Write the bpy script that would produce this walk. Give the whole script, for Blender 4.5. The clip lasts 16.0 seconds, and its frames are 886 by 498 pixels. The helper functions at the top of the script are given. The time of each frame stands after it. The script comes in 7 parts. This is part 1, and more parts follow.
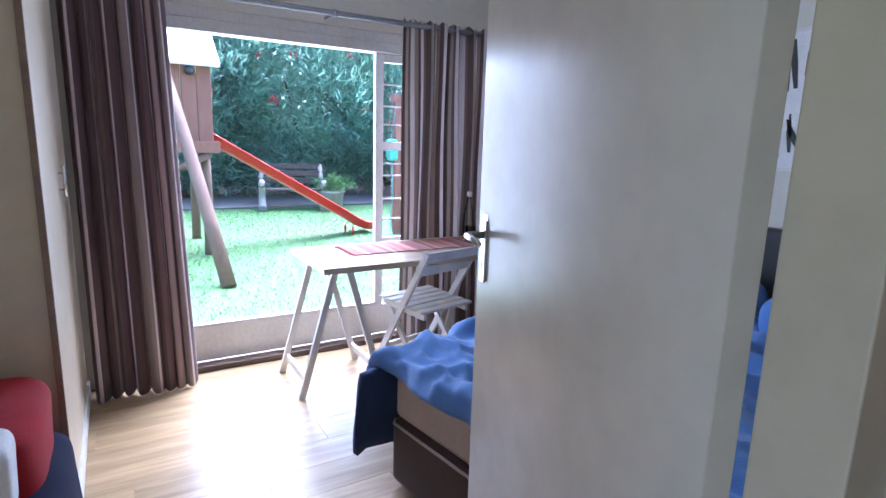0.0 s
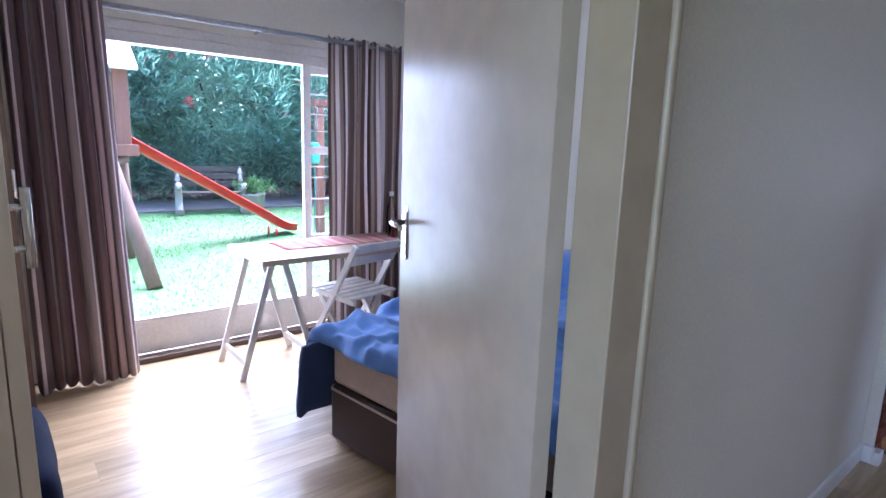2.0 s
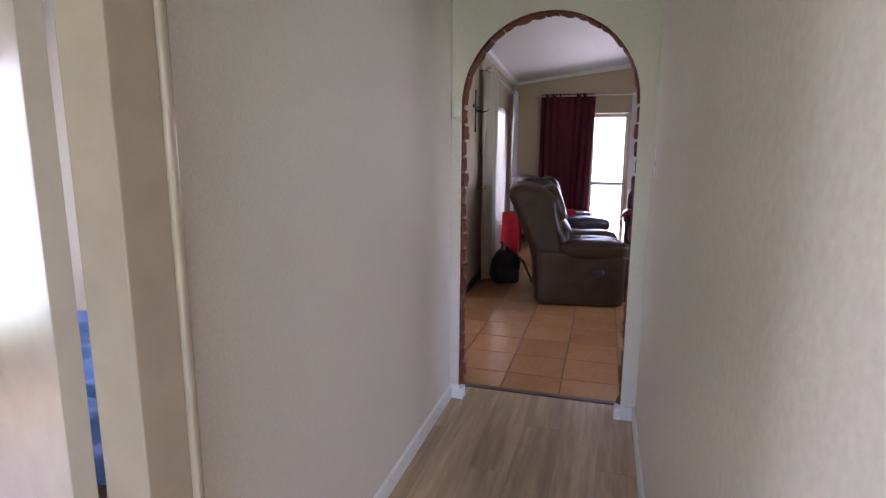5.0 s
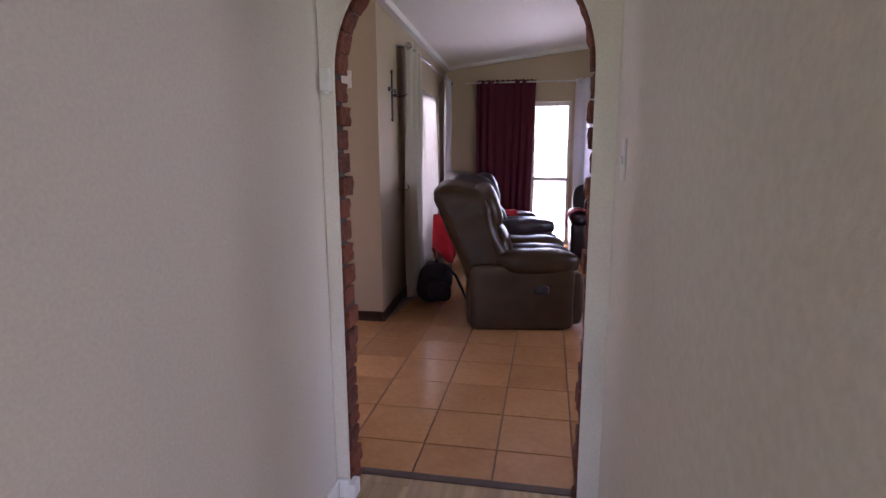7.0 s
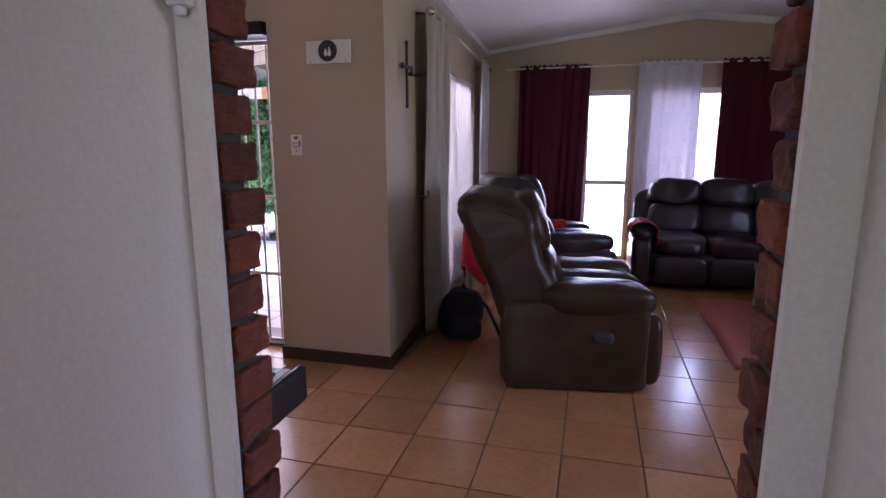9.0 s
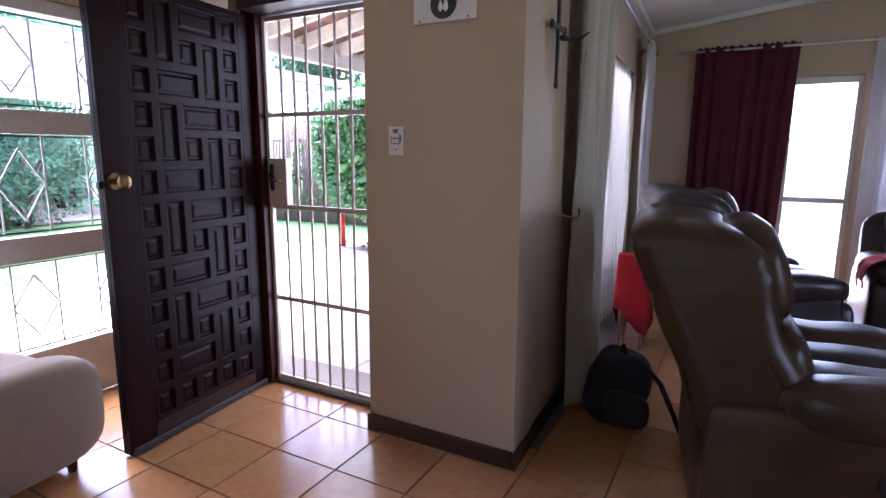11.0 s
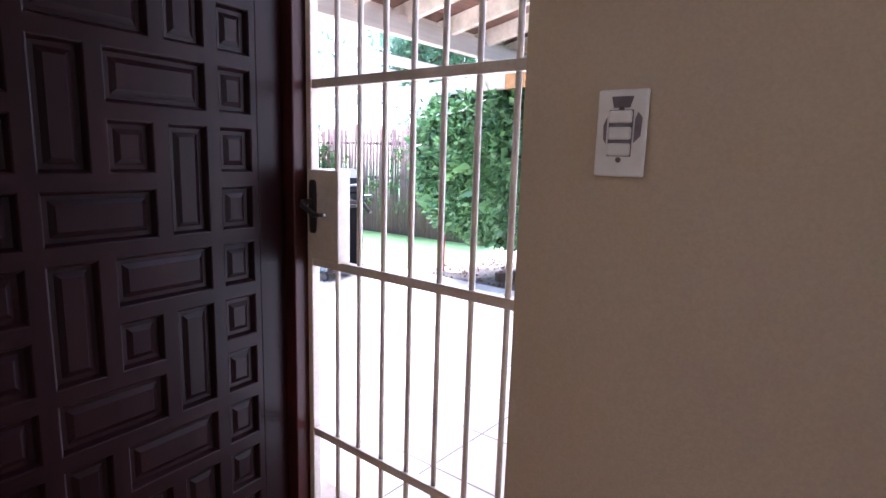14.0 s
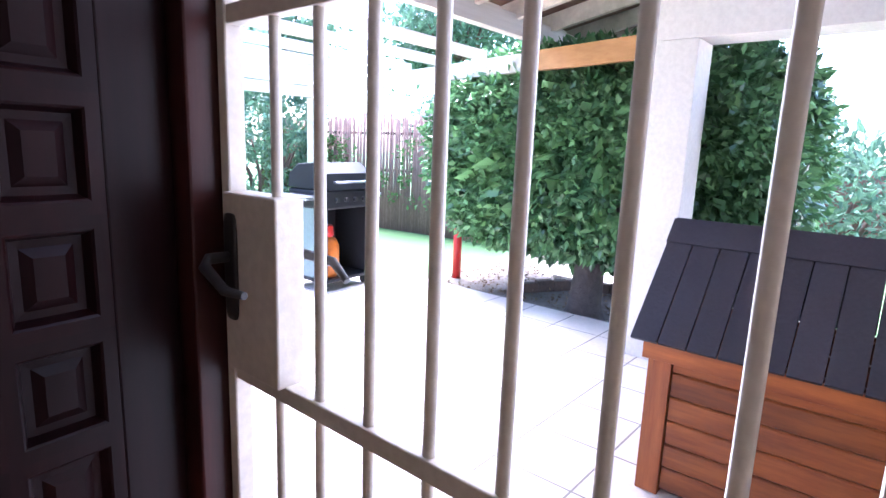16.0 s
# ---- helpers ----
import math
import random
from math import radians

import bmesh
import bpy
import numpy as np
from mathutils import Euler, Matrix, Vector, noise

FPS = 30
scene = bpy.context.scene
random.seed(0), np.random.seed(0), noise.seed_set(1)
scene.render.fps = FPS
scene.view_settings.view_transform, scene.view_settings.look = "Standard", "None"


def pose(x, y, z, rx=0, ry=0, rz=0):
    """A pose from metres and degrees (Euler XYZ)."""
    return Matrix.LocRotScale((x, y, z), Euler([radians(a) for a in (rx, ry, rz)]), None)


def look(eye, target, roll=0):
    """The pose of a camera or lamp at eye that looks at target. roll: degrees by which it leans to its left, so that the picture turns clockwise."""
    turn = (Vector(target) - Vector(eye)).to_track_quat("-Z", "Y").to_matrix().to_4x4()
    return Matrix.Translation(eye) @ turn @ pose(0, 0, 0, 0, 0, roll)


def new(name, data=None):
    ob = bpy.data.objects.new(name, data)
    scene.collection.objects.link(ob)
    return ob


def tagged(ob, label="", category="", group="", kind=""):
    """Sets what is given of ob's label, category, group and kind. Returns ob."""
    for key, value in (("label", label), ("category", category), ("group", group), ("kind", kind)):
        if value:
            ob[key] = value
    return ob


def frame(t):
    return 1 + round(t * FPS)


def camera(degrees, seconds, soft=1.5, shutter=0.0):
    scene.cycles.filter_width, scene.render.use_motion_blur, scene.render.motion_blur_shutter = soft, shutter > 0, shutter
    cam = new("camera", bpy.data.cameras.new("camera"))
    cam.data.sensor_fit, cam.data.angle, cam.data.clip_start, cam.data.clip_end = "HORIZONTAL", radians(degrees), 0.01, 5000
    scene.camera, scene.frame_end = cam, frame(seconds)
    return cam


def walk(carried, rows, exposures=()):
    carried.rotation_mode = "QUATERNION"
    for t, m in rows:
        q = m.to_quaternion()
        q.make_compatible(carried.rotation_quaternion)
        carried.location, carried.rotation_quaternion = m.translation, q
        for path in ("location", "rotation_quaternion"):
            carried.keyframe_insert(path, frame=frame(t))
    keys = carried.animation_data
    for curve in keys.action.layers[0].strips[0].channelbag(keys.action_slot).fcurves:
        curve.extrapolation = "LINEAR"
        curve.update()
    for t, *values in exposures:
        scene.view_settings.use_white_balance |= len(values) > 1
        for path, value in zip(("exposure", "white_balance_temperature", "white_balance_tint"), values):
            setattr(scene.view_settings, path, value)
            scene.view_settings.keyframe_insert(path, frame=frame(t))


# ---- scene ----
cam = camera(77.7, 16.0)
PATH = [
    (0, (1.573, 1.175, 1.397), (2.586, 2.856, 1.015), 1.7),
    (0.5, (1.526, 1.101, 1.412), (2.541, 2.781, 1.028), 1.8),
    (1, (1.458, 1.01, 1.407), (2.495, 2.677, 1.027), 1.6),
    (1.5, (1.399, 0.924, 1.409), (2.52, 2.538, 1.037), 1.7),
    (2, (1.327, 0.819, 1.416), (2.572, 2.341, 1.051), 1.9),
    (2.5, (1.259, 0.734, 1.432), (2.664, 2.109, 1.068), 1.7),
    (3, (1.232, 0.681, 1.433), (2.794, 1.878, 1.079), 1.5),
    (3.5, (1.222, 0.645, 1.436), (2.903, 1.67, 1.086), 1.2),
    (4, (1.244, 0.602, 1.461), (3.017, 1.459, 1.11), 0.4),
    (4.5, (1.306, 0.585, 1.447), (3.15, 1.277, 1.099), 0.4),
    (5, (1.469, 0.596, 1.449), (3.36, 1.148, 1.099), 0.3),
    (5.2, (1.55, 0.587, 1.453), (3.448, 1.109, 1.1), 0.2),
    (7.3, (2.681, 0.596, 1.441), (4.613, 0.951, 1.067), -0.0),
    (7.5, (2.805, 0.601, 1.444), (4.737, 0.952, 1.066), 0.2),
    (8, (3.073, 0.609, 1.434), (4.999, 0.987, 1.052), 0.1),
    (8.5, (3.347, 0.658, 1.43), (5.26, 1.099, 1.047), 0.1),
    (9, (3.612, 0.715, 1.408), (5.509, 1.23, 1.037), -0.1),
    (9.5, (3.89, 0.778, 1.396), (5.754, 1.408, 1.036), -0.2),
    (10, (4.161, 0.868, 1.364), (5.977, 1.629, 1.015), -0.2),
    (10.2, (4.264, 0.909, 1.361), (6.063, 1.713, 1.016), -0.1),
    (12.3, (5.238, 1.551, 1.36), (6.848, 2.685, 1.014), 1.0),
    (12.5, (5.331, 1.611, 1.367), (6.921, 2.776, 1.025), 1.1),
    (13, (5.528, 1.805, 1.355), (7.091, 3.007, 1.02), 1.4),
    (13.5, (5.718, 1.999, 1.351), (7.269, 3.22, 1.028), 1.9),
    (14, (5.928, 2.187, 1.369), (7.467, 3.421, 1.041), 1.7),
    (14.5, (6.116, 2.373, 1.363), (7.645, 3.618, 1.029), 1.6),
    (15, (6.274, 2.538, 1.382), (7.779, 3.804, 1.022), 1.7),
    (15.5, (6.406, 2.661, 1.392), (7.913, 3.925, 1.03), 2.0),
    (16, (6.524, 2.746, 1.397), (8.033, 4.007, 1.033), 2.2),
]
EXPOSURES = [(0.0, 3.0, 4950, 19), (1.5, 3.05, 5000, 22), (3.0, 3.6, 5050, 25), (4.0, 3.9, 5450, 32), (5.2, 3.65, 5900, 30), (7.3, 3.5, 6000, 39), (8.5, 3.3, 5800, 42), (9.5, 3.2, 5500, 35), (10.2, 3.45, 5450, 28), (12.5, 3.55, 5600, 30), (14.0, 3.47, 5600, 27), (16.0, 3.4, 5450, 25)]
walk(cam, [(t, look(eye, target, roll)) for t, eye, target, roll in PATH], EXPOSURES)

# ---------- world and light ----------
world = bpy.data.worlds.new("sky")
scene.world = world
world.use_nodes = True
wn = world.node_tree
sky = wn.nodes.new("ShaderNodeTexSky")
sky.sky_type, sky.sun_disc = "NISHITA", False
sky.sun_elevation, sky.sun_rotation = radians(62), radians(38)
sky.air_density, sky.dust_density, sky.ozone_density = 1.0, 2.0, 2.0
wn.nodes["Background"].inputs["Strength"].default_value = 0.15
wn.links.new(sky.outputs["Color"], wn.nodes["Background"].inputs["Color"])

sun_data = bpy.data.lights.new("sun", "SUN")
sun_data.energy, sun_data.angle, sun_data.color = 3.2, radians(50), (1.0, 0.97, 0.93)
sun = new("sun", sun_data)
sun.matrix_world = look((0, 0, 20), (-0.616 * 4.1, -0.788 * 4.1, 20 - 7.7))


SLANT = Matrix.Translation((6.728, 1.91, 0)) @ Matrix.Rotation(radians(2.7), 4, "Z") @ Matrix.Translation((-6.728, -1.91, 0))


def area_lamp(name, x, y, z, w, h, target, watts, color=(0.93, 0.96, 1.0)):
    """An area lamp for the sky's light at an opening, real or added."""
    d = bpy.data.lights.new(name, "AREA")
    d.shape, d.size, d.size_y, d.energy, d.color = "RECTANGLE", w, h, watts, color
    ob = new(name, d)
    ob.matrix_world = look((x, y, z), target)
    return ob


area_lamp("bedroom_sky_light", 2.75, 4.86, 1.2, 2.3, 1.8, (2.75, 0, 0.6), 13)
area_lamp("gate_sky_light", 7.25, 3.1, 1.1, 0.85, 1.9, (0, 3.1, 0.5), 2)
area_lamp("dining_sky_light", 5.9, 4.5, 1.2, 1.9, 1.8, (5.9, 0, 0.5), 4)
area_lamp("living_sky_light", 10.95, -0.2, 1.1, 2.6, 1.8, (0, -0.2, 0.3), 10)
area_lamp("lace_sky_light", 8.9, 2.2, 1.1, 1.9, 1.8, (8.9, -4, 0.3), 3.3)
# unseen fill lamp at the west end, added to brighten the hallway
area_lamp("hall_end_sky_light", -0.05, 0.9, 1.3, 0.75, 1.7, (3.5, 0.9, 1.3), 0.8, (1.0, 0.97, 0.94))
# fill lamp for the living room, in an added opening that stays unseen
area_lamp("south_window_sky_light", 6.0, -3.32, 1.5, 1.9, 1.1, (4.6, 0.9, 1.1), 2.8)

# stand-in for daylight from an assumed, unseen side room; it lights the north wall
area_lamp("side_room_sky_light", -0.42, -0.62, 1.75, 0.45, 0.55, (3.4, 1.42, 1.75), 7.5)


# ---------- materials ----------
MATS = {}


def nodes_of(name):
    m = bpy.data.materials.new(name)
    m.use_nodes = True
    return m, m.node_tree.nodes, m.node_tree.links, m.node_tree.nodes["Principled BSDF"]


def coords(n, l, space="Object", scale=(1, 1, 1), shift=False):
    tc = n.new("ShaderNodeTexCoord")
    mp = n.new("ShaderNodeMapping")
    mp.inputs["Scale"].default_value = scale
    l.new(tc.outputs[space], mp.inputs["Vector"])
    if shift:
        oi = n.new("ShaderNodeObjectInfo")
        mul = n.new("ShaderNodeMath")
        mul.operation = "MULTIPLY"
        mul.inputs[1].default_value = 37.0
        l.new(oi.outputs["Random"], mul.inputs[0])
        cb = n.new("ShaderNodeCombineXYZ")
        for k in range(3):
            l.new(mul.outputs[0], cb.inputs[k])
        l.new(cb.outputs[0], mp.inputs["Location"])
    return mp.outputs["Vector"]


def noise_tex(n, l, vec, scale, detail=4, rough=0.55):
    t = n.new("ShaderNodeTexNoise")
    t.inputs["Scale"].default_value, t.inputs["Detail"].default_value, t.inputs["Roughness"].default_value = scale, detail, rough
    l.new(vec, t.inputs["Vector"])
    return t.outputs["Fac"]


def ramp(n, l, fac, stops):
    r = n.new("ShaderNodeValToRGB")
    e = r.color_ramp.elements
    while len(e) < len(stops):
        e.new(0.5)
    for k, (p, c) in enumerate(stops):
        e[k].position, e[k].color = p, (*c, 1)
    l.new(fac, r.inputs["Fac"])
    return r.outputs["Color"]


def mixed(n, l, kind, fac, a, b):
    m = n.new("ShaderNodeMix")
    m.data_type, m.blend_type = "RGBA", kind
    for sock, v in ((m.inputs[0], fac), (m.inputs[6], a), (m.inputs[7], b)):
        if hasattr(v, "is_output"):
            l.new(v, sock)
        else:
            sock.default_value = v
    return m.outputs[2]


def bump(n, l, p, height, strength, distance=0.01):
    b = n.new("ShaderNodeBump")
    b.inputs["Strength"].default_value, b.inputs["Distance"].default_value = strength, distance
    l.new(height, b.inputs["Height"])
    l.new(b.outputs["Normal"], p.inputs["Normal"])


def surface(name, a, b=None, rough=0.5, metal=0.0, fine=40, broad=3, bumps=0.15, dist=0.004, scale=(1, 1, 1), shift=True, vary=0.0, sheen=0.0, spec=0.5, coat=0.0):
    """A surface whose colour runs between a and b at two scales, with fine relief."""
    b = b or tuple(v * 0.8 for v in a)
    m, n, l, p = nodes_of(name)
    vec = coords(n, l, scale=scale, shift=shift)
    f1, f2 = noise_tex(n, l, vec, fine, 5), noise_tex(n, l, vec, broad, 3)
    col = ramp(n, l, f2, [(0.3, b), (0.7, a)])
    dark = tuple(v * 0.75 for v in b)
    col = mixed(n, l, "MIX", 0.3, col, ramp(n, l, f1, [(0.35, dark), (0.65, a)]))
    if vary:
        oi = n.new("ShaderNodeObjectInfo")
        tone = ramp(n, l, oi.outputs["Random"], [(0.0, (1 - vary,) * 3), (1.0, (1 + vary * 0.3,) * 3)])
        col = mixed(n, l, "MULTIPLY", 1.0, col, tone)
    l.new(col, p.inputs["Base Color"])
    rr = n.new("ShaderNodeMapRange")
    rr.inputs["To Min"].default_value, rr.inputs["To Max"].default_value = rough * 0.85, min(1, rough * 1.2)
    l.new(f2, rr.inputs["Value"])
    l.new(rr.outputs[0], p.inputs["Roughness"])
    p.inputs["Metallic"].default_value = metal
    p.inputs["Specular IOR Level"].default_value = spec
    if sheen:
        p.inputs["Sheen Weight"].default_value = sheen
    if coat:
        p.inputs["Coat Weight"].default_value = coat
        p.inputs["Coat Roughness"].default_value = 0.15
    if bumps:
        bump(n, l, p, f1, bumps, dist)
    MATS[name] = m
    return m


def wood(name, a, b, rough=0.45, axis=0, vary=0.15, grain=14, spec=0.5, coat=0.0):
    """Wood with its grain along one axis."""
    s = [grain, grain, grain]
    s[axis] = 0.9
    m, n, l, p = nodes_of(name)
    vec = coords(n, l, scale=tuple(s), shift=True)
    f = noise_tex(n, l, vec, 2.2, 7, 0.65)
    f2 = noise_tex(n, l, vec, 0.45, 2)
    col = ramp(n, l, f, [(0.32, b), (0.5, tuple((x + y) / 2 for x, y in zip(a, b))), (0.66, a)])
    col = mixed(n, l, "MULTIPLY", 0.8, col, ramp(n, l, f2, [(0.35, (0.78, 0.76, 0.74)), (0.65, (1.08, 1.05, 1.02))]))
    oi = n.new("ShaderNodeObjectInfo")
    col = mixed(n, l, "MULTIPLY", 1.0, col, ramp(n, l, oi.outputs["Random"], [(0.0, (1 - vary,) * 3), (1.0, (1.0,) * 3)]))
    l.new(col, p.inputs["Base Color"])
    p.inputs["Roughness"].default_value = rough
    p.inputs["Specular IOR Level"].default_value = spec
    p.inputs["Coat Weight"].default_value = coat
    p.inputs["Coat Roughness"].default_value = 0.2
    bump(n, l, p, f, 0.12, 0.003)
    MATS[name] = m
    return m


def stripes(name, stops, per_metre, rough=0.85, translucent=0.0):
    """Woven cloth striped along its length; u runs across the cloth in metres."""
    m, n, l, p = nodes_of(name)
    uv = n.new("ShaderNodeUVMap")
    sep = n.new("ShaderNodeSeparateXYZ")
    l.new(uv.outputs["UV"], sep.inputs[0])
    mul = n.new("ShaderNodeMath")
    mul.operation = "MULTIPLY"
    mul.inputs[1].default_value = per_metre
    l.new(sep.outputs["X"], mul.inputs[0])
    fr = n.new("ShaderNodeMath")
    fr.operation = "FRACT"
    l.new(mul.outputs[0], fr.inputs[0])
    r = n.new("ShaderNodeValToRGB")
    r.color_ramp.interpolation = "CONSTANT"
    e = r.color_ramp.elements
    while len(e) < len(stops):
        e.new(0.5)
    for k, (pos, c) in enumerate(stops):
        e[k].position, e[k].color = pos, (*c, 1)
    l.new(fr.outputs[0], r.inputs["Fac"])
    vec = coords(n, l)
    f = noise_tex(n, l, vec, 160, 3)
    col = mixed(n, l, "MULTIPLY", 0.5, r.outputs["Color"], ramp(n, l, f, [(0.3, (0.7,) * 3), (0.7, (1.05,) * 3)]))
    l.new(col, p.inputs["Base Color"])
    p.inputs["Roughness"].default_value = rough
    p.inputs["Sheen Weight"].default_value = 0.2
    bump(n, l, p, f, 0.2, 0.002)
    if translucent:
        tr = n.new("ShaderNodeBsdfTranslucent")
        l.new(col, tr.inputs["Color"])
        ms = n.new("ShaderNodeMixShader")
        ms.inputs[0].default_value = translucent
        l.new(p.outputs[0], ms.inputs[1])
        l.new(tr.outputs[0], ms.inputs[2])
        l.new(ms.outputs[0], n["Material Output"].inputs["Surface"])
    MATS[name] = m
    return m


def sheer(name, color, translucent, clear=0.0):
    """Thin cloth that daylight shines through."""
    m, n, l, p = nodes_of(name)
    vec = coords(n, l)
    f = noise_tex(n, l, vec, 60, 4)
    col = ramp(n, l, f, [(0.3, tuple(v * 0.85 for v in color)), (0.7, color)])
    l.new(col, p.inputs["Base Color"])
    p.inputs["Roughness"].default_value = 0.9
    tr = n.new("ShaderNodeBsdfTranslucent")
    l.new(col, tr.inputs["Color"])
    ms = n.new("ShaderNodeMixShader")
    ms.inputs[0].default_value = translucent
    l.new(p.outputs[0], ms.inputs[1])
    l.new(tr.outputs[0], ms.inputs[2])
    out = ms.outputs[0]
    if clear:
        tp = n.new("ShaderNodeBsdfTransparent")
        m2 = n.new("ShaderNodeMixShader")
        m2.inputs[0].default_value = clear
        l.new(out, m2.inputs[1])
        l.new(tp.outputs[0], m2.inputs[2])
        out = m2.outputs[0]
    l.new(out, n["Material Output"].inputs["Surface"])
    bump(n, l, p, f, 0.2, 0.003)
    MATS[name] = m
    return m


def leafy(name, a, b, gloss=0.35, through_light=0.3):
    m, n, l, p = nodes_of(name)
    g = n.new("ShaderNodeNewGeometry")
    vec = coords(n, l)
    f = noise_tex(n, l, vec, 0.9, 3)
    col = ramp(n, l, g.outputs["Random Per Island"], [(0.0, b), (0.75, a), (1.0, tuple(min(1, v * 1.5) for v in a))])
    col = mixed(n, l, "MULTIPLY", 0.7, col, ramp(n, l, f, [(0.35, (0.55, 0.6, 0.6)), (0.65, (1.1, 1.1, 1.0))]))
    l.new(col, p.inputs["Base Color"])
    p.inputs["Roughness"].default_value = gloss
    tr = n.new("ShaderNodeBsdfTranslucent")
    l.new(col, tr.inputs["Color"])
    ms = n.new("ShaderNodeMixShader")
    ms.inputs[0].default_value = through_light
    l.new(p.outputs[0], ms.inputs[1])
    l.new(tr.outputs[0], ms.inputs[2])
    l.new(ms.outputs[0], n["Material Output"].inputs["Surface"])
    MATS[name] = m
    return m


def glass(name):
    m, n, l, p = nodes_of(name)
    gl, tp, fr, ms = (n.new(k) for k in ("ShaderNodeBsdfGlossy", "ShaderNodeBsdfTransparent", "ShaderNodeFresnel", "ShaderNodeMixShader"))
    gl.inputs["Roughness"].default_value = 0.02
    fr.inputs["IOR"].default_value = 1.35
    l.new(fr.outputs[0], ms.inputs[0])
    l.new(tp.outputs[0], ms.inputs[1])
    l.new(gl.outputs[0], ms.inputs[2])
    l.new(ms.outputs[0], n["Material Output"].inputs["Surface"])
    MATS[name] = m
    return m


surface("hall_plaster", (0.70, 0.645, 0.555), (0.66, 0.605, 0.52), 0.55, fine=110, broad=2, bumps=0.14, dist=0.003)
surface("rough_plaster", (0.70, 0.645, 0.555), (0.66, 0.605, 0.52), 0.6, fine=48, broad=2, bumps=0.26, dist=0.005)
surface("bedroom_plaster", (0.66, 0.63, 0.54), (0.62, 0.59, 0.50), 0.6, fine=120, broad=2, bumps=0.2)
surface("living_plaster", (0.47, 0.37, 0.255), (0.45, 0.352, 0.243), 0.6, fine=210, broad=1.5, bumps=0.18)
surface("ceiling_paint", (0.74, 0.73, 0.72), (0.70, 0.69, 0.68), 0.7, fine=60, broad=1, bumps=0.08)
surface("white_paint", (0.78, 0.77, 0.74), (0.72, 0.71, 0.68), 0.4, fine=30, broad=4, bumps=0.05)
surface("cream_gloss", (0.49, 0.41, 0.30), (0.475, 0.395, 0.29), 0.2, fine=9, broad=1.5, bumps=0.03, dist=0.002)
surface("wardrobe_cream", (0.63, 0.535, 0.39), (0.60, 0.51, 0.37), 0.3, fine=9, broad=1.5, bumps=0.03, dist=0.002)
surface("door_gloss", (0.50, 0.44, 0.36), (0.485, 0.427, 0.347), 0.24, spec=0.12, fine=9, broad=1.5, bumps=0.03, dist=0.002)
surface("steel_paint", (0.70, 0.68, 0.64), (0.62, 0.60, 0.56), 0.4, fine=50, broad=6, bumps=0.1)
surface("gate_paint", (0.66, 0.60, 0.52), (0.56, 0.50, 0.43), 0.4, fine=70, broad=8, bumps=0.15)
surface("chrome", (0.75, 0.74, 0.72), (0.6, 0.6, 0.58), 0.22, metal=1.0, bumps=0.03)
surface("brass", (0.34, 0.22, 0.09), (0.22, 0.14, 0.06), 0.32, metal=1.0, bumps=0.05)
surface("black_iron", (0.03, 0.028, 0.028), (0.02, 0.018, 0.018), 0.45, bumps=0.1)
surface("dark_track", (0.12, 0.08, 0.06), (0.08, 0.05, 0.04), 0.5, bumps=0.1)
surface("brick", (0.23, 0.056, 0.022), (0.10, 0.027, 0.014), 0.85, fine=34, broad=9, bumps=1.0, dist=0.014, vary=0.4, scale=(0.7, 0.7, 2.4))
surface("mortar", (0.065, 0.052, 0.046), (0.04, 0.033, 0.03), 0.9, fine=90, broad=10, bumps=0.6, dist=0.006)
surface("terracotta_tile", (0.52, 0.26, 0.105), (0.44, 0.20, 0.078), 0.22, fine=30, broad=4, bumps=0.05, vary=0.15, coat=0.3)
surface("tile_grout", (0.16, 0.11, 0.08), (0.11, 0.08, 0.06), 0.85, fine=80)
surface("patio_tile", (0.78, 0.70, 0.62), (0.72, 0.64, 0.56), 0.5, fine=40, broad=3, bumps=0.15, vary=0.08)
surface("patio_joint", (0.32, 0.28, 0.24), (0.25, 0.22, 0.19), 0.9, fine=60)
surface("lawn", (0.095, 0.195, 0.062), (0.074, 0.156, 0.045), 0.9, fine=30, broad=0.7, bumps=0.8, dist=0.03)
surface("edging_brick", (0.12, 0.075, 0.055), (0.07, 0.05, 0.042), 0.85, fine=34, broad=9, bumps=0.8, dist=0.012)
surface("soil", (0.24, 0.20, 0.165), (0.12, 0.10, 0.08), 0.95, fine=18, broad=2, bumps=1.0, dist=0.04)
surface("leather_brown", (0.062, 0.033, 0.015), (0.026, 0.013, 0.007), 0.32, spec=0.26, fine=170, broad=5, bumps=0.35, dist=0.003)
surface("leather_dark", (0.028, 0.015, 0.016), (0.018, 0.010, 0.012), 0.3, fine=170, broad=5, bumps=0.35, dist=0.003)
surface("armchair_suede", (0.17, 0.108, 0.065), (0.13, 0.082, 0.048), 0.8, fine=120, broad=5, bumps=0.2, sheen=0.3)
surface("red_cloth", (0.38, 0.013, 0.018), (0.28, 0.009, 0.013), 0.9, fine=150, broad=9, bumps=0.4, sheen=0.05, spec=0.2)
surface("navy_cloth", (0.010, 0.014, 0.045), (0.006, 0.008, 0.028), 0.9, spec=0.2, fine=150, broad=6, bumps=0.3)
surface("white_cloth", (0.78, 0.77, 0.76), (0.68, 0.67, 0.67), 0.9, fine=120, broad=6, bumps=0.3)
surface("duvet_blue", (0.10, 0.215, 0.50), (0.075, 0.165, 0.42), 0.8, fine=170, broad=4, bumps=0.25, sheen=0.25)
surface("duvet_navy", (0.020, 0.040, 0.11), (0.014, 0.028, 0.08), 0.8, fine=170, broad=4, bumps=0.25)
surface("mattress_cloth", (0.50, 0.40, 0.34), (0.42, 0.33, 0.28), 0.85, fine=120, broad=6, bumps=0.25)
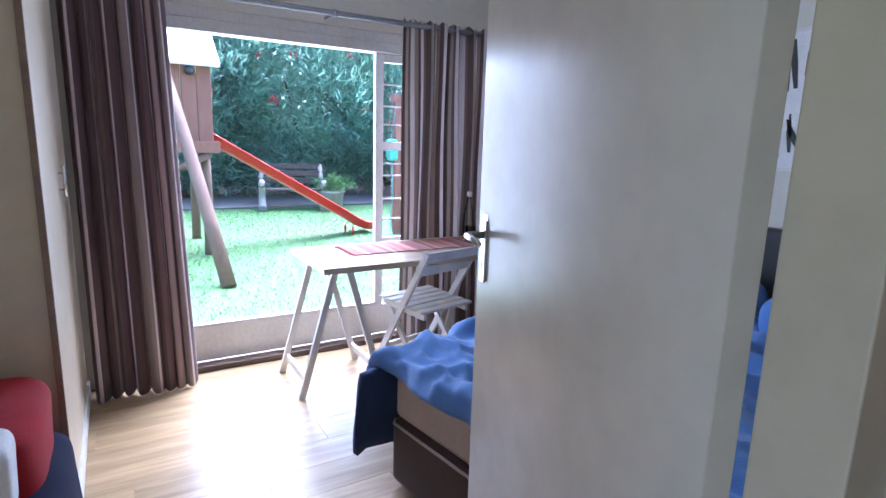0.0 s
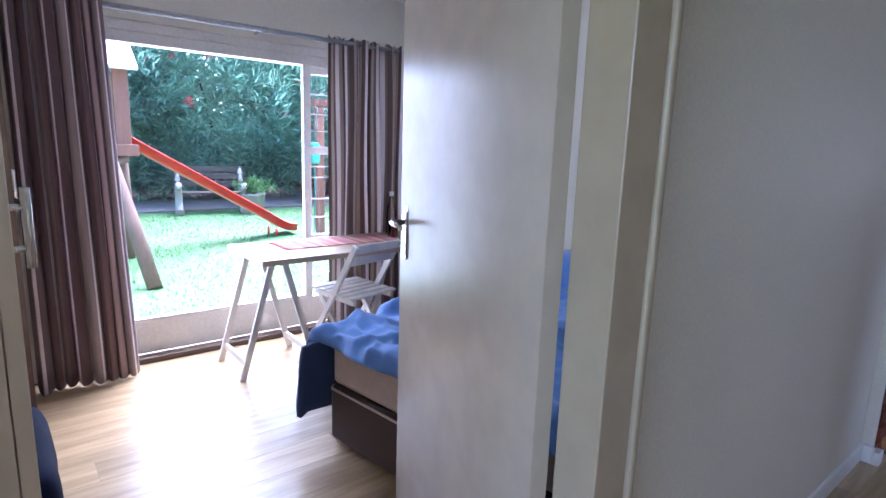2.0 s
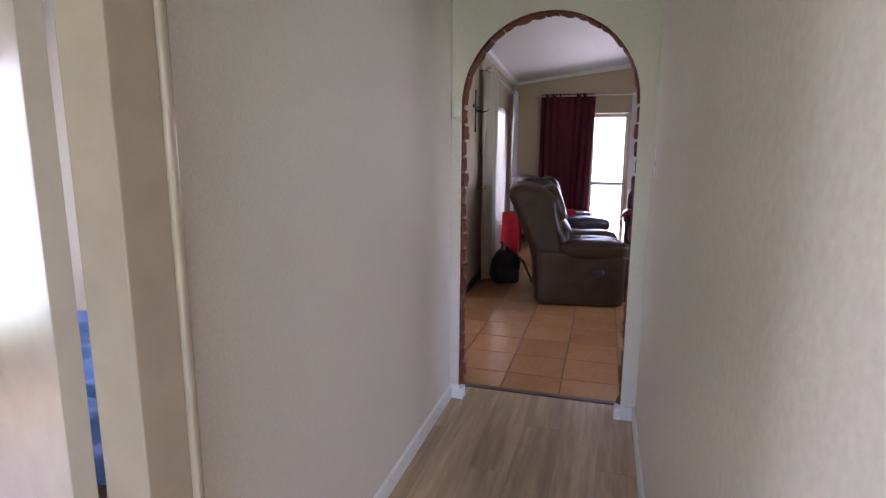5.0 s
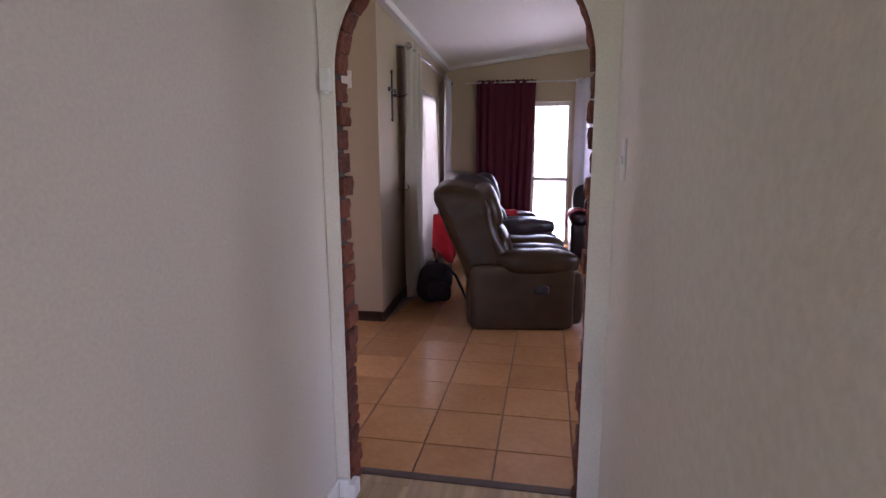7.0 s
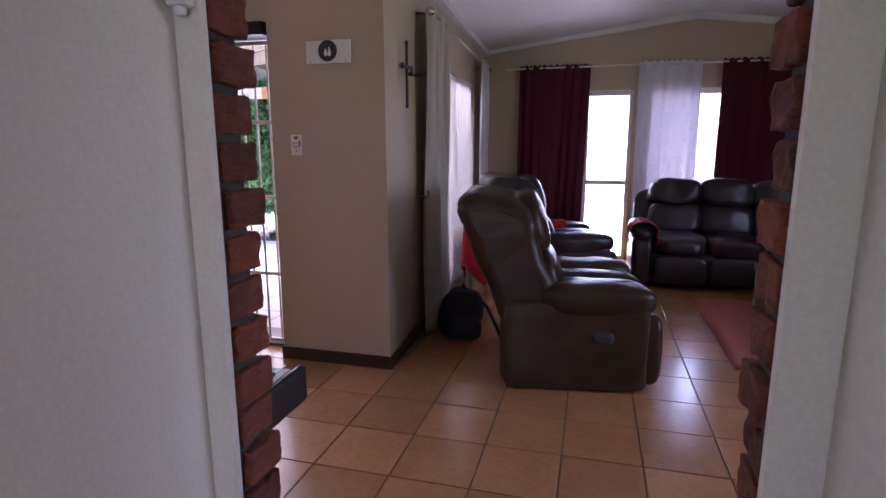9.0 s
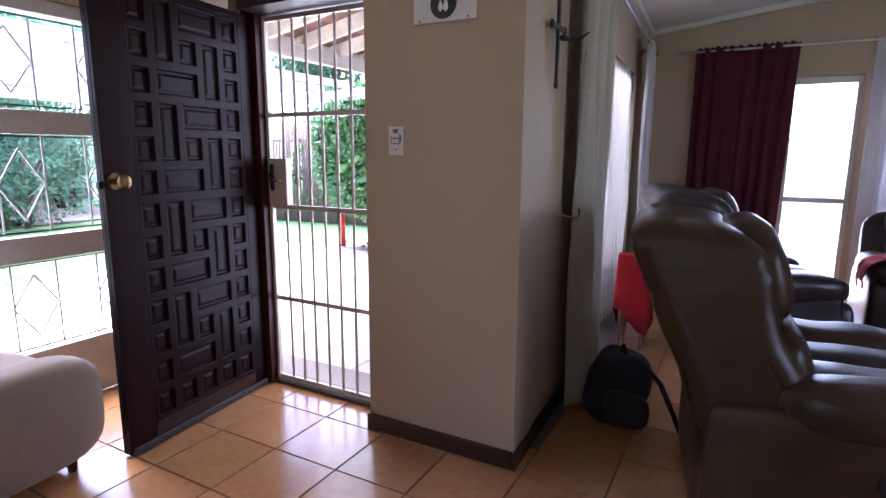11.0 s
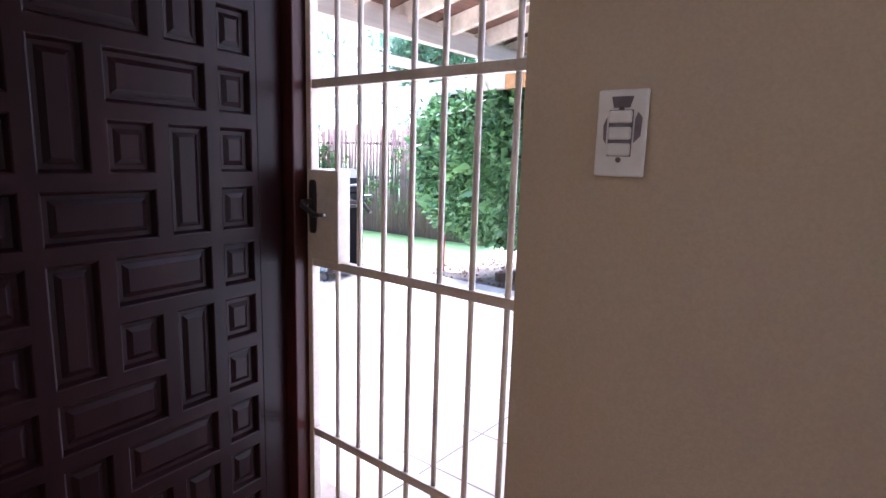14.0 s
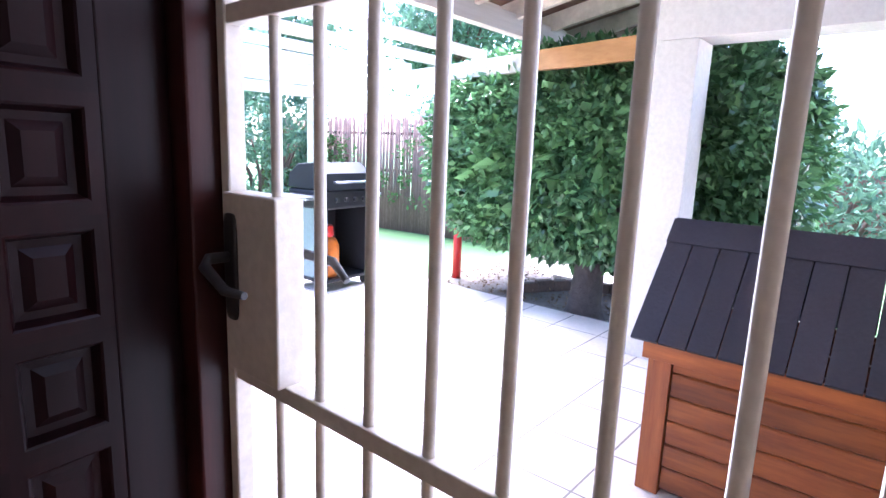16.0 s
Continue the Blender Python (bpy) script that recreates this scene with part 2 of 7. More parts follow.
surface("bed_suede", (0.060, 0.028, 0.024), (0.042, 0.020, 0.018), 0.85, fine=130, broad=4, bumps=0.3, sheen=0.2)
surface("black_leather", (0.014, 0.013, 0.014), (0.009, 0.009, 0.01), 0.4, fine=120, bumps=0.2)
surface("bag_cloth", (0.016, 0.010, 0.016), (0.010, 0.007, 0.010), 0.85, fine=90, broad=8, bumps=0.5, dist=0.006)
surface("slide_red", (0.60, 0.035, 0.025), (0.50, 0.025, 0.02), 0.35, fine=20, broad=2, bumps=0.05)
surface("roof_sheet", (0.70, 0.70, 0.70), (0.6, 0.6, 0.6), 0.5, fine=12, broad=2)
surface("kennel_roof", (0.040, 0.036, 0.046), (0.026, 0.024, 0.032), 0.6, fine=60, broad=6, bumps=0.5, dist=0.004, vary=0.2)
surface("grill_black", (0.02, 0.022, 0.026), (0.013, 0.014, 0.017), 0.5, spec=0.25, fine=40, broad=4, bumps=0.1)
surface("grill_side", (0.14, 0.20, 0.21), (0.10, 0.15, 0.16), 0.45, fine=30, broad=3, bumps=0.06)
surface("grill_steel", (0.40, 0.42, 0.44), (0.30, 0.32, 0.34), 0.35, metal=0.8, fine=40, bumps=0.05)
surface("gas_orange", (0.62, 0.19, 0.02), (0.52, 0.14, 0.015), 0.4, fine=25, broad=6, bumps=0.05)
surface("reed", (0.30, 0.20, 0.17), (0.17, 0.10, 0.085), 0.85, fine=60, broad=9, bumps=0.4, vary=0.3)
surface("garden_wall", (0.24, 0.13, 0.10), (0.16, 0.09, 0.07), 0.9, fine=20, broad=2, bumps=0.5)
surface("pillar_paint", (0.72, 0.68, 0.62), (0.66, 0.62, 0.56), 0.7, fine=40, broad=2, bumps=0.2)
surface("concrete_cast", (0.34, 0.30, 0.26), (0.24, 0.21, 0.18), 0.9, fine=30, broad=5, bumps=0.4)
surface("rug_red", (0.46, 0.105, 0.062), (0.33, 0.08, 0.052), 0.95, fine=120, broad=5, bumps=0.5, dist=0.006, sheen=0.08)
surface("key_white", (0.80, 0.78, 0.74), (0.76, 0.74, 0.70), 0.3, bumps=0.0)
surface("key_black", (0.012, 0.012, 0.013), (0.01, 0.01, 0.011), 0.35, bumps=0.0)
surface("plastic_black", (0.018, 0.018, 0.02), (0.012, 0.012, 0.014), 0.4, bumps=0.08)
surface("plastic_white", (0.74, 0.72, 0.68), (0.68, 0.66, 0.62), 0.4, fine=30, broad=8, bumps=0.04)
# a darker bark, used for the clipped tree's trunk
surface("dark_bark", (0.075, 0.06, 0.052), (0.035, 0.028, 0.026), 0.85, fine=22, broad=5, bumps=1.0, dist=0.02)
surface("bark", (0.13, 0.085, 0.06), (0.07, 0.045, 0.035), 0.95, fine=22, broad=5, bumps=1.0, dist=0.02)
surface("pole_wood", (0.20, 0.12, 0.085), (0.12, 0.07, 0.05), 0.85, fine=30, broad=4, bumps=0.5, dist=0.01)
surface("teal_plastic", (0.05, 0.38, 0.30), (0.04, 0.3, 0.25), 0.5)
surface("hose_green", (0.03, 0.22, 0.16), (0.02, 0.17, 0.12), 0.45)
surface("smudge", (0.20, 0.165, 0.17), (0.13, 0.105, 0.11), 0.7, fine=60, broad=20)
wood("laminate", (0.56, 0.415, 0.25), (0.33, 0.23, 0.13), 0.3, axis=0, vary=0.16, grain=11)
wood("table_wood", (0.50, 0.40, 0.28), (0.40, 0.31, 0.21), 0.4, axis=0, vary=0.0)
wood("door_wood", (0.017, 0.0048, 0.0056), (0.008, 0.0022, 0.0030), 0.34, axis=2, vary=0.25, spec=0.13)
wood("worn_wood", (0.075, 0.036, 0.022), (0.012, 0.004, 0.005), 0.5, axis=0, vary=0.1, spec=0.2, grain=5)
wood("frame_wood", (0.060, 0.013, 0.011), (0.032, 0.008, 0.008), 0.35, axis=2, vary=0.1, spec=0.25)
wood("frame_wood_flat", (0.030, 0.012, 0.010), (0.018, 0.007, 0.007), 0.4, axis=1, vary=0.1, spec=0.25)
wood("skirting_wood", (0.060, 0.024, 0.018), (0.035, 0.014, 0.011), 0.4, axis=1, vary=0.1)
wood("coffee_wood", (0.34, 0.24, 0.17), (0.24, 0.165, 0.115), 0.5, axis=1, vary=0.1)
wood("kennel_plank", (0.50, 0.15, 0.032), (0.20, 0.045, 0.013), 0.4, axis=1, vary=0.5, grain=9)
wood("kennel_post", (0.46, 0.14, 0.032), (0.25, 0.062, 0.017), 0.4, axis=2, vary=0.2, grain=9)
wood("pine_beam", (0.55, 0.30, 0.12), (0.42, 0.20, 0.07), 0.5, axis=1, vary=0.1, grain=8)
wood("painted_timber", (0.70, 0.64, 0.56), (0.62, 0.56, 0.48), 0.6, axis=0, vary=0.1)
wood("ceiling_board", (0.20, 0.105, 0.07), (0.13, 0.065, 0.045), 0.6, axis=0, vary=0.25)
wood("playhouse_plank", (0.30, 0.135, 0.09), (0.20, 0.085, 0.055), 0.7, axis=2, vary=0.25, grain=8)
wood("bench_slat", (0.12, 0.085, 0.065), (0.07, 0.05, 0.04), 0.85, axis=0, vary=0.2)
wood("trestle_white", (0.72, 0.70, 0.68), (0.66, 0.64, 0.62), 0.45, axis=2, vary=0.05)
leafy("oleander_leaf", (0.24, 0.40, 0.31), (0.16, 0.29, 0.225), 0.3, 0.72)
leafy("ficus_leaf", (0.155, 0.31, 0.13), (0.06, 0.135, 0.06), 0.14, 0.25)
leafy("far_leaf", (0.12, 0.22, 0.14), (0.07, 0.14, 0.09), 0.5, 0.45)
leafy("grass_blade", (0.105, 0.21, 0.067), (0.08, 0.165, 0.05), 0.6, 0.35)
leafy("dry_leaf", (0.22, 0.15, 0.09), (0.12, 0.075, 0.045), 0.7, 0.1)
leafy("flower_red", (0.45, 0.06, 0.06), (0.35, 0.04, 0.05), 0.6, 0.3)
sheer("cream_curtain", (0.55, 0.50, 0.41), 0.25)
sheer("white_curtain", (0.74, 0.72, 0.76), 0.35)
sheer("lace", (0.78, 0.75, 0.72), 0.65, 0.08)
sheer("maroon_curtain", (0.085, 0.006, 0.018), 0.13)
glass("window_glass")
stripes("striped_curtain", [(0.0, (0.138, 0.080, 0.083)), (0.2, (0.203, 0.124, 0.123)), (0.28, (0.754, 0.649, 0.660)), (0.32, (0.145, 0.086, 0.087)), (0.5, (0.406, 0.290, 0.277)), (0.57, (0.109, 0.059, 0.063)), (0.72, (0.319, 0.248, 0.232)), (0.86, (0.797, 0.704, 0.720)), (0.89, (0.189, 0.131, 0.120))], 3.2, translucent=0.3)
stripes("pale_striped_curtain", [(0.0, (0.156, 0.112, 0.100)), (0.18, (0.432, 0.366, 0.325)), (0.27, (0.180, 0.130, 0.112)), (0.34, (0.696, 0.637, 0.625)), (0.48, (0.360, 0.283, 0.237)), (0.62, (0.144, 0.094, 0.088)), (0.74, (0.720, 0.661, 0.663)), (0.92, (0.240, 0.183, 0.163))], 3.0, translucent=0.25)
stripes("runner_cloth", [(0.0, (0.33, 0.05, 0.045)), (0.14, (0.50, 0.14, 0.06)), (0.22, (0.55, 0.27, 0.16)), (0.28, (0.30, 0.03, 0.035)), (0.45, (0.36, 0.10, 0.09)), (0.55, (0.50, 0.20, 0.14)), (0.62, (0.25, 0.035, 0.04)), (0.74, (0.55, 0.22, 0.09)), (0.84, (0.14, 0.06, 0.05)), (0.9, (0.42, 0.11, 0.05))], 3.3)
stripes("zebra_print", [(0.0, (0.75, 0.75, 0.76)), (0.5, (0.02, 0.02, 0.025))], 14)


# ---------- mesh helpers ----------
def box(bm, x0, x1, y0, y1, z0, z1, bev=0.0, m=None, seg=2):
    vs = [bm.verts.new(v) for v in ((x0, y0, z0), (x1, y0, z0), (x1, y1, z0), (x0, y1, z0), (x0, y0, z1), (x1, y0, z1), (x1, y1, z1), (x0, y1, z1))]
    fs = [bm.faces.new([vs[i] for i in f]) for f in ((0, 3, 2, 1), (4, 5, 6, 7), (0, 1, 5, 4), (1, 2, 6, 5), (2, 3, 7, 6), (3, 0, 4, 7))]
    geo = vs
    if bev:
        edges = list({e for f in fs for e in f.edges})
        r = bmesh.ops.bevel(bm, geom=edges, offset=bev, segments=seg, affect="EDGES", profile=0.5)
        geo = list({v for f in r["faces"] for v in f.verts} | {v for v in vs if v.is_valid})
    if m is not None:
        bmesh.ops.transform(bm, matrix=m, verts=geo)
    return geo


def rod(bm, a, b, r0, r1=None, seg=12, caps=True):
    """A round bar from a to b."""
    r1 = r0 if r1 is None else r1
    a, b = Vector(a), Vector(b)
    t = (b - a).normalized()
    u = t.orthogonal().normalized()
    w = t.cross(u)
    rings = []
    for c, r in ((a, r0), (b, r1)):
        rings.append([bm.verts.new(c + r * (math.cos(k * math.tau / seg) * u + math.sin(k * math.tau / seg) * w)) for k in range(seg)])
    for k in range(seg):
        f = bm.faces.new((rings[0][k], rings[0][(k + 1) % seg], rings[1][(k + 1) % seg], rings[1][k]))
        f.smooth = True
    if caps:
        bm.faces.new(rings[0][::-1])
        bm.faces.new(rings[1])


def bar(bm, a, b, w, h, up=(0, 0, 1)):
    """A square bar from a to b, w across and h along up."""
    a, b, up = Vector(a), Vector(b), Vector(up)
    t = (b - a).normalized()
    s = t.cross(up).normalized() * w / 2
    v = s.cross(t).normalized() * h / 2
    q = [bm.verts.new(c + i * s + j * v) for c in (a, b) for i, j in ((-1, -1), (1, -1), (1, 1), (-1, 1))]
    for f in ((3, 2, 1, 0), (4, 5, 6, 7), (0, 1, 5, 4), (1, 2, 6, 5), (2, 3, 7, 6), (3, 0, 4, 7)):
        bm.faces.new([q[i] for i in f])


def tube(bm, pts, r, seg=8):
    """A bent round bar through pts."""
    pts = [Vector(p) for p in pts]
    rings, u = [], None
    for k, p in enumerate(pts):
        t = (pts[min(k + 1, len(pts) - 1)] - pts[max(k - 1, 0)]).normalized()
        u = t.orthogonal().normalized() if u is None else (u - t * u.dot(t)).normalized()
        w = t.cross(u)
        rr = r[k] if isinstance(r, (list, tuple)) else r
        rings.append([bm.verts.new(p + rr * (math.cos(j * math.tau / seg) * u + math.sin(j * math.tau / seg) * w)) for j in range(seg)])
    for a, b in zip(rings, rings[1:]):
        for j in range(seg):
            bm.faces.new((a[j], a[(j + 1) % seg], b[(j + 1) % seg], b[j])).smooth = True
    bm.faces.new(rings[0][::-1])
    bm.faces.new(rings[-1])


def lathe(bm, c, profile, seg=20, squash=(1, 1)):
    """A turned shape about an upright axis through c; profile: radius, height."""
    c = Vector(c)
    rings = [[bm.verts.new(c + Vector((max(r, 1e-4) * math.cos(k * math.tau / seg) * squash[0], max(r, 1e-4) * math.sin(k * math.tau / seg) * squash[1], z))) for k in range(seg)] for r, z in profile]
    for a, b in zip(rings, rings[1:]):
        for k in range(seg):
            bm.faces.new((a[k], a[(k + 1) % seg], b[(k + 1) % seg], b[k])).smooth = True
    bm.faces.new(rings[0][::-1])
    bm.faces.new(rings[-1])


def cushion(bm, x0, x1, y0, y1, z0, z1, power=3.5, n=10, m=None, puff=0.0):
    """A soft block: a superellipsoid between the given bounds."""
    c = Vector(((x0 + x1) / 2, (y0 + y1) / 2, (z0 + z1) / 2))
    h = Vector(((x1 - x0) / 2, (y1 - y0) / 2, (z1 - z0) / 2))
    vs = {}

    def vert(i, j, k):
        key = (i, j, k)
        if key not in vs:
            p = Vector((2 * i / n - 1, 2 * j / n - 1, 2 * k / n - 1))
            s = (abs(p.x) ** power + abs(p.y) ** power + abs(p.z) ** power) ** (1 / power)
            p = p / s
            v = Vector((c.x + p.x * h.x, c.y + p.y * h.y, c.z + p.z * h.z))
            if puff:
                v += Vector([noise.noise(v * 5 + Vector((q * 7, 0, 0))) * puff for q in range(3)])
            vs[key] = bm.verts.new(m @ v if m is not None else v)
        return vs[key]

    for a in range(n):
        for b in range(n):
            for quad in (
                [(a, b, 0), (a, b + 1, 0), (a + 1, b + 1, 0), (a + 1, b, 0)],
                [(a, b, n), (a + 1, b, n), (a + 1, b + 1, n), (a, b + 1, n)],
                [(a, 0, b), (a + 1, 0, b), (a + 1, 0, b + 1), (a, 0, b + 1)],
                [(a, n, b), (a, n, b + 1), (a + 1, n, b + 1), (a + 1, n, b)],
                [(0, a, b), (0, a, b + 1), (0, a + 1, b + 1), (0, a + 1, b)],
                [(n, a, b), (n, a + 1, b), (n, a + 1, b + 1), (n, a, b + 1)],
            ):
                bm.faces.new([vert(*q) for q in quad]).smooth = True


def prism(bm, outline, y0, y1, bev=0.0, smooth=False):
    """The outline (x, z) drawn out from y0 to y1."""
    a = [bm.verts.new((x, y0, z)) for x, z in outline]
    b = [bm.verts.new((x, y1, z)) for x, z in outline]
    n = len(outline)
    fs = [bm.faces.new(a), bm.faces.new(b[::-1])]
    for k in range(n):
        f = bm.faces.new((a[(k + 1) % n], a[k], b[k], b[(k + 1) % n]))
        f.smooth = smooth
        fs.append(f)
    if bev:
        bmesh.ops.bevel(bm, geom=[e for e in {e for f in fs[:2] for e in f.edges}], offset=bev, segments=3, affect="EDGES", profile=0.5)


def link(name, bm, material, parent=None):
    bmesh.ops.recalc_face_normals(bm, faces=bm.faces)
    me = bpy.data.meshes.new(name)
    bm.to_mesh(me)
    bm.free()
    me.materials.append(MATS[material])
    ob = new(name, me)
    if parent is not None:
        ob.parent = parent
        ob.matrix_parent_inverse = Matrix()
    return ob


def part(name, bm, material, parent, label=""):
    """One mesh under a thing or a part."""
    ob = link(name, bm, material, parent)
    if label:
        ob["label"] = label
    return ob


def thing(name, label, category, group="", at=(0, 0, 0), turn=0):
    """An empty at the base of a thing."""
    ob = new(name)
    ob.empty_display_size = 0.1
    ob.matrix_basis = pose(*at, 0, 0, turn)
    return tagged(ob, label, category, group)


def whole(name, bm, material, label, category, group="", kind=""):
    return tagged(link(name, bm, material), label, category, group, kind)


def struct(name, bm, material, label, category):
    return whole(name, bm, material, label, category, kind="structure")


def B(*args, **kw):
    """A new bmesh with one box."""
    bm = bmesh.new()
    box(bm, *args, **kw)
    return bm


def solid(ob, t, offset=0):
    md = ob.modifiers.new("thickness", "SOLIDIFY")
    md.thickness, md.offset = t, offset
    return ob


def cloth_wave(name, p0, p1, z0, z1, folds, depth, material, parent, label="", seed=1, flare=1.0, header=0.06, rows=26, lean=0.0):
    """A hanging curtain from p0 to p1, its folds deepening downwards."""
    rnd = random.Random(seed)
    a, b = Vector((*p0, 0)), Vector((*p1, 0))
    t = (b - a).normalized()
    s = Vector((-t.y, t.x, 0))
    length = (b - a).length
    n = folds * 12
    ph = [rnd.uniform(0, 6.28) for _ in range(6)]
    bm = bmesh.new()
    uv = bm.loops.layers.uv.new("UVMap")
    grid = []
    for j in range(rows + 1):
        v = j / rows
        z = z1 + (z0 - z1) * v
        row = []
        for k in range(n + 1):
            u = k / n
            amp = depth * (0.45 + 0.55 * v) * (0.75 + 0.35 * math.sin(u * 9 + ph[0]))
            w = u * folds * math.tau + 0.9 * math.sin(u * 11 + ph[1]) + 0.5 * v * math.sin(u * 5 + ph[2])
            off = amp * math.sin(w) + 0.25 * amp * math.sin(2 * w + ph[3]) + 0.012 * math.sin(7 * v + 13 * u + ph[4])
            along = u * length * (1 + (flare - 1) * v) + 0.3 * amp * math.cos(w) + lean * v * v
            q = a + t * along + s * off
            zz = z + (0.012 * math.sin(w + ph[5]) if j == rows else 0) + (0.01 * math.sin(w * 2) if j == 0 else 0)
            row.append((bm.verts.new((q.x, q.y, zz)), u * length * 2.1, v * (z1 - z0)))
        grid.append(row)
    for j in range(rows):
        for k in range(n):
            q = (grid[j][k], grid[j][k + 1], grid[j + 1][k + 1], grid[j + 1][k])
            f = bm.faces.new([c[0] for c in q])
            f.smooth = True
            for lp, c in zip(f.loops, q):
                lp[uv].uv = (c[1], c[2])
    ob = link(name, bm, material, parent)
    solid(ob, 0.004)
    if label:
        ob["label"] = label
    return ob


def leaf_cloud(name, centres, per, size, spread, material, parent=None, seed=0, narrow=0.35, bend=0.25, up=0.3, outward=None, facing=False):
    """Many single leaves in clumps round the given centres."""
    rng = np.random.default_rng(seed)
    c = np.repeat(np.array(centres, float), per, axis=0)
    n = len(c)
    d = rng.normal(size=(n, 3))
    d /= np.linalg.norm(d, axis=1)[:, None]
    p = c + d * spread * rng.random((n, 1)) ** 0.6
    ax = d * 0.8 + rng.normal(size=(n, 3)) * 0.5
    if outward is not None:
        ax += (p - np.array(outward)) / np.maximum(1e-3, np.linalg.norm(p - np.array(outward), axis=1)[:, None]) * 0.4
    ax[:, 2] += up
    ax /= np.linalg.norm(ax, axis=1)[:, None]
    side = rng.normal(size=(n, 3))
    if facing:
        side = side * 0.45 + (p - np.array(outward)) / np.linalg.norm(p - np.array(outward), axis=1)[:, None] + (0, 0, 0.35)
    sd = np.cross(ax, side)
    sd /= np.linalg.norm(sd, axis=1)[:, None]
    nr = np.cross(ax, sd)
    ln = size * rng.uniform(0.65, 1.25, (n, 1))
    q = np.stack([p, p + ax * ln * 0.5 + sd * ln * narrow / 2 + nr * ln * bend * 0.2, p + ax * ln - nr * ln * bend * 0.3, p + ax * ln * 0.5 - sd * ln * narrow / 2 + nr * ln * bend * 0.2], 1).reshape(-1, 3)
    me = bpy.data.meshes.new(name)
    idx = np.arange(n * 4).reshape(-1, 4)
    me.from_pydata(q.tolist(), [], idx.tolist())
    me.materials.append(MATS[material])
    ob = new(name, me)
    if parent is not None:
        ob.parent = parent
    return ob


# ---------- setting: floors ----------
HALL_S, HALL_N, ARCH_X = 0.37, 1.42, 4.455
struct("ground", B(-60, 90, -60, 90, -0.30, -0.12), "lawn", "green lawn that reaches the horizon around the house", "ground")
bm = bmesh.new()
for b in ((-0.2, 4.56, -3.4, 4.79), (4.56, 7.02, -3.4, 4.45), (7.02, 10.88, -3.4, 2.18)):
    box(bm, *b, -0.119, -0.012)
struct("house_slab", bm, "tile_grout", "concrete floor slab under the rooms", "slab")
wood_floor = struct("floor_wood", B(0.0, 4.64, 0.1, 4.7, -0.0115, -0.006), "tile_grout", "wood-look laminate floor of hall and bedroom", "floor")
bm = bmesh.new()
for b in ((4.66, 6.95, -3.2, 4.27), (6.95, 10.66, -3.2, 2.12)):
    box(bm, *b, -0.0115, -0.006)
tile_floor = struct("floor_tiled", bm, "tile_grout", "terracotta tiled floor of the living room with dark joints", "floor")
struct("threshold_strip", B(4.62, 4.665, 0.44, 1.38, -0.006, 0.006, bev=0.002), "dark_track", "thin metal strip between laminate and tiles", "threshold")

# ---------- setting: walls ----------
def wall(name, material, label, *boxes):
    bm = bmesh.new()
    for b in boxes:
        box(bm, *b)
    return struct(name, bm, material, label, "wall")


TOP = 2.5
wall("wall_hall_south", "rough_plaster", "rough beige plaster wall of the hallway", (1.84, ARCH_X - 0.001, 0.2, HALL_S, -0.01, TOP), (0.0, 0.96, 0.2, HALL_S, -0.01, TOP))
wall("wall_side_room", "hall_plaster", "plain walls of an unseen side room assumed off the hallway", (-1.0, 2.2, -1.5, -1.4, -0.01, TOP), (2.1, 2.2, -1.4, 0.199, -0.01, TOP), (-1.0, -0.9, -1.4, 0.199, -0.01, TOP), (-0.9, -0.001, 0.1, 0.199, -0.01, TOP), (-0.9, 2.1, -1.4, 0.199, TOP, TOP + 0.05), (-0.9, 2.1, -1.4, 0.199, -0.1, -0.012))
wall("wall_hall_north", "hall_plaster", "smooth beige plaster wall between hallway and bedroom", (2.3485, ARCH_X - 0.001, HALL_N, 1.53, -0.01, TOP), (1.27, 2.3485, HALL_N, 1.57, 2.12, TOP))
# the doorway is added, so that the fill lamp has an opening
wall("wall_hall_west", "hall_plaster", "unseen beige end wall with a doorway added for the hall fill lamp", (0.0, 0.06, 0.2, 0.52, -0.01, TOP), (0.0, 0.06, 1.28, 1.57, -0.01, TOP), (0.0, 0.06, 0.52, 1.28, 2.12, TOP), (0.06, 1.27, HALL_N, 1.57, -0.01, TOP))
wall("wall_bedroom_west", "bedroom_plaster", "plain cream bedroom wall behind the cupboards", (0.6, 0.7, 1.571, 4.589, -0.01, TOP))
wall("wall_bedroom_north", "bedroom_plaster", "cream bedroom wall around the sliding door", (0.6, 1.6, 4.59, 4.79, -0.01, TOP), (3.95, 4.51, 4.59, 4.79, -0.01, TOP), (1.6, 3.95, 4.59, 4.79, 2.08, TOP))
wall("wall_bedroom_east", "bedroom_plaster", "cream wall behind the bed", (ARCH_X, 4.51, 1.571, 4.589, -0.01, TOP))

# arch between hallway and living room
AY0, AY1, SPRING = 0.452, 1.366, 1.70
AC, AR = (AY0 + AY1) / 2, (AY1 - AY0) / 2


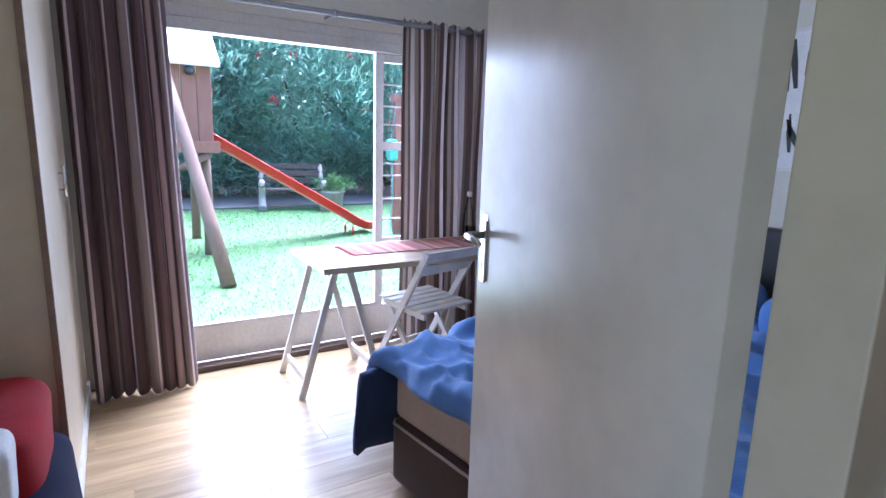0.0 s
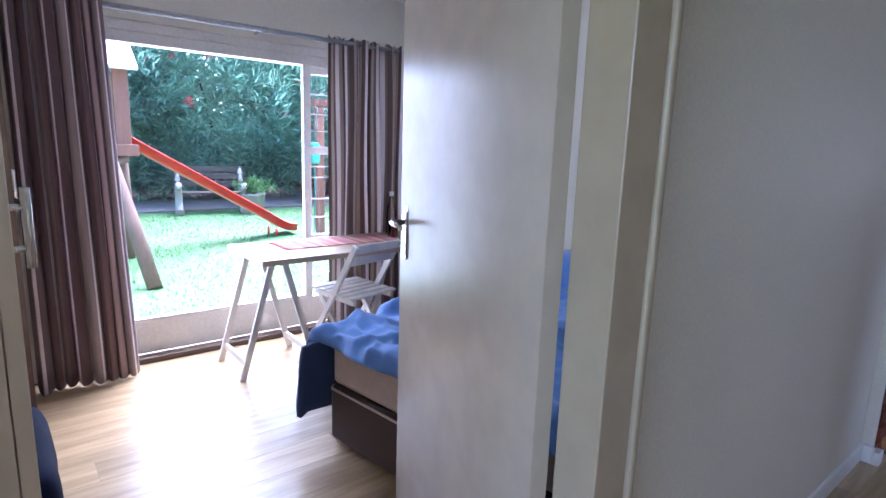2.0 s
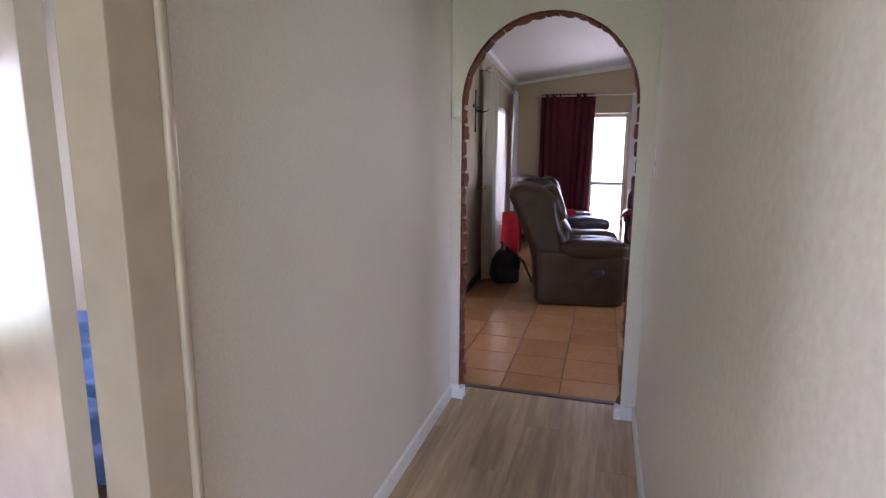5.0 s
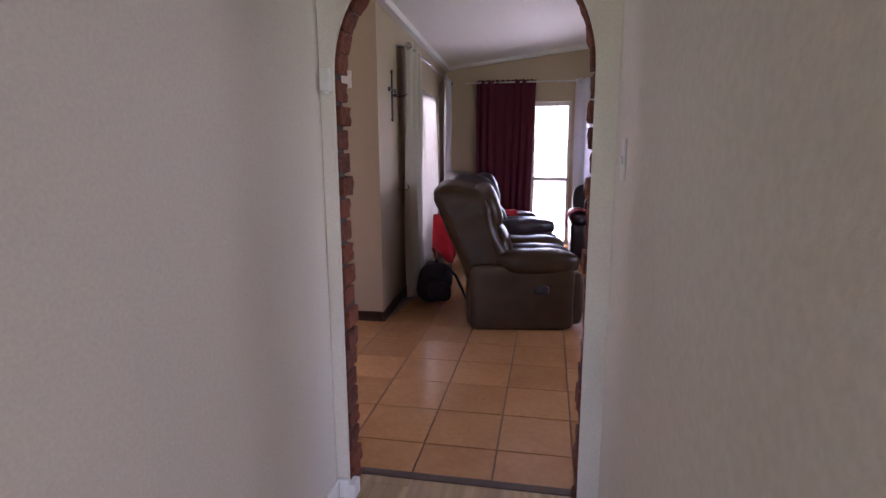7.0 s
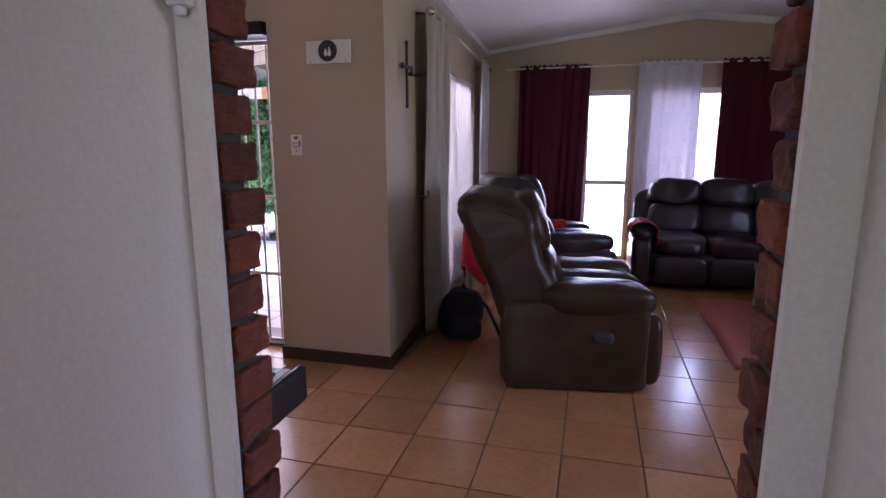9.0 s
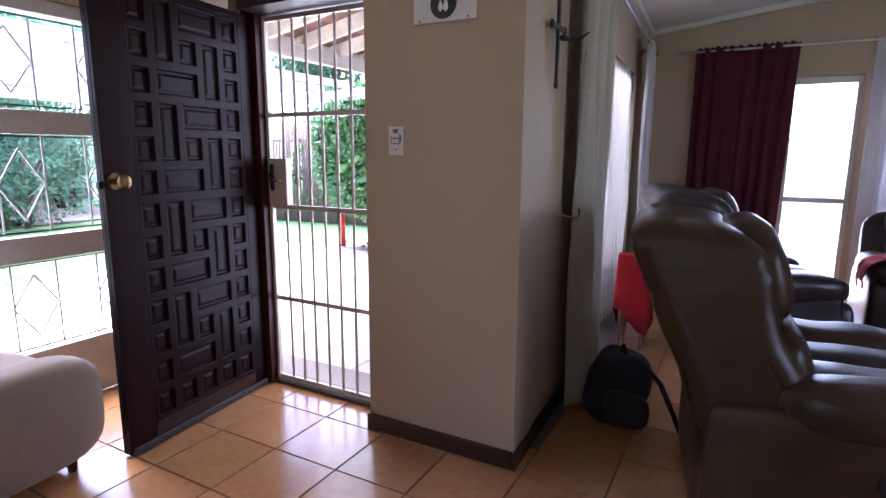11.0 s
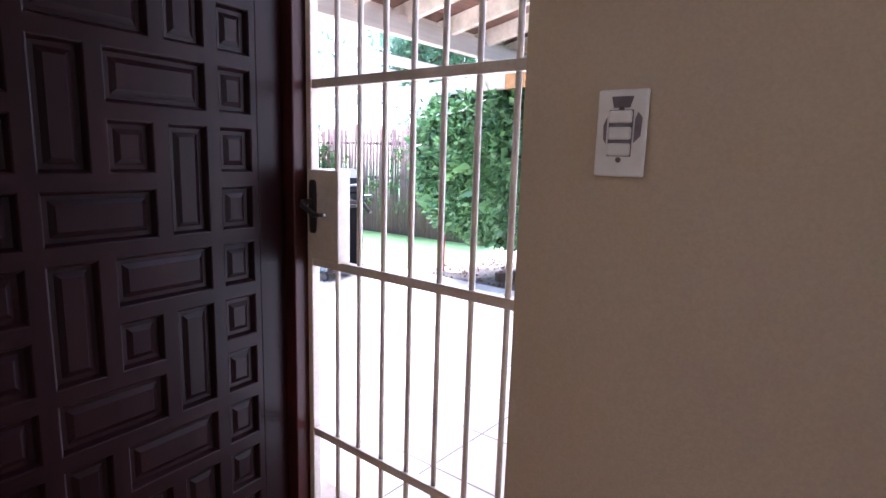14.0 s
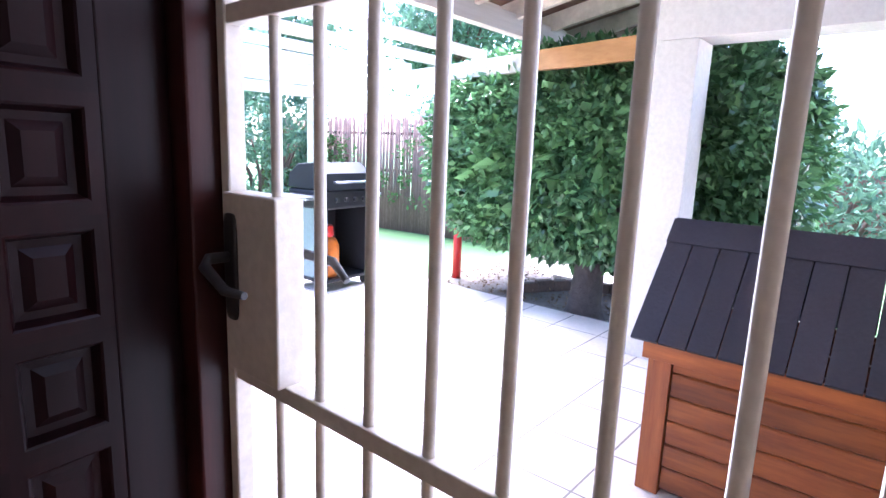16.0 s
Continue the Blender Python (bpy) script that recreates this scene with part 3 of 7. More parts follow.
def arch_wall(x0, x1, y0, y1, z1, grow):
    """A wall with a round-headed opening, grow wider than the bare arch."""
    bm = bmesh.new()
    n = 28
    pts = [(AC + (AR + grow) * math.cos(math.pi * k / n), SPRING + (AR + grow) * math.sin(math.pi * k / n)) for k in range(n + 1)]
    outer = [(y1, SPRING)] + [(y1 if k < 9 else y0 if k > 19 else y1 + (y0 - y1) * (k - 9) / 10, z1 if 9 <= k <= 19 else SPRING + (z1 - SPRING) * min(k, 28 - k) / 9) for k in range(1, n)] + [(y0, SPRING)]
    for x in (x0, x1):
        for k in range(n):
            bm.faces.new([bm.verts.new((x, *q)) for q in (pts[k], pts[k + 1], outer[k + 1], outer[k])])
        for a, b in ((AC + AR + grow, y1), (y0, AC - AR - grow)):
            bm.faces.new([bm.verts.new((x, *q)) for q in ((a, -0.01), (b, -0.01), (b, SPRING), (a, SPRING))])
    for k in range(n):
        bm.faces.new([bm.verts.new(q) for q in ((x0, *pts[k]), (x1, *pts[k]), (x1, *pts[k + 1]), (x0, *pts[k + 1]))])
    for a in (AC + AR + grow, AC - AR - grow):
        bm.faces.new([bm.verts.new(q) for q in ((x0, a, -0.01), (x1, a, -0.01), (x1, a, SPRING), (x0, a, SPRING))])
    bmesh.ops.remove_doubles(bm, verts=bm.verts, dist=1e-4)
    return bm


struct("wall_arch_hall", arch_wall(ARCH_X, 4.475, 0.2, 1.5695, TOP, 0.004), "hall_plaster", "beige plaster around the round arch at the end of the hallway", "wall")
arch = struct("wall_arch_living", arch_wall(4.4755, 4.56, 0.2, 1.5695, 2.6, 0.012), "mortar", "half-brick wall with a round arch lined with rough red bricks", "wall")
wall("wall_living_west", "living_plaster", "tan living room wall beside the brick arch", (4.511, 4.565, 1.5705, 4.40, -0.01, 3.2), (4.511, 4.565, -3.2, 0.1995, -0.01, 3.2), (4.511, 4.565, 0.1995, 1.5705, 2.601, 3.2))

def arch_head(x0, x1, y0, y1, spring, top, n=16):
    """The wall over a round-headed opening from x0 to x1."""
    bm = bmesh.new()
    c, r = (x0 + x1) / 2, (x1 - x0) / 2
    low = [(c - r * math.cos(math.pi * k / n), spring + r * math.sin(math.pi * k / n)) for k in range(n + 1)]
    for a, b in zip(low, low[1:]):
        q = [bm.verts.new((x, y, z)) for y in (y0, y1) for x, z in (a, b, (b[0], top), (a[0], top))]
        for f in ((0, 1, 2, 3), (7, 6, 5, 4), (0, 4, 5, 1), (2, 6, 7, 3)):
            bm.faces.new([q[v] for v in f])
    bmesh.ops.remove_doubles(bm, verts=bm.verts, dist=1e-4)
    return bm


# unseen opening, placed to let the side lamp onto the north wall
struct("wall_side_arch", arch_head(0.96, 1.84, 0.2, HALL_S, 1.65, TOP), "rough_plaster", "plaster over the round-headed opening assumed for the unseen side room", "wall")

# front door recess, corner and long wall
SX, CORNER_Y, GATE_Y0, GATE_Y1 = 6.728, 1.91, 2.668, 3.575
wall("wall_switch", "living_plaster", "tan plaster corner wall beside the front door", (SX, 6.95, CORNER_Y, GATE_Y0 - 0.0005, -0.01, 3.2), (6.80, 7.02, GATE_Y0, 3.60, 2.16, 3.2), (6.80, 7.02, 3.60, 4.25, -0.01, 3.2))
wall("wall_living_north", "living_plaster", "tan wall with a curtained glass door to the veranda", (6.951, 7.9, CORNER_Y, 2.09, -0.01, 2.7), (9.95, 10.80, CORNER_Y, 2.09, -0.01, 2.7), (7.9, 9.95, CORNER_Y, 2.09, 2.06, 2.7)).matrix_basis = SLANT
wall("wall_dining_north", "living_plaster", "tan wall around the steel garden doors", (4.565, 4.9, 4.25, 4.45, -0.01, 3.2), (6.75, 7.02, 4.251, 4.45, -0.01, 3.2), (4.9, 6.75, 4.25, 4.45, 2.1, 3.2))
FAR_X = 10.66
wall("wall_living_east", "living_plaster", "taupe gable wall with curtained windows", (FAR_X, 10.88, 0.84, 2.30, -0.01, 3.3), (FAR_X, 10.88, 0.14, 0.30, -0.01, 2.05), (FAR_X, 10.88, -1.5, 0.84, 2.05, 3.3), (FAR_X, 10.88, -3.3, -1.5, -0.01, 3.3), (FAR_X, 10.88, -1.5, 0.14, -0.01, 0.75))
# closing wall, its opening added for the south fill lamp
wall("wall_living_south", "living_plaster", "plain tan wall closing the living room", (4.565, 5.0, -3.4, -3.2, -0.01, 3.3), (7.0, 10.88, -3.4, -3.2, -0.01, 3.3), (5.0, 7.0, -3.4, -3.2, -0.01, 0.9), (5.0, 7.0, -3.4, -3.2, 2.1, 3.3))

# ceilings
struct("ceiling_hall", B(0.0, ARCH_X, 0.2, 1.57, TOP, TOP + 0.05), "ceiling_paint", "flat white hallway ceiling", "ceiling")
struct("ceiling_bedroom", B(0.6, 4.51, 1.5701, 4.79, TOP, TOP + 0.05), "ceiling_paint", "flat white bedroom ceiling", "ceiling")
bm = bmesh.new()
RIDGE_Y, RIDGE_Z, EAVE_Z = -0.35, 2.86, 2.56
slope = (RIDGE_Z - EAVE_Z) / (CORNER_Y - RIDGE_Y)
for ya, za, yb, zb in ((CORNER_Y + 0.35, EAVE_Z - 0.35 * slope, RIDGE_Y, RIDGE_Z), (RIDGE_Y, RIDGE_Z, -3.3, RIDGE_Z - (RIDGE_Y + 3.3) * slope)):
    for dz in (0.0, 0.05):
        bm.faces.new([bm.verts.new(q) for q in ((4.5, ya, za + dz), (10.88, ya, za + dz), (10.88, yb, zb + dz), (4.5, yb, zb + dz))])
box(bm, 4.5, 7.02, CORNER_Y + 0.2, 4.45, EAVE_Z - 0.2 * slope, EAVE_Z + 0.05)
struct("ceiling_living", bm, "ceiling_paint", "white pitched ceiling of the living room", "ceiling")
bm = bmesh.new()
for a, b in (((6.75, CORNER_Y - 0.035, EAVE_Z - 0.02), (FAR_X, CORNER_Y + 0.15, EAVE_Z - 0.04)), ((FAR_X - 0.035, CORNER_Y + 0.11, EAVE_Z - 0.02), (FAR_X - 0.035, RIDGE_Y, RIDGE_Z - 0.035)), ((FAR_X - 0.035, RIDGE_Y, RIDGE_Z - 0.035), (FAR_X - 0.035, -3.2, RIDGE_Z - 0.035 - (RIDGE_Y + 3.2) * slope))):
    bar(bm, a, b, 0.065, 0.065)
struct("cornice", bm, "ceiling_paint", "white cornice along the living room ceiling", "trim")

# skirtings
bm = bmesh.new()
for b in ((2.40, ARCH_X - 0.018, HALL_N - 0.016, HALL_N - 0.001), (1.27, ARCH_X - 0.018, HALL_S + 0.001, HALL_S + 0.016), (ARCH_X - 0.017, ARCH_X - 0.001, AY1 - 0.005, HALL_N - 0.001), (ARCH_X - 0.017, ARCH_X - 0.001, HALL_S + 0.001, AY0 + 0.005)):
    box(bm, *b, 0.0005, 0.085, bev=0.004)
for y0, y1 in ((AY1 - 0.03, AY1 + 0.002), (AY0 - 0.002, AY0 + 0.03)):
    box(bm, ARCH_X - 0.022, 4.50, y0, y1, 0.0005, 0.07, bev=0.006)
struct("baseboard_hall", bm, "white_paint", "white moulded skirting of the hallway", "baseboard")
bm = bmesh.new()
box(bm, SX - 0.016, SX - 0.001, CORNER_Y + 0.001, GATE_Y0 + 0.01, 0.0005, 0.085, bev=0.004)
box(bm, FAR_X - 0.016, FAR_X - 0.001, 0.86, CORNER_Y, 0.0005, 0.085, bev=0.004)
box(bm, 4.567, 4.583, 1.6, 4.2, 0.0005, 0.085, bev=0.004)
struct("baseboard_long_wall", B(SX - 0.016, 7.95, CORNER_Y - 0.016, CORNER_Y - 0.001, 0.0005, 0.085, bev=0.004), "skirting_wood", "dark brown wooden skirting under the curtains", "baseboard").matrix_basis = SLANT
struct("baseboard_living", bm, "skirting_wood", "dark brown wooden skirting of the living room", "baseboard")

# bedroom doorway frame
bm = bmesh.new()
box(bm, 2.235, 2.348, HALL_N - 0.012, 1.515, 0.0005, 2.10, bev=0.003)
box(bm, 2.3485, 2.372, HALL_N - 0.024, HALL_N - 0.0005, 0.0005, 2.15, bev=0.008, seg=3)
box(bm, 1.27, 2.348, HALL_N - 0.012, 1.515, 2.1005, 2.119)
struct("door_frame_bedroom", bm, "cream_gloss", "cream painted steel door frame", "door frame")


# ---------- bedroom ----------
def handle_lever(parent, m, side):
    """A lever on a long plate."""
    bm = bmesh.new()
    box(bm, -0.019, 0.019, 0, 0.006, -0.095, 0.075, bev=0.003, m=m)
    part("plate", bm, "chrome", parent, "long chrome lock plate")
    bm = bmesh.new()
    pts = [m @ Vector(p) for p in ((0, 0.005, 0.035), (0, 0.045, 0.035), (0.02 * side, 0.055, 0.036), (0.06 * side, 0.055, 0.036), (0.11 * side, 0.052, 0.030))]
    tube(bm, pts, [0.011, 0.010, 0.010, 0.009, 0.007], 10)
    part("lever", bm, "chrome", parent, "chrome lever")
    bm = bmesh.new()
    rod(bm, m @ Vector((0, 0.005, -0.045)), m @ Vector((0, 0.0075, -0.045)), 0.006)
    box(bm, -0.003, 0.003, 0.005, 0.0075, -0.062, -0.045, m=m)
    part("keyhole", bm, "key_black", parent)


door_1 = thing("door_1", "open bedroom door in glossy cream paint", "door", at=(2.184, 1.537, 0), turn=73.9)
W = 0.921
part("leaf", B(0, W, -0.044, 0, 0.008, 2.05, bev=0.002), "door_gloss", door_1)
dh = part("door_handle", B(W - 0.075, W - 0.035, -0.0005, 0.0018, 1.03, 1.21, bev=0.0005), "chrome", door_1, "chrome back plate")
handle_lever(dh, pose(W - 0.055, 0.0012, 1.12), -1)
handle_lever(dh, pose(W - 0.055, -0.0445, 1.12, 0, 0, 180), 1)
for z in (0.25, 1.8):
    bm = bmesh.new()
    rod(bm, (-0.006, -0.05, z - 0.05), (-0.006, -0.05, z + 0.05), 0.008)
    part("hinge", bm, "chrome", door_1)

# sliding garden door
window_1 = tagged(new("window_1"), "painted steel sliding garden door with a kick panel", "sliding door", kind="structure")
bm = bmesh.new()
for b in ((1.6, 3.95, 4.605, 4.69, 2.02, 2.08), (1.6, 1.66, 4.605, 4.69, 0.0005, 2.02), (3.89, 3.95, 4.605, 4.69, 0.0005, 2.02), (1.6, 3.95, 4.6, 4.692, 1.955, 2.019)):
    box(bm, *b, bev=0.004)
part("window_frame", bm, "steel_paint", window_1)
part("kick_panel", B(1.66, 3.89, 4.63, 4.665, 0.04, 0.25, bev=0.004), "steel_paint", window_1)
part("bottom_track", B(1.6, 3.95, 4.54, 4.625, 0.0005, 0.035, bev=0.004), "dark_track", window_1, "dark brown floor track")
bm = bmesh.new()
for b in ((3.105, 3.16, 4.63, 4.67, 0.25, 1.954), (1.66, 1.70, 4.63, 4.67, 0.25, 1.954), (3.16, 3.889, 4.635, 4.665, 1.33, 1.385), (3.16, 3.889, 4.635, 4.665, 0.70, 0.73), (1.70, 3.105, 4.63, 4.67, 0.25, 0.27), (3.16, 3.889, 4.63, 4.67, 1.90, 1.954)):
    box(bm, *b, bev=0.003)
part("sash", bm, "steel_paint", window_1)
for z in (0.42, 0.56, 0.86, 1.0, 1.16, 1.24, 1.5, 1.62, 1.76):
    bm = bmesh.new()
    bar(bm, (3.16, 4.64, z), (3.889, 4.64, z), 0.01, 0.01)
    part("burglar_bar", bm, "steel_paint", window_1)
for x0, x1 in ((1.70, 3.105), (3.16, 3.89)):
    g = part("pane", B(x0, x1, 4.652, 4.656, 0.27, 1.95), "window_glass", window_1)
    g.visible_shadow = False

# curtains and their rod
rail = thing("curtain_rod", "grey metal curtain rod above the garden door", "curtain rod")
bm = bmesh.new()
rod(bm, (1.42, 4.42, 2.11), (4.12, 4.42, 2.11), 0.016)
part("pole", bm, "grill_steel", rail)
for x in (1.50, 2.75, 4.05):
    bm = bmesh.new()
    rod(bm, (x, 4.42, 2.11), (x, 4.59, 2.11), 0.008)
    rod(bm, (x - 0.012, 4.42, 2.11), (x + 0.012, 4.42, 2.11), 0.021)
    part("bracket", bm, "grill_steel", rail)
c = thing("curtain", "heavy brown striped curtain drawn aside", "curtain", "bedroom curtains")
cloth_wave("cloth", (1.40, 4.40), (1.85, 4.40), 0.02, 2.15, 8, 0.062, "striped_curtain", c, seed=3, flare=1.13)
c = thing("curtain", "brown and cream striped curtain behind the table", "curtain", "bedroom curtains")
cloth_wave("cloth", (3.20, 4.42), (3.92, 4.42), 0.03, 2.14, 7, 0.05, "pale_striped_curtain", c, seed=9, flare=1.02)


# built-in cupboards
def bar_handle(parent, x, y, z0, z1):
    bm = bmesh.new()
    rod(bm, (x, y, z0), (x, y, z1), 0.007)
    for z in (z0 + 0.03, z1 - 0.03):
        rod(bm, (x - 0.035, y, z), (x, y, z), 0.005)
    part("handle", bm, "chrome", parent, "brushed steel bar handle")


CUP_X = 1.375
cup = thing("cupboard", "cream built-in wardrobe beside the doorway", "wardrobe", "built-in wardrobes")
CUP_A = 1.337
part("body", B(0.701, CUP_A - 0.02, 1.60, 2.30, 0.0005, 2.45, bev=0.002), "wardrobe_cream", cup)
for y0, y1, yh in ((1.603, 1.918, 1.87), (1.922, 2.297, 0)):
    d = part("door", B(CUP_A - 0.019, CUP_A, y0, y1, 0.07, 2.44, bev=0.002), "wardrobe_cream", cup)
    if yh:
        bar_handle(d, CUP_A + 0.024, yh, 1.21, 1.335)
cup = thing("cupboard", "cream built-in wardrobe next to the curtain", "wardrobe", "built-in wardrobes")
part("body", B(0.701, CUP_X - 0.02, 3.36, 4.54, 0.0005, 2.45, bev=0.002), "wardrobe_cream", cup)
part("edge_strip", B(CUP_X - 0.0195, CUP_X + 0.001, 3.345, 3.3595, 0.0005, 2.45), "coffee_wood", cup, "brown chipboard edge")
for y0, y1 in ((3.362, 3.952), (3.956, 4.53)):
    d = part("door", B(CUP_X - 0.019, CUP_X, y0, y1, 0.07, 2.44, bev=0.002), "wardrobe_cream", cup)
    if y0 > 3.9:
        bar_handle(d, CUP_X + 0.022, 4.02, 1.12, 1.25)
part("plinth", B(CUP_X - 0.0195, CUP_X + 0.012, 3.37, 4.53, 0.0005, 0.075, bev=0.003), "white_paint", cup, "white skirting board")

# soft seat in the niche
seat = thing("pouffe", "low padded seat in red, white and navy cloth", "pouffe")
bm = bmesh.new()
cushion(bm, 0.81, 1.405, 2.66, 3.335, 0.002, 0.44, 6, 16, puff=0.025)
part("base", bm, "navy_cloth", seat)
bm = bmesh.new()
cushion(bm, 0.82, 1.348, 2.84, 3.335, 0.34, 0.62, 5.5, 16, puff=0.02)
part("cushion", bm, "red_cloth", seat, "bright red rounded cushion")
bm = bmesh.new()
cushion(bm, 1.05, 1.308, 2.70, 2.86, 0.425, 0.66, 6.5, 14, puff=0.012)
part("pillow", bm, "white_cloth", seat, "small white pillow")


# table on trestles
def trestle(parent, x, y0, y1):
    """One trestle: two splayed frames joined by rails."""
    for s in (-1, 1):
        for y in (y0, y1):
            bm = bmesh.new()
            bar(bm, (x + s * 0.035, y, 0.715), (x + s * 0.235, y, 0.0005), 0.035, 0.022, (0, 1, 0))
            part("leg", bm, "trestle_white", parent)
        bm = bmesh.new()
        bar(bm, (x + s * 0.205, y0, 0.10), (x + s * 0.205, y1, 0.10), 0.018, 0.04)
        part("rail", bm, "trestle_white", parent)
    bm = bmesh.new()
    box(bm, x - 0.045, x + 0.045, y0 - 0.03, y1 + 0.03, 0.70, 0.719, bev=0.003)
    part("top_rail", bm, "trestle_white", parent)


table = thing("trestle_table", "light wooden table top on two white trestles", "table")
part("tabletop", B(2.45, 3.92, 3.78, 4.385, 0.72, 0.752, bev=0.004), "table_wood", table)
trestle(table, 2.605, 3.94, 4.34)
trestle(table, 3.70, 3.94, 4.30)

# runner, bottle and glass
bm = bmesh.new()
uv = bm.loops.layers.uv.new("UVMap")
nx = 40
for k in range(nx):
    for j in range(6):
        xs = (2.72 + 0.86 * k / nx, 2.72 + 0.86 * (k + 1) / nx)
        ys = (4.02 + 0.31 * j / 6, 4.02 + 0.31 * (j + 1) / 6)
        f = bm.faces.new([bm.verts.new((x, y + 0.008 * math.sin(5 * x), 0.7545 + 0.0015 * math.sin(30 * x) * math.sin(20 * y) + 0.0016)) for x, y in ((xs[0], ys[0]), (xs[1], ys[0]), (xs[1], ys[1]), (xs[0], ys[1]))])
        for lp, (x, y) in zip(f.loops, ((xs[0], ys[0]), (xs[1], ys[0]), (xs[1], ys[1]), (xs[0], ys[1]))):
            lp[uv].uv = (x, y)
bmesh.ops.remove_doubles(bm, verts=bm.verts, dist=1e-4)
runner = thing("table_runner", "woven red and orange striped table runner with fringe", "table runner")
solid(part("cloth", bm, "runner_cloth", runner), 0.003)
bm = bmesh.new()
rnd = random.Random(4)
for k in range(46):
    y = 4.022 + 0.306 * k / 45
    for x, s in ((2.722, -1), (3.578, 1)):
        bar(bm, (x, y, 0.7555), (x + s * rnd.uniform(0.018, 0.035), y + rnd.uniform(-0.006, 0.006), 0.754), 0.003, 0.002)
tagged(part("fringe", bm, "runner_cloth", runner), kind="stuff")
bm = bmesh.new()
lathe(bm, (3.62, 4.25, 0.7525), [(0.036, 0), (0.037, 0.01), (0.037, 0.17), (0.03, 0.20), (0.014, 0.25), (0.013, 0.29)])
bt = thing("water_bottle", "clear glass water bottle standing on the table", "bottle")
part("bottle", bm, "window_glass", bt)
bm = bmesh.new()
rod(bm, (3.62, 4.25, 1.0425), (3.62, 4.25, 1.075), 0.017)
part("cap", bm, "plastic_white", bt, "white cap")
bm = bmesh.new()
lathe(bm, (3.55, 4.12, 0.7525), [(0.03, 0), (0.032, 0.005), (0.037, 0.11), (0.035, 0.11), (0.03, 0.008), (0.0, 0.007)])
whole("drinking_glass", bm, "window_glass", "clear drinking glass on the table", "glass")

# folding chair
chair = thing("folding_chair", "white slatted wooden folding chair at the table", "chair", at=(3.15, 3.93, 0), turn=12)
for s in (-1, 1):
    bm = bmesh.new()
    bar(bm, (s * 0.19, 0.30, 0.0005), (s * 0.19, -0.19, 0.80), 0.02, 0.038, (0, 1, 0))
    part("back_leg", bm, "trestle_white", chair)
    bm = bmesh.new()
    bar(bm, (s * 0.16, -0.16, 0.0005), (s * 0.16, 0.20, 0.44), 0.02, 0.034, (0, 1, 0))
    part("front_leg", bm, "trestle_white", chair)
    bm = bmesh.new()
    bar(bm, (s * 0.165, -0.15, 0.425), (s * 0.165, 0.23, 0.445), 0.02, 0.03)
    part("seat_rail", bm, "trestle_white", chair)
for z, yy in ((0.775, -0.178), (0.69, -0.126)):
    bm = bmesh.new()
    bar(bm, (-0.20, yy, z), (0.20, yy, z), 0.018, 0.05)
    part("back_slat", bm, "trestle_white", chair)
for k in range(6):
    y = -0.13 + k * 0.068
    part("seat_slat", B(-0.20, 0.20, y - 0.028, y + 0.028, 0.448 + 0.003 * k, 0.463 + 0.003 * k, bev=0.003), "trestle_white", chair)
for a, b in (((-0.17, 0.21, 0.16), (0.17, 0.21, 0.16)), ((-0.15, -0.06, 0.12), (0.15, -0.06, 0.12))):
    bm = bmesh.new()
    bar(bm, a, b, 0.016, 0.03)
    part("stretcher", bm, "trestle_white", chair)

# bed
bed = thing("bed", "double bed with a brown suede base and blue duvet", "bed")
BX0, BX1, BY0, BY1 = 2.56, 4.36, 1.72, 3.10
bm = bmesh.new()
box(bm, BX0, BX1, BY0, BY1, 0.02, 0.30, bev=0.03, seg=3)
part("base", bm, "bed_suede", bed)
bm = bmesh.new()
tube(bm, [(BX0 - 0.002, BY0 + 0.05, 0.285), (BX0 - 0.004, BY1 - 0.03, 0.285), (BX0 + 0.03, BY1 + 0.004, 0.285), (BX1, BY1 + 0.004, 0.285)], 0.006, 6)
part("piping", bm, "mattress_cloth", bed, "pale piping")
bm = bmesh.new()
box(bm, BX0 + 0.01, BX1, BY0, BY1 - 0.01, 0.302, 0.50, bev=0.03, seg=3)
part("mattress", bm, "mattress_cloth", bed, "beige mattress")
for x, y in ((BX0 + 0.1, BY0 + 0.1), (BX0 + 0.1, BY1 - 0.1), (BX1 - 0.1, BY0 + 0.1), (BX1 - 0.1, BY1 - 0.1)):
    bm = bmesh.new()
    rod(bm, (x, y, 0.0005), (x, y, 0.025), 0.025)
    part("foot", bm, "plastic_black", bed)


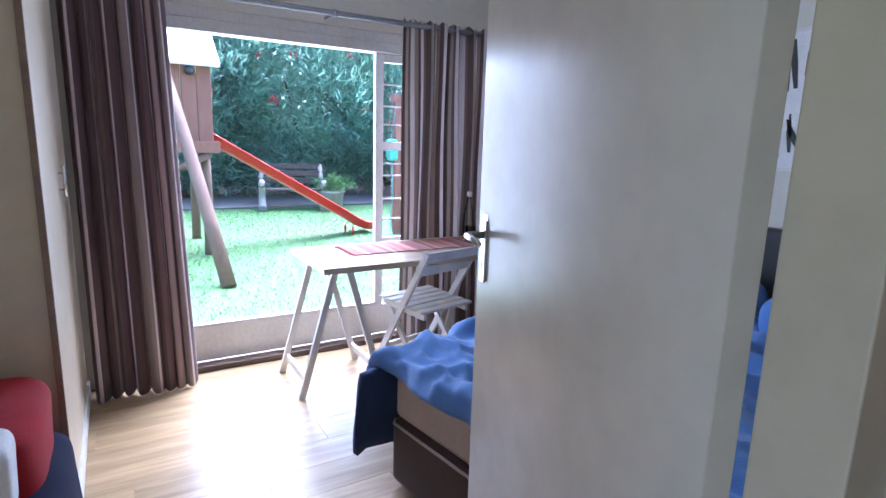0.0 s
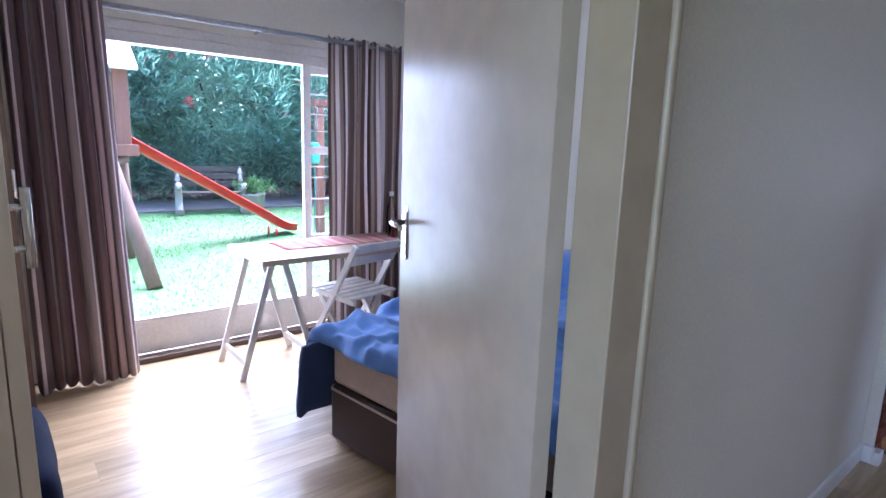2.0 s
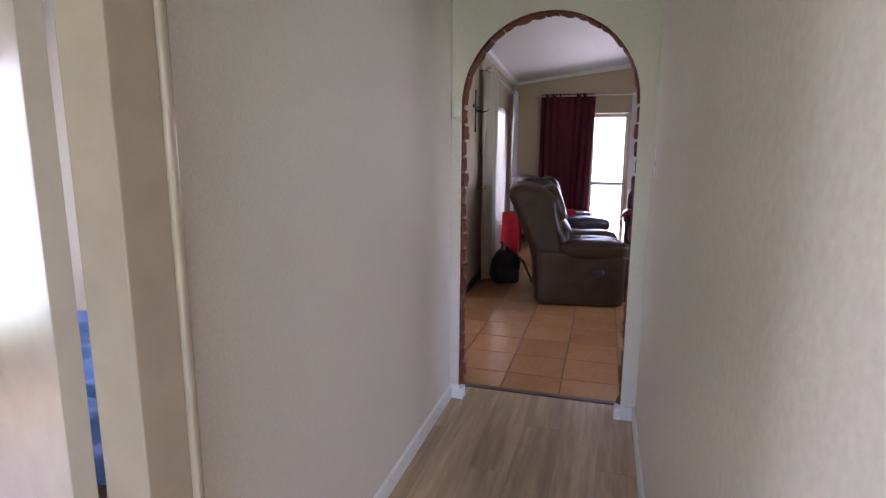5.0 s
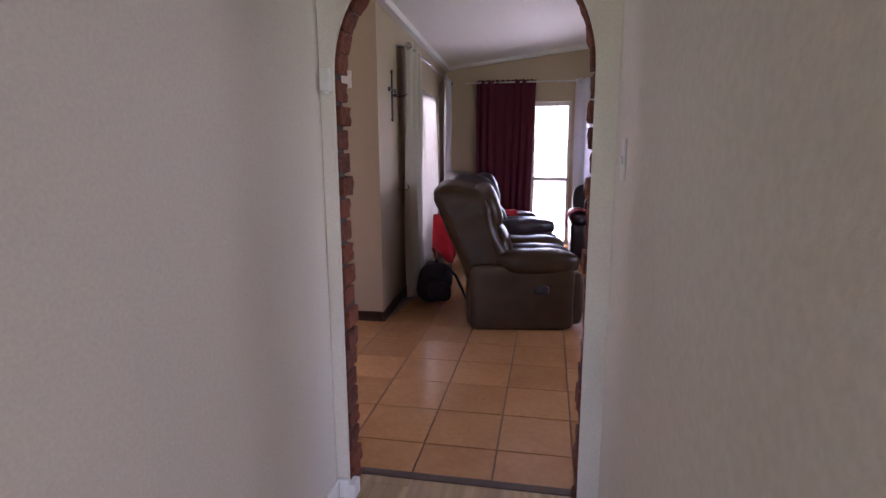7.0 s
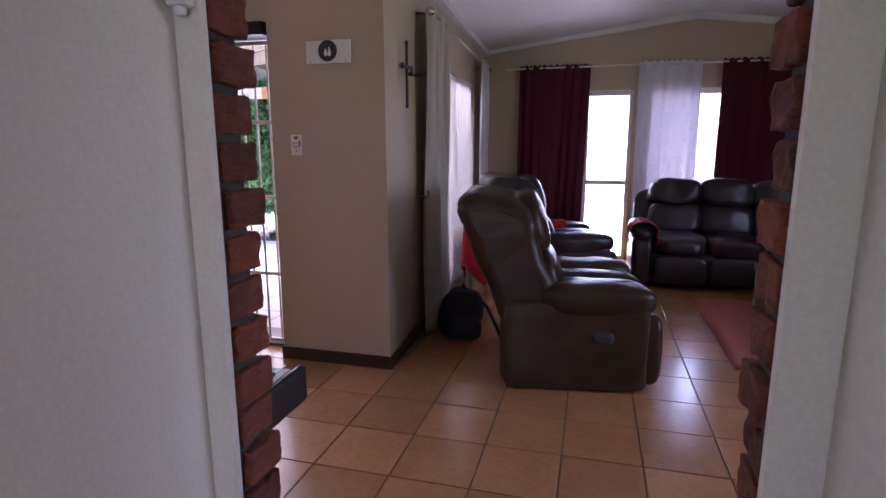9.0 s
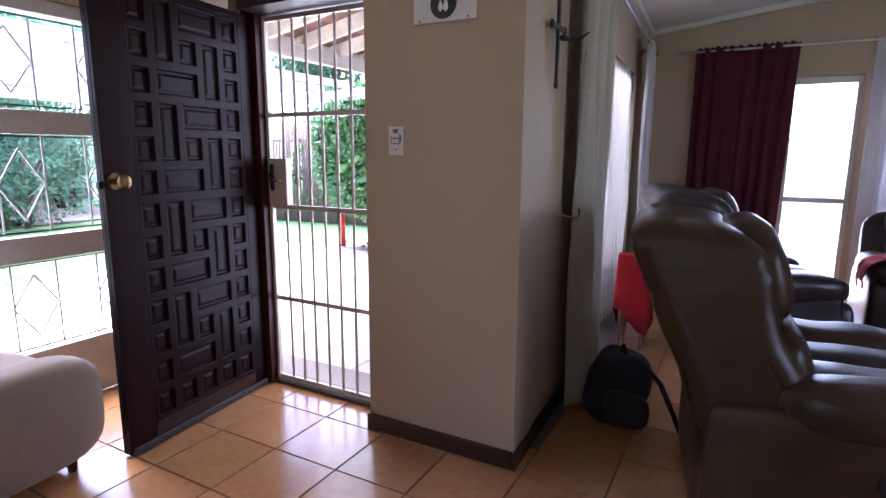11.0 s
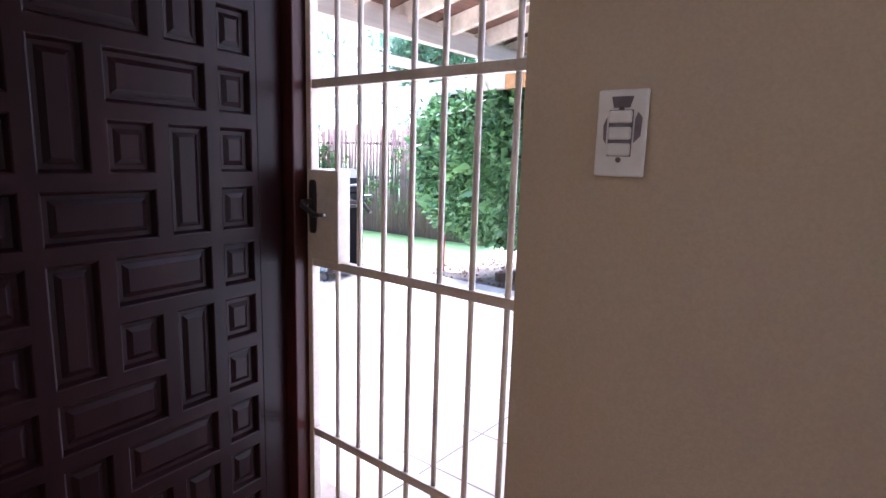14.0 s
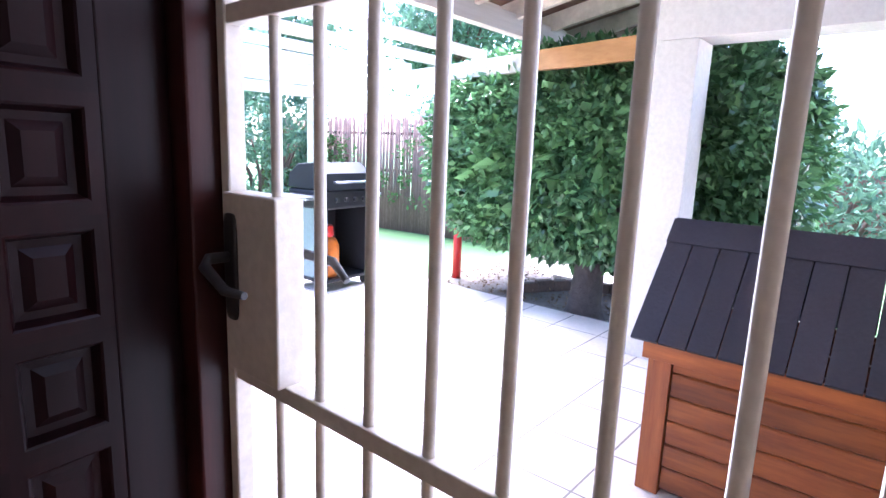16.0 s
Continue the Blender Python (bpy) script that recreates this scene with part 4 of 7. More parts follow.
def duvet_mesh(x0, x1, y0, y1, drop_w, drop_n):
    """A thick rumpled duvet over the mattress, hanging over foot and north side."""
    bm = bmesh.new()
    nu, nv = 110, 90
    top = 0.575
    grid = []
    for i in range(nu + 1):
        row = []
        for j in range(nv + 1):
            sx = -drop_w + (x1 - x0 + drop_w) * i / nu
            sy = (y1 - y0 + drop_n) * j / nv
            over_x, over_y = max(0, -sx), max(0, sy - (y1 - y0))
            x, y, z = x0 + max(sx, 0), y0 + min(sy, y1 - y0), top
            r = 0.09

            def fold(d):
                if d < r * 1.57:
                    a = d / r
                    return r * math.sin(a), r * (1 - math.cos(a))
                return r + 0.02 * math.sin(d * 20), r + d - r * 1.57

            ox, dx = fold(over_x)
            oy, dy = fold(over_y)
            x, y, z = x - ox * (1 if over_x else 0), y + oy * (1 if over_y else 0), z - max(dx, dy)
            p = Vector((x, y, z))
            n1 = noise.noise(Vector((x * 3.0, y * 3.4, z * 2.5 + 3)))
            n2 = noise.noise(Vector((x * 7 + 3, y * 5, z * 6)))
            ridge = 1 - abs(noise.noise(Vector((x * 4.2 + y * 2.0, y * 2.2 - x * 1.6, z * 3 + 8)))) * 2.4
            crease = 1 - abs(noise.noise(Vector((x * 11 - y * 4, y * 7 + x * 3, z * 9 + 2)))) * 2.6
            fine = 1 - abs(noise.noise(Vector((x * 24 + y * 6, y * 17 - x * 5, z * 20 + 5)))) * 2.2
            hgt = 0.045 * n1 + 0.018 * n2 + 0.04 * max(ridge, -0.3) + 0.016 * max(crease, -0.4) + 0.005 * fine
            d = Vector((-0.8 if over_x > 0.05 else 0, 0.8 if over_y > 0.05 else 0, 1 if not (over_x > 0.1 or over_y > 0.1) else 0.15))
            p += d.normalized() * hgt
            row.append(bm.verts.new(p))
        grid.append(row)
    for i in range(nu):
        for j in range(nv):
            bm.faces.new((grid[i][j], grid[i + 1][j], grid[i + 1][j + 1], grid[i][j + 1])).smooth = True
    return bm


dv = thing("duvet", "rumpled blue duvet with navy underside on the bed", "duvet")
ob = part("cover", duvet_mesh(BX0 + 0.06, BX1 - 0.25, BY0, BY1 + 0.015, 0.13, 0.17), "duvet_blue", dv)
solid(ob, 0.03, -1)
bm = bmesh.new()
rows = []
for i in range(34):
    x = BX0 - 0.12 + i * 0.05
    row = []
    for j in range(9):
        v = j / 8
        row.append(bm.verts.new((x - 0.03 * math.sin(v * 3) + 0.02 * math.sin(i * 1.1 + v * 4), BY1 + 0.022 + 0.022 * math.sin(i * 0.9 + 2 * v) + 0.012 * math.sin(i * 2.3 + 5 * v) + 0.01 * v, 0.50 - 0.34 * v + 0.03 * math.sin(i * 0.6) * v)))
    rows.append(row)
for a, b in zip(rows, rows[1:]):
    for j in range(8):
        bm.faces.new((a[j], b[j], b[j + 1], a[j + 1])).smooth = True
ob = part("underside", bm, "duvet_navy", dv, "dark navy underside hanging over the bed's edge")
solid(ob, 0.03)
askew = Matrix.Translation((2.47, 3.035, 0)) @ Matrix.Rotation(radians(8), 4, "Z") @ Matrix.Translation((-BX0, -BY1, 0))
bed.matrix_basis = askew
dv.matrix_basis = askew
headboard = thing("headboard", "black padded headboard against the wall", "headboard")
bm = bmesh.new()
cushion(bm, 4.365, 4.45, BY0 - 0.02, BY1 + 0.02, 0.30, 1.02, 8, 10)
part("pad", bm, "black_leather", headboard)
part("support", B(4.38, 4.44, BY0 + 0.1, BY1 - 0.1, 0.0005, 0.32), "black_leather", headboard)
for y0, y1 in ((1.78, 2.38), (2.44, 3.04)):
    bm = bmesh.new()
    cushion(bm, 3.92, 4.34, y0 + 0.1, y1 + 0.1, 0.53, 0.80, 3, 10, puff=0.02)
    whole("pillow", bm, "duvet_blue", "plump blue pillow against the black headboard", "pillow", "pillows on the bed")
pic = thing("framed_picture", "zebra print in a thin frame above the bed", "picture")
part("frame", B(4.425, 4.4535, 1.95, 2.95, 1.30, 1.98, bev=0.003), "steel_paint", pic)
bm = bmesh.new()
uv = bm.loops.layers.uv.new("UVMap")
f = bm.faces.new([bm.verts.new((4.4235, y, z)) for y, z in ((1.97, 1.32), (2.93, 1.32), (2.93, 1.96), (1.97, 1.96))])
part("paper", bm, "white_cloth", pic)
rnd = random.Random(8)
bm = bmesh.new()
for k in range(34):
    y, z = 1.99 + 0.92 * (k % 17) / 17 + rnd.uniform(0, 0.02), 1.36 + 0.30 * (k // 17) + rnd.uniform(0, 0.05)
    w, h, s = rnd.uniform(0.012, 0.026), rnd.uniform(0.16, 0.26), rnd.uniform(0.02, 0.10)
    q = [(y, z), (y + w, z), (y + w * 1.3 + s * 0.6, z + h * 0.5), (y + w * 0.6 + s, z + h), (y + s, z + h), (y + s * 0.5 - 0.004, z + h * 0.5)]
    bm.faces.new([bm.verts.new((4.4225, min(a, 2.92), b)) for a, b in q])
part("stripe_print", bm, "black_iron", pic, "black zebra stripes")


# ---------- hallway fixtures ----------
bm = bmesh.new()
box(bm, ARCH_X - 0.03, ARCH_X - 0.0005, 1.372, 1.412, 1.635, 1.715, bev=0.006)
ch = thing("door_chime", "small white sensor box on the arch wall", "sensor")
part("case", bm, "plastic_white", ch)
bm = bmesh.new()
lathe(bm, (ARCH_X - 0.018, 1.392, 1.622), [(0.009, 0), (0.011, 0.006), (0.011, 0.0135)], 12)
part("knob", bm, "plastic_white", ch)


def rocker_switch(name, m, label, rockers):
    """A wall switch plate; its back lies in the plane y = 0, facing -y."""
    sw = thing(name, label, "light switch")
    part("plate", B(-0.037, 0.037, -0.008, -0.0005, -0.062, 0.062, bev=0.003, m=m), "plastic_white", sw)
    part("surround", B(-0.0178, 0.0178, -0.0092, -0.0078, -0.0115 * rockers + 0.0015, 0.0115 * rockers - 0.0015, bev=0.0005, seg=1, m=m), "smudge", sw)
    for k in range(rockers):
        z = (rockers - 1) * 0.0115 - k * 0.023
        part("rocker", B(-0.017, 0.017, -0.014, -0.0075, z - 0.009, z + 0.009, bev=0.003, m=m), "plastic_white", sw)
    return sw


rocker_switch("wall_switch", pose(4.23, HALL_S, 1.397, 0, 0, 180), "white light switch on the rough hallway wall", 1)
sw = rocker_switch("wall_switch", pose(SX, 2.50, 1.411, 0, 0, -90), "white three-way light switch with grey smudges", 3)
m = pose(SX, 2.50, 1.411, 0, 0, -90)
for q in (((-0.012, 0.036), (0.012, 0.036), (0.017, 0.052), (-0.016, 0.052)), ((0.020, -0.014), (0.030, -0.004), (0.031, 0.022), (0.024, 0.030), (0.0205, 0.020)), ((-0.0205, -0.016), (-0.0205, 0.024), (-0.026, 0.012), (-0.025, -0.008))):
    bm = bmesh.new()
    bm.faces.new([bm.verts.new(m @ Vector((x, -0.0086, z))) for x, z in q])
    part("smudge", bm, "smudge", sw, "grey worn smudge")
for z in (0.034, -0.038):
    bm = bmesh.new()
    rod(bm, m @ Vector((0, -0.0078, z)), m @ Vector((0, -0.0095, z)), 0.004)
    part("screw", bm, "dark_track", sw)

# plaque and wrought cross
pl = thing("wall_plaque", "white wall plaque with a dark round emblem", "plaque")
part("board", B(SX - 0.016, SX - 0.0005, 2.115, 2.40, 1.885, 2.015, bev=0.003), "plastic_white", pl)
bm = bmesh.new()
rod(bm, (SX - 0.019, 2.258, 1.955), (SX - 0.0155, 2.258, 1.955), 0.06, seg=28)
part("disc", bm, "black_iron", pl, "dark round emblem")
bm = bmesh.new()
for dy, dz, h in ((-0.012, -0.012, 0.055), (0.012, -0.012, 0.045)):
    lathe(bm, (SX - 0.02, 2.258 + dy, 1.955 + dz - 0.02), [(0.003, 0), (0.012, 0.012), (0.010, 0.026), (0.002, h)], 10, (0.2, 1))
part("flame", bm, "plastic_white", pl, "white flame mark")
for y in (2.145, 2.37):
    bm = bmesh.new()
    rod(bm, (SX - 0.018, y, 1.895), (SX - 0.0155, y, 1.895), 0.004)
    part("nail", bm, "black_iron", pl)
cr = thing("wall_cross", "dark wrought-iron cross with candle bracket on the wall", "cross")
CX, CYW = 7.096, CORNER_Y
bm = bmesh.new()
bar(bm, (CX, CYW - 0.012, 1.665), (CX, CYW - 0.012, 2.04), 0.022, 0.012, (0, 1, 0))
for z in (1.66, 2.045):
    cushion(bm, CX - 0.02, CX + 0.02, CYW - 0.022, CYW - 0.001, z - 0.018, z + 0.018, 2, 4)
part("upright", bm, "black_iron", cr)
bm = bmesh.new()
bar(bm, (CX - 0.085, CYW - 0.014, 1.90), (CX + 0.085, CYW - 0.014, 1.90), 0.012, 0.022)
for x in (-0.09, 0.09):
    cushion(bm, CX + x - 0.018, CX + x + 0.018, CYW - 0.024, CYW - 0.003, 1.88, 1.92, 2, 4)
part("crossbar", bm, "black_iron", cr)
bm = bmesh.new()
tube(bm, [(CX, CYW - 0.015, 1.86), (CX, CYW - 0.06, 1.845), (CX, CYW - 0.12, 1.85), (CX, CYW - 0.15, 1.87)], [0.006, 0.007, 0.006, 0.003], 8)
cushion(bm, CX - 0.03, CX + 0.03, CYW - 0.06, CYW - 0.02, 1.84, 1.87, 2, 4)
part("bracket", bm, "black_iron", cr)

# ---------- front door ----------
FRX = 6.876
fr = struct("door_frame_front", bmesh.new(), "frame_wood", "dark wooden frame of the front door", "door frame")
part("jamb", B(FRX, 6.96, 3.494, 3.598, 0.0005, 2.158, bev=0.004), "frame_wood", fr)
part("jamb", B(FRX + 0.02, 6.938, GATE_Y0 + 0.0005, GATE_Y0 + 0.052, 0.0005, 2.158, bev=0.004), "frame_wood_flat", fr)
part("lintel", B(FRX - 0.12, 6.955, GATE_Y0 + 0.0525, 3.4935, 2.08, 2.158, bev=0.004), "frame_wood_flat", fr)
part("sill", B(6.905, 7.02, GATE_Y0 + 0.0525, 3.4935, 0.0005, 0.02, bev=0.003), "dark_track", fr)

door_2 = thing("door_2", "open dark carved hardwood front door with raised panels", "door", at=(6.872, 3.532, 0), turn=185.8)
DW, DH, DT = 0.90, 2.075, 0.045
part("leaf", B(0, DW, -DT, -0.0175, 0.012, DH, bev=0.003), "door_wood", door_2)
SINK = 0.017


def carved(u0, u1, z0, z1):
    """One panel sunk between its lattice bars, with a raised field; its rim is half of each bar."""
    bm = bmesh.new()
    levels = []
    for inset, dep in ((0.0, -SINK), (0.0, 0.0), (0.017, 0.0), (0.020, -0.002), (0.026, -0.0155), (0.036, -0.016), (0.048, -0.009)):
        levels.append([bm.verts.new(q) for q in ((u0 + inset, dep, z0 + inset), (u1 - inset, dep, z0 + inset), (u1 - inset, dep, z1 - inset), (u0 + inset, dep, z1 - inset))])
    for a, b in zip(levels, levels[1:]):
        for k in range(4):
            bm.faces.new((a[k], a[(k + 1) % 4], b[(k + 1) % 4], b[k]))
    bm.faces.new(levels[-1])
    part("panel", bm, "door_wood", door_2)


# squares up both edges and along the foot, pinwheels of bars between
UH, UA, UN, UB = 0.09, 0.13, 0.135, 0.13
ZB, ZP = 0.105, 0.149
part("stile", B(0.0, UH - 0.0005, -SINK, 0, 0.012, DH, bev=0.003), "door_wood", door_2)
part("stile", B(UH + UA + 3 * UN + UB + 0.0005, DW, -SINK, 0, 0.012, DH, bev=0.003), "door_wood", door_2)
part("rail", B(UH, UH + UA + 3 * UN + UB, -SINK, 0, 0.012, ZB - 0.0005, bev=0.002), "worn_wood", door_2, "scuffed bottom rail")
part("rail", B(UH, UH + UA + 3 * UN + UB, -SINK, 0, ZB + 13 * ZP + 0.0005, DH, bev=0.002), "door_wood", door_2)
MU = UH + UA
for k in range(13):
    carved(UH, MU, ZB + k * ZP, ZB + (k + 1) * ZP)
    carved(MU + 3 * UN, MU + 3 * UN + UB, ZB + k * ZP, ZB + (k + 1) * ZP)
for k in range(3):
    carved(MU + k * UN, MU + (k + 1) * UN, ZB, ZB + ZP)
for w in range(4):
    for a0, a1, b0, b1 in ((1, 3, 0, 1), (0, 1, 0, 2), (2, 3, 1, 3), (1, 2, 1, 2), (0, 2, 2, 3)):
        carved(MU + a0 * UN, MU + a1 * UN, ZB + (1 + 3 * w + b0) * ZP, ZB + (1 + 3 * w + b1) * ZP)
knob = part("door_knob", bmesh.new(), "brass", door_2, "round brass knob")
bm = bmesh.new()
rod(bm, (DW - 0.045, 0.0, 1.235), (DW - 0.045, 0.008, 1.235), 0.035, seg=20)
rod(bm, (DW - 0.045, 0.008, 1.235), (DW - 0.045, 0.04, 1.235), 0.013)
part("rose", bm, "brass", knob)
bm = bmesh.new()
cushion(bm, DW - 0.072, DW - 0.018, 0.035, 0.085, 1.205, 1.265, 2.3, 8)
part("ball", bm, "brass", knob)
bm = bmesh.new()
box(bm, DW, DW + 0.016, -0.030, -0.012, 1.205, 1.235, bev=0.003)
part("latch", bm, "black_iron", door_2, "black latch bolt")
part("draught_strip", B(0.01, DW - 0.01, 0.001, 0.02, 0.002, 0.04, bev=0.008), "black_iron", door_2, "black draught strip along the foot")

for z0, z1 in ((1.196, 1.217), (1.231, 1.264)):
    part("strike_plate", B(FRX + 0.0176, FRX + 0.0198, GATE_Y0 + 0.037, GATE_Y0 + 0.0485, z0, z1, bev=0.0006, seg=1), "gate_paint", fr, "worn pale steel strike plate")

# ---------- security gate ----------
gate = thing("security_gate", "closed cream steel security gate with upright bars", "gate")
GX = 6.935
for y0, y1, z0, z1 in ((3.472, 3.4935, 0.022, 2.078), (GATE_Y0 + 0.0545, GATE_Y0 + 0.064, 0.022, 2.078)):
    part("stile", B(GX - 0.014, GX + 0.014, y0, y1, z0, z1, bev=0.003), "gate_paint", gate)
for z in (0.04, 0.525, 1.058, 1.56, 2.06):
    part("rail", B(GX - 0.011, GX + 0.011, GATE_Y0 + 0.064, 3.472, z - 0.0125, z + 0.0125, bev=0.002), "gate_paint", gate)
for y in (3.375, 3.285, 3.193, 3.098, 3.003, 2.906, 2.808):
    bm = bmesh.new()
    rod(bm, (GX, y, 0.045), (GX, y, 2.055), 0.0075, seg=8)
    part("bar", bm, "gate_paint", gate)
lock = part("lock_box", B(GX - 0.022, GX + 0.022, 3.348, 3.477, 1.068, 1.325, bev=0.003), "gate_paint", gate, "cream steel lock box")
bm = bmesh.new()
cushion(bm, GX - 0.028, GX - 0.0215, 3.438, 3.468, 1.145, 1.297, 6, 6)
part("plate", bm, "black_iron", lock, "dark oval lock plate")
bm = bmesh.new()
tube(bm, [(GX - 0.024, 3.455, 1.236), (GX - 0.055, 3.457, 1.236), (GX - 0.066, 3.447, 1.228), (GX - 0.066, 3.395, 1.205), (GX - 0.064, 3.352, 1.207)], [0.008, 0.008, 0.008, 0.007, 0.005], 8)
part("lever", bm, "black_iron", lock, "dark steel lever")
bm = bmesh.new()
tube(bm, [(GX + 0.022, 3.455, 1.236), (GX + 0.06, 3.457, 1.236), (GX + 0.072, 3.447, 1.234), (GX + 0.072, 3.35, 1.232), (GX + 0.07, 3.318, 1.21)], [0.008, 0.008, 0.008, 0.007, 0.005], 8)
part("lever", bm, "black_iron", lock, "dark steel lever")

# ---------- dining corner ----------
window_2 = tagged(new("window_2"), "white steel garden doors with diamond burglar bars", "glass door", kind="structure")
bm = bmesh.new()
DY = 4.30
for b in ((4.9, 6.75, 4.27, 4.36, 2.03, 2.099), (4.9, 4.95, 4.27, 4.36, 0.0005, 2.03), (6.70, 6.75, 4.27, 4.36, 0.0005, 2.03), (5.80, 5.86, 4.28, 4.35, 0.0005, 2.03)):
    box(bm, *b, bev=0.004)
part("window_frame", bm, "steel_paint", window_2)
part("kick_panel", B(4.951, 6.699, 4.285, 4.315, 0.0005, 0.325, bev=0.003), "steel_paint", window_2)
for z0, z1 in ((0.80, 0.93), (1.44, 1.56)):
    part("mid_rail", B(4.951, 6.699, 4.285, 4.335, z0, z1, bev=0.004), "steel_paint", window_2)
for x0, x1 in ((4.96, 5.80), (5.86, 6.70)):
    g = part("pane", B(x0, x1, 4.328, 4.332, 0.326, 2.03), "window_glass", window_2)
    g.visible_shadow = False
    for z0, z1 in ((0.345, 0.79), (0.95, 1.43), (1.58, 2.01)):
        for k in range(4):
            bm = bmesh.new()
            xx = x0 + (x1 - x0) * (k + 0.5) / 4
            bar(bm, (xx, DY, z0), (xx, DY, z1), 0.008, 0.008, (0, 1, 0))
            part("burglar_bar", bm, "steel_paint", window_2)
        bm = bmesh.new()
        zc = (z0 + z1) / 2
        for k in range(2):
            xc = x0 + (x1 - x0) * (k + 0.5) / 2
            w = (x1 - x0) / 8
            for a, b in (((xc - w, zc), (xc, z1 - 0.06)), ((xc, z1 - 0.06), (xc + w, zc)), ((xc + w, zc), (xc, z0 + 0.06)), ((xc, z0 + 0.06), (xc - w, zc))):
                bar(bm, (a[0], DY + 0.009, a[1]), (b[0], DY + 0.009, b[1]), 0.008, 0.008, (0, 1, 0))
            for z in (z0, z1):
                bar(bm, (x0 + 0.01, DY + 0.009, z), (x1 - 0.01, DY + 0.009, z), 0.008, 0.008)
        part("burglar_diamond", bm, "steel_paint", window_2)


def soft_armchair(at, turn):
    """A round-armed armchair; it faces -y."""
    ch = thing("armchair", "tan suede armchair with rounded arms by the garden doors", "armchair", at=at, turn=turn)
    bm = bmesh.new()
    cushion(bm, -0.40, 0.40, -0.38, 0.38, 0.06, 0.34, 6, 10)
    part("base", bm, "armchair_suede", ch)
    bm = bmesh.new()
    cushion(bm, -0.28, 0.28, -0.40, 0.25, 0.30, 0.47, 3.5, 10, puff=0.01)
    part("seat", bm, "armchair_suede", ch)
    bm = bmesh.new()
    cushion(bm, -0.36, 0.36, 0.16, 0.42, 0.30, 0.88, 3.2, 10, puff=0.01)
    part("backrest", bm, "armchair_suede", ch)
    for s in (-1, 1):
        bm = bmesh.new()
        cushion(bm, s * 0.36 - 0.12, s * 0.36 + 0.12, -0.41, 0.36, 0.08, 0.54, 4, 12)
        part("armrest", bm, "armchair_suede", ch)
    for x in (-0.33, 0.33):
        for y in (-0.3, 0.3):
            bm = bmesh.new()
            rod(bm, (x, y, 0.0005), (x, y, 0.08), 0.018, 0.025)
            part("foot", bm, "frame_wood", ch)
    return ch


soft_armchair((5.46, 3.86, 0), 96)

# keyboard on its stand
kb = thing("electric_piano", "black electric piano with white keys on a stand", "keyboard")
part("case", B(4.70, 4.985, 1.545, 2.86, 0.66, 0.735, bev=0.01), "plastic_black", kb)
part("end_cheek", B(4.70, 5.005, 1.515, 1.5445, 0.655, 0.765, bev=0.012), "plastic_black", kb)
part("end_cheek", B(4.70, 5.005, 2.8605, 2.89, 0.655, 0.765, bev=0.012), "plastic_black", kb)
part("panel", B(4.70, 4.83, 1.546, 2.859, 0.7355, 0.765, bev=0.006), "plastic_black", kb)
nk = 52
pitch = 1.29 / nk
for k in range(nk):
    y = 1.557 + k * pitch
    part("white_key", B(4.845, 4.985, y + 0.0006, y + pitch - 0.0006, 0.7355, 0.752, bev=0.0015, seg=1), "key_white", kb)
    if k % 7 not in (2, 6) and k < nk - 1:
        part("black_key", B(4.835, 4.93, y + pitch - 0.0065, y + pitch + 0.0065, 0.7525, 0.764, bev=0.002, seg=1), "key_black", kb)
stand = thing("keyboard_stand", "black crossed-leg stand under the electric piano", "stand")
for y in (1.75, 2.65):
    for s in (-1, 1):
        bm = bmesh.new()
        bar(bm, (4.84 - s * 0.17, y + s * 0.012, 0.02), (4.84 + s * 0.13, y + s * 0.012, 0.655), 0.022, 0.03, (0, 1, 0))
        part("leg", bm, "plastic_black", stand)
for x in (4.68, 5.0):
    bm = bmesh.new()
    bar(bm, (x, 1.72, 0.0155), (x, 2.68, 0.0155), 0.03, 0.03)
    part("foot_bar", bm, "plastic_black", stand)


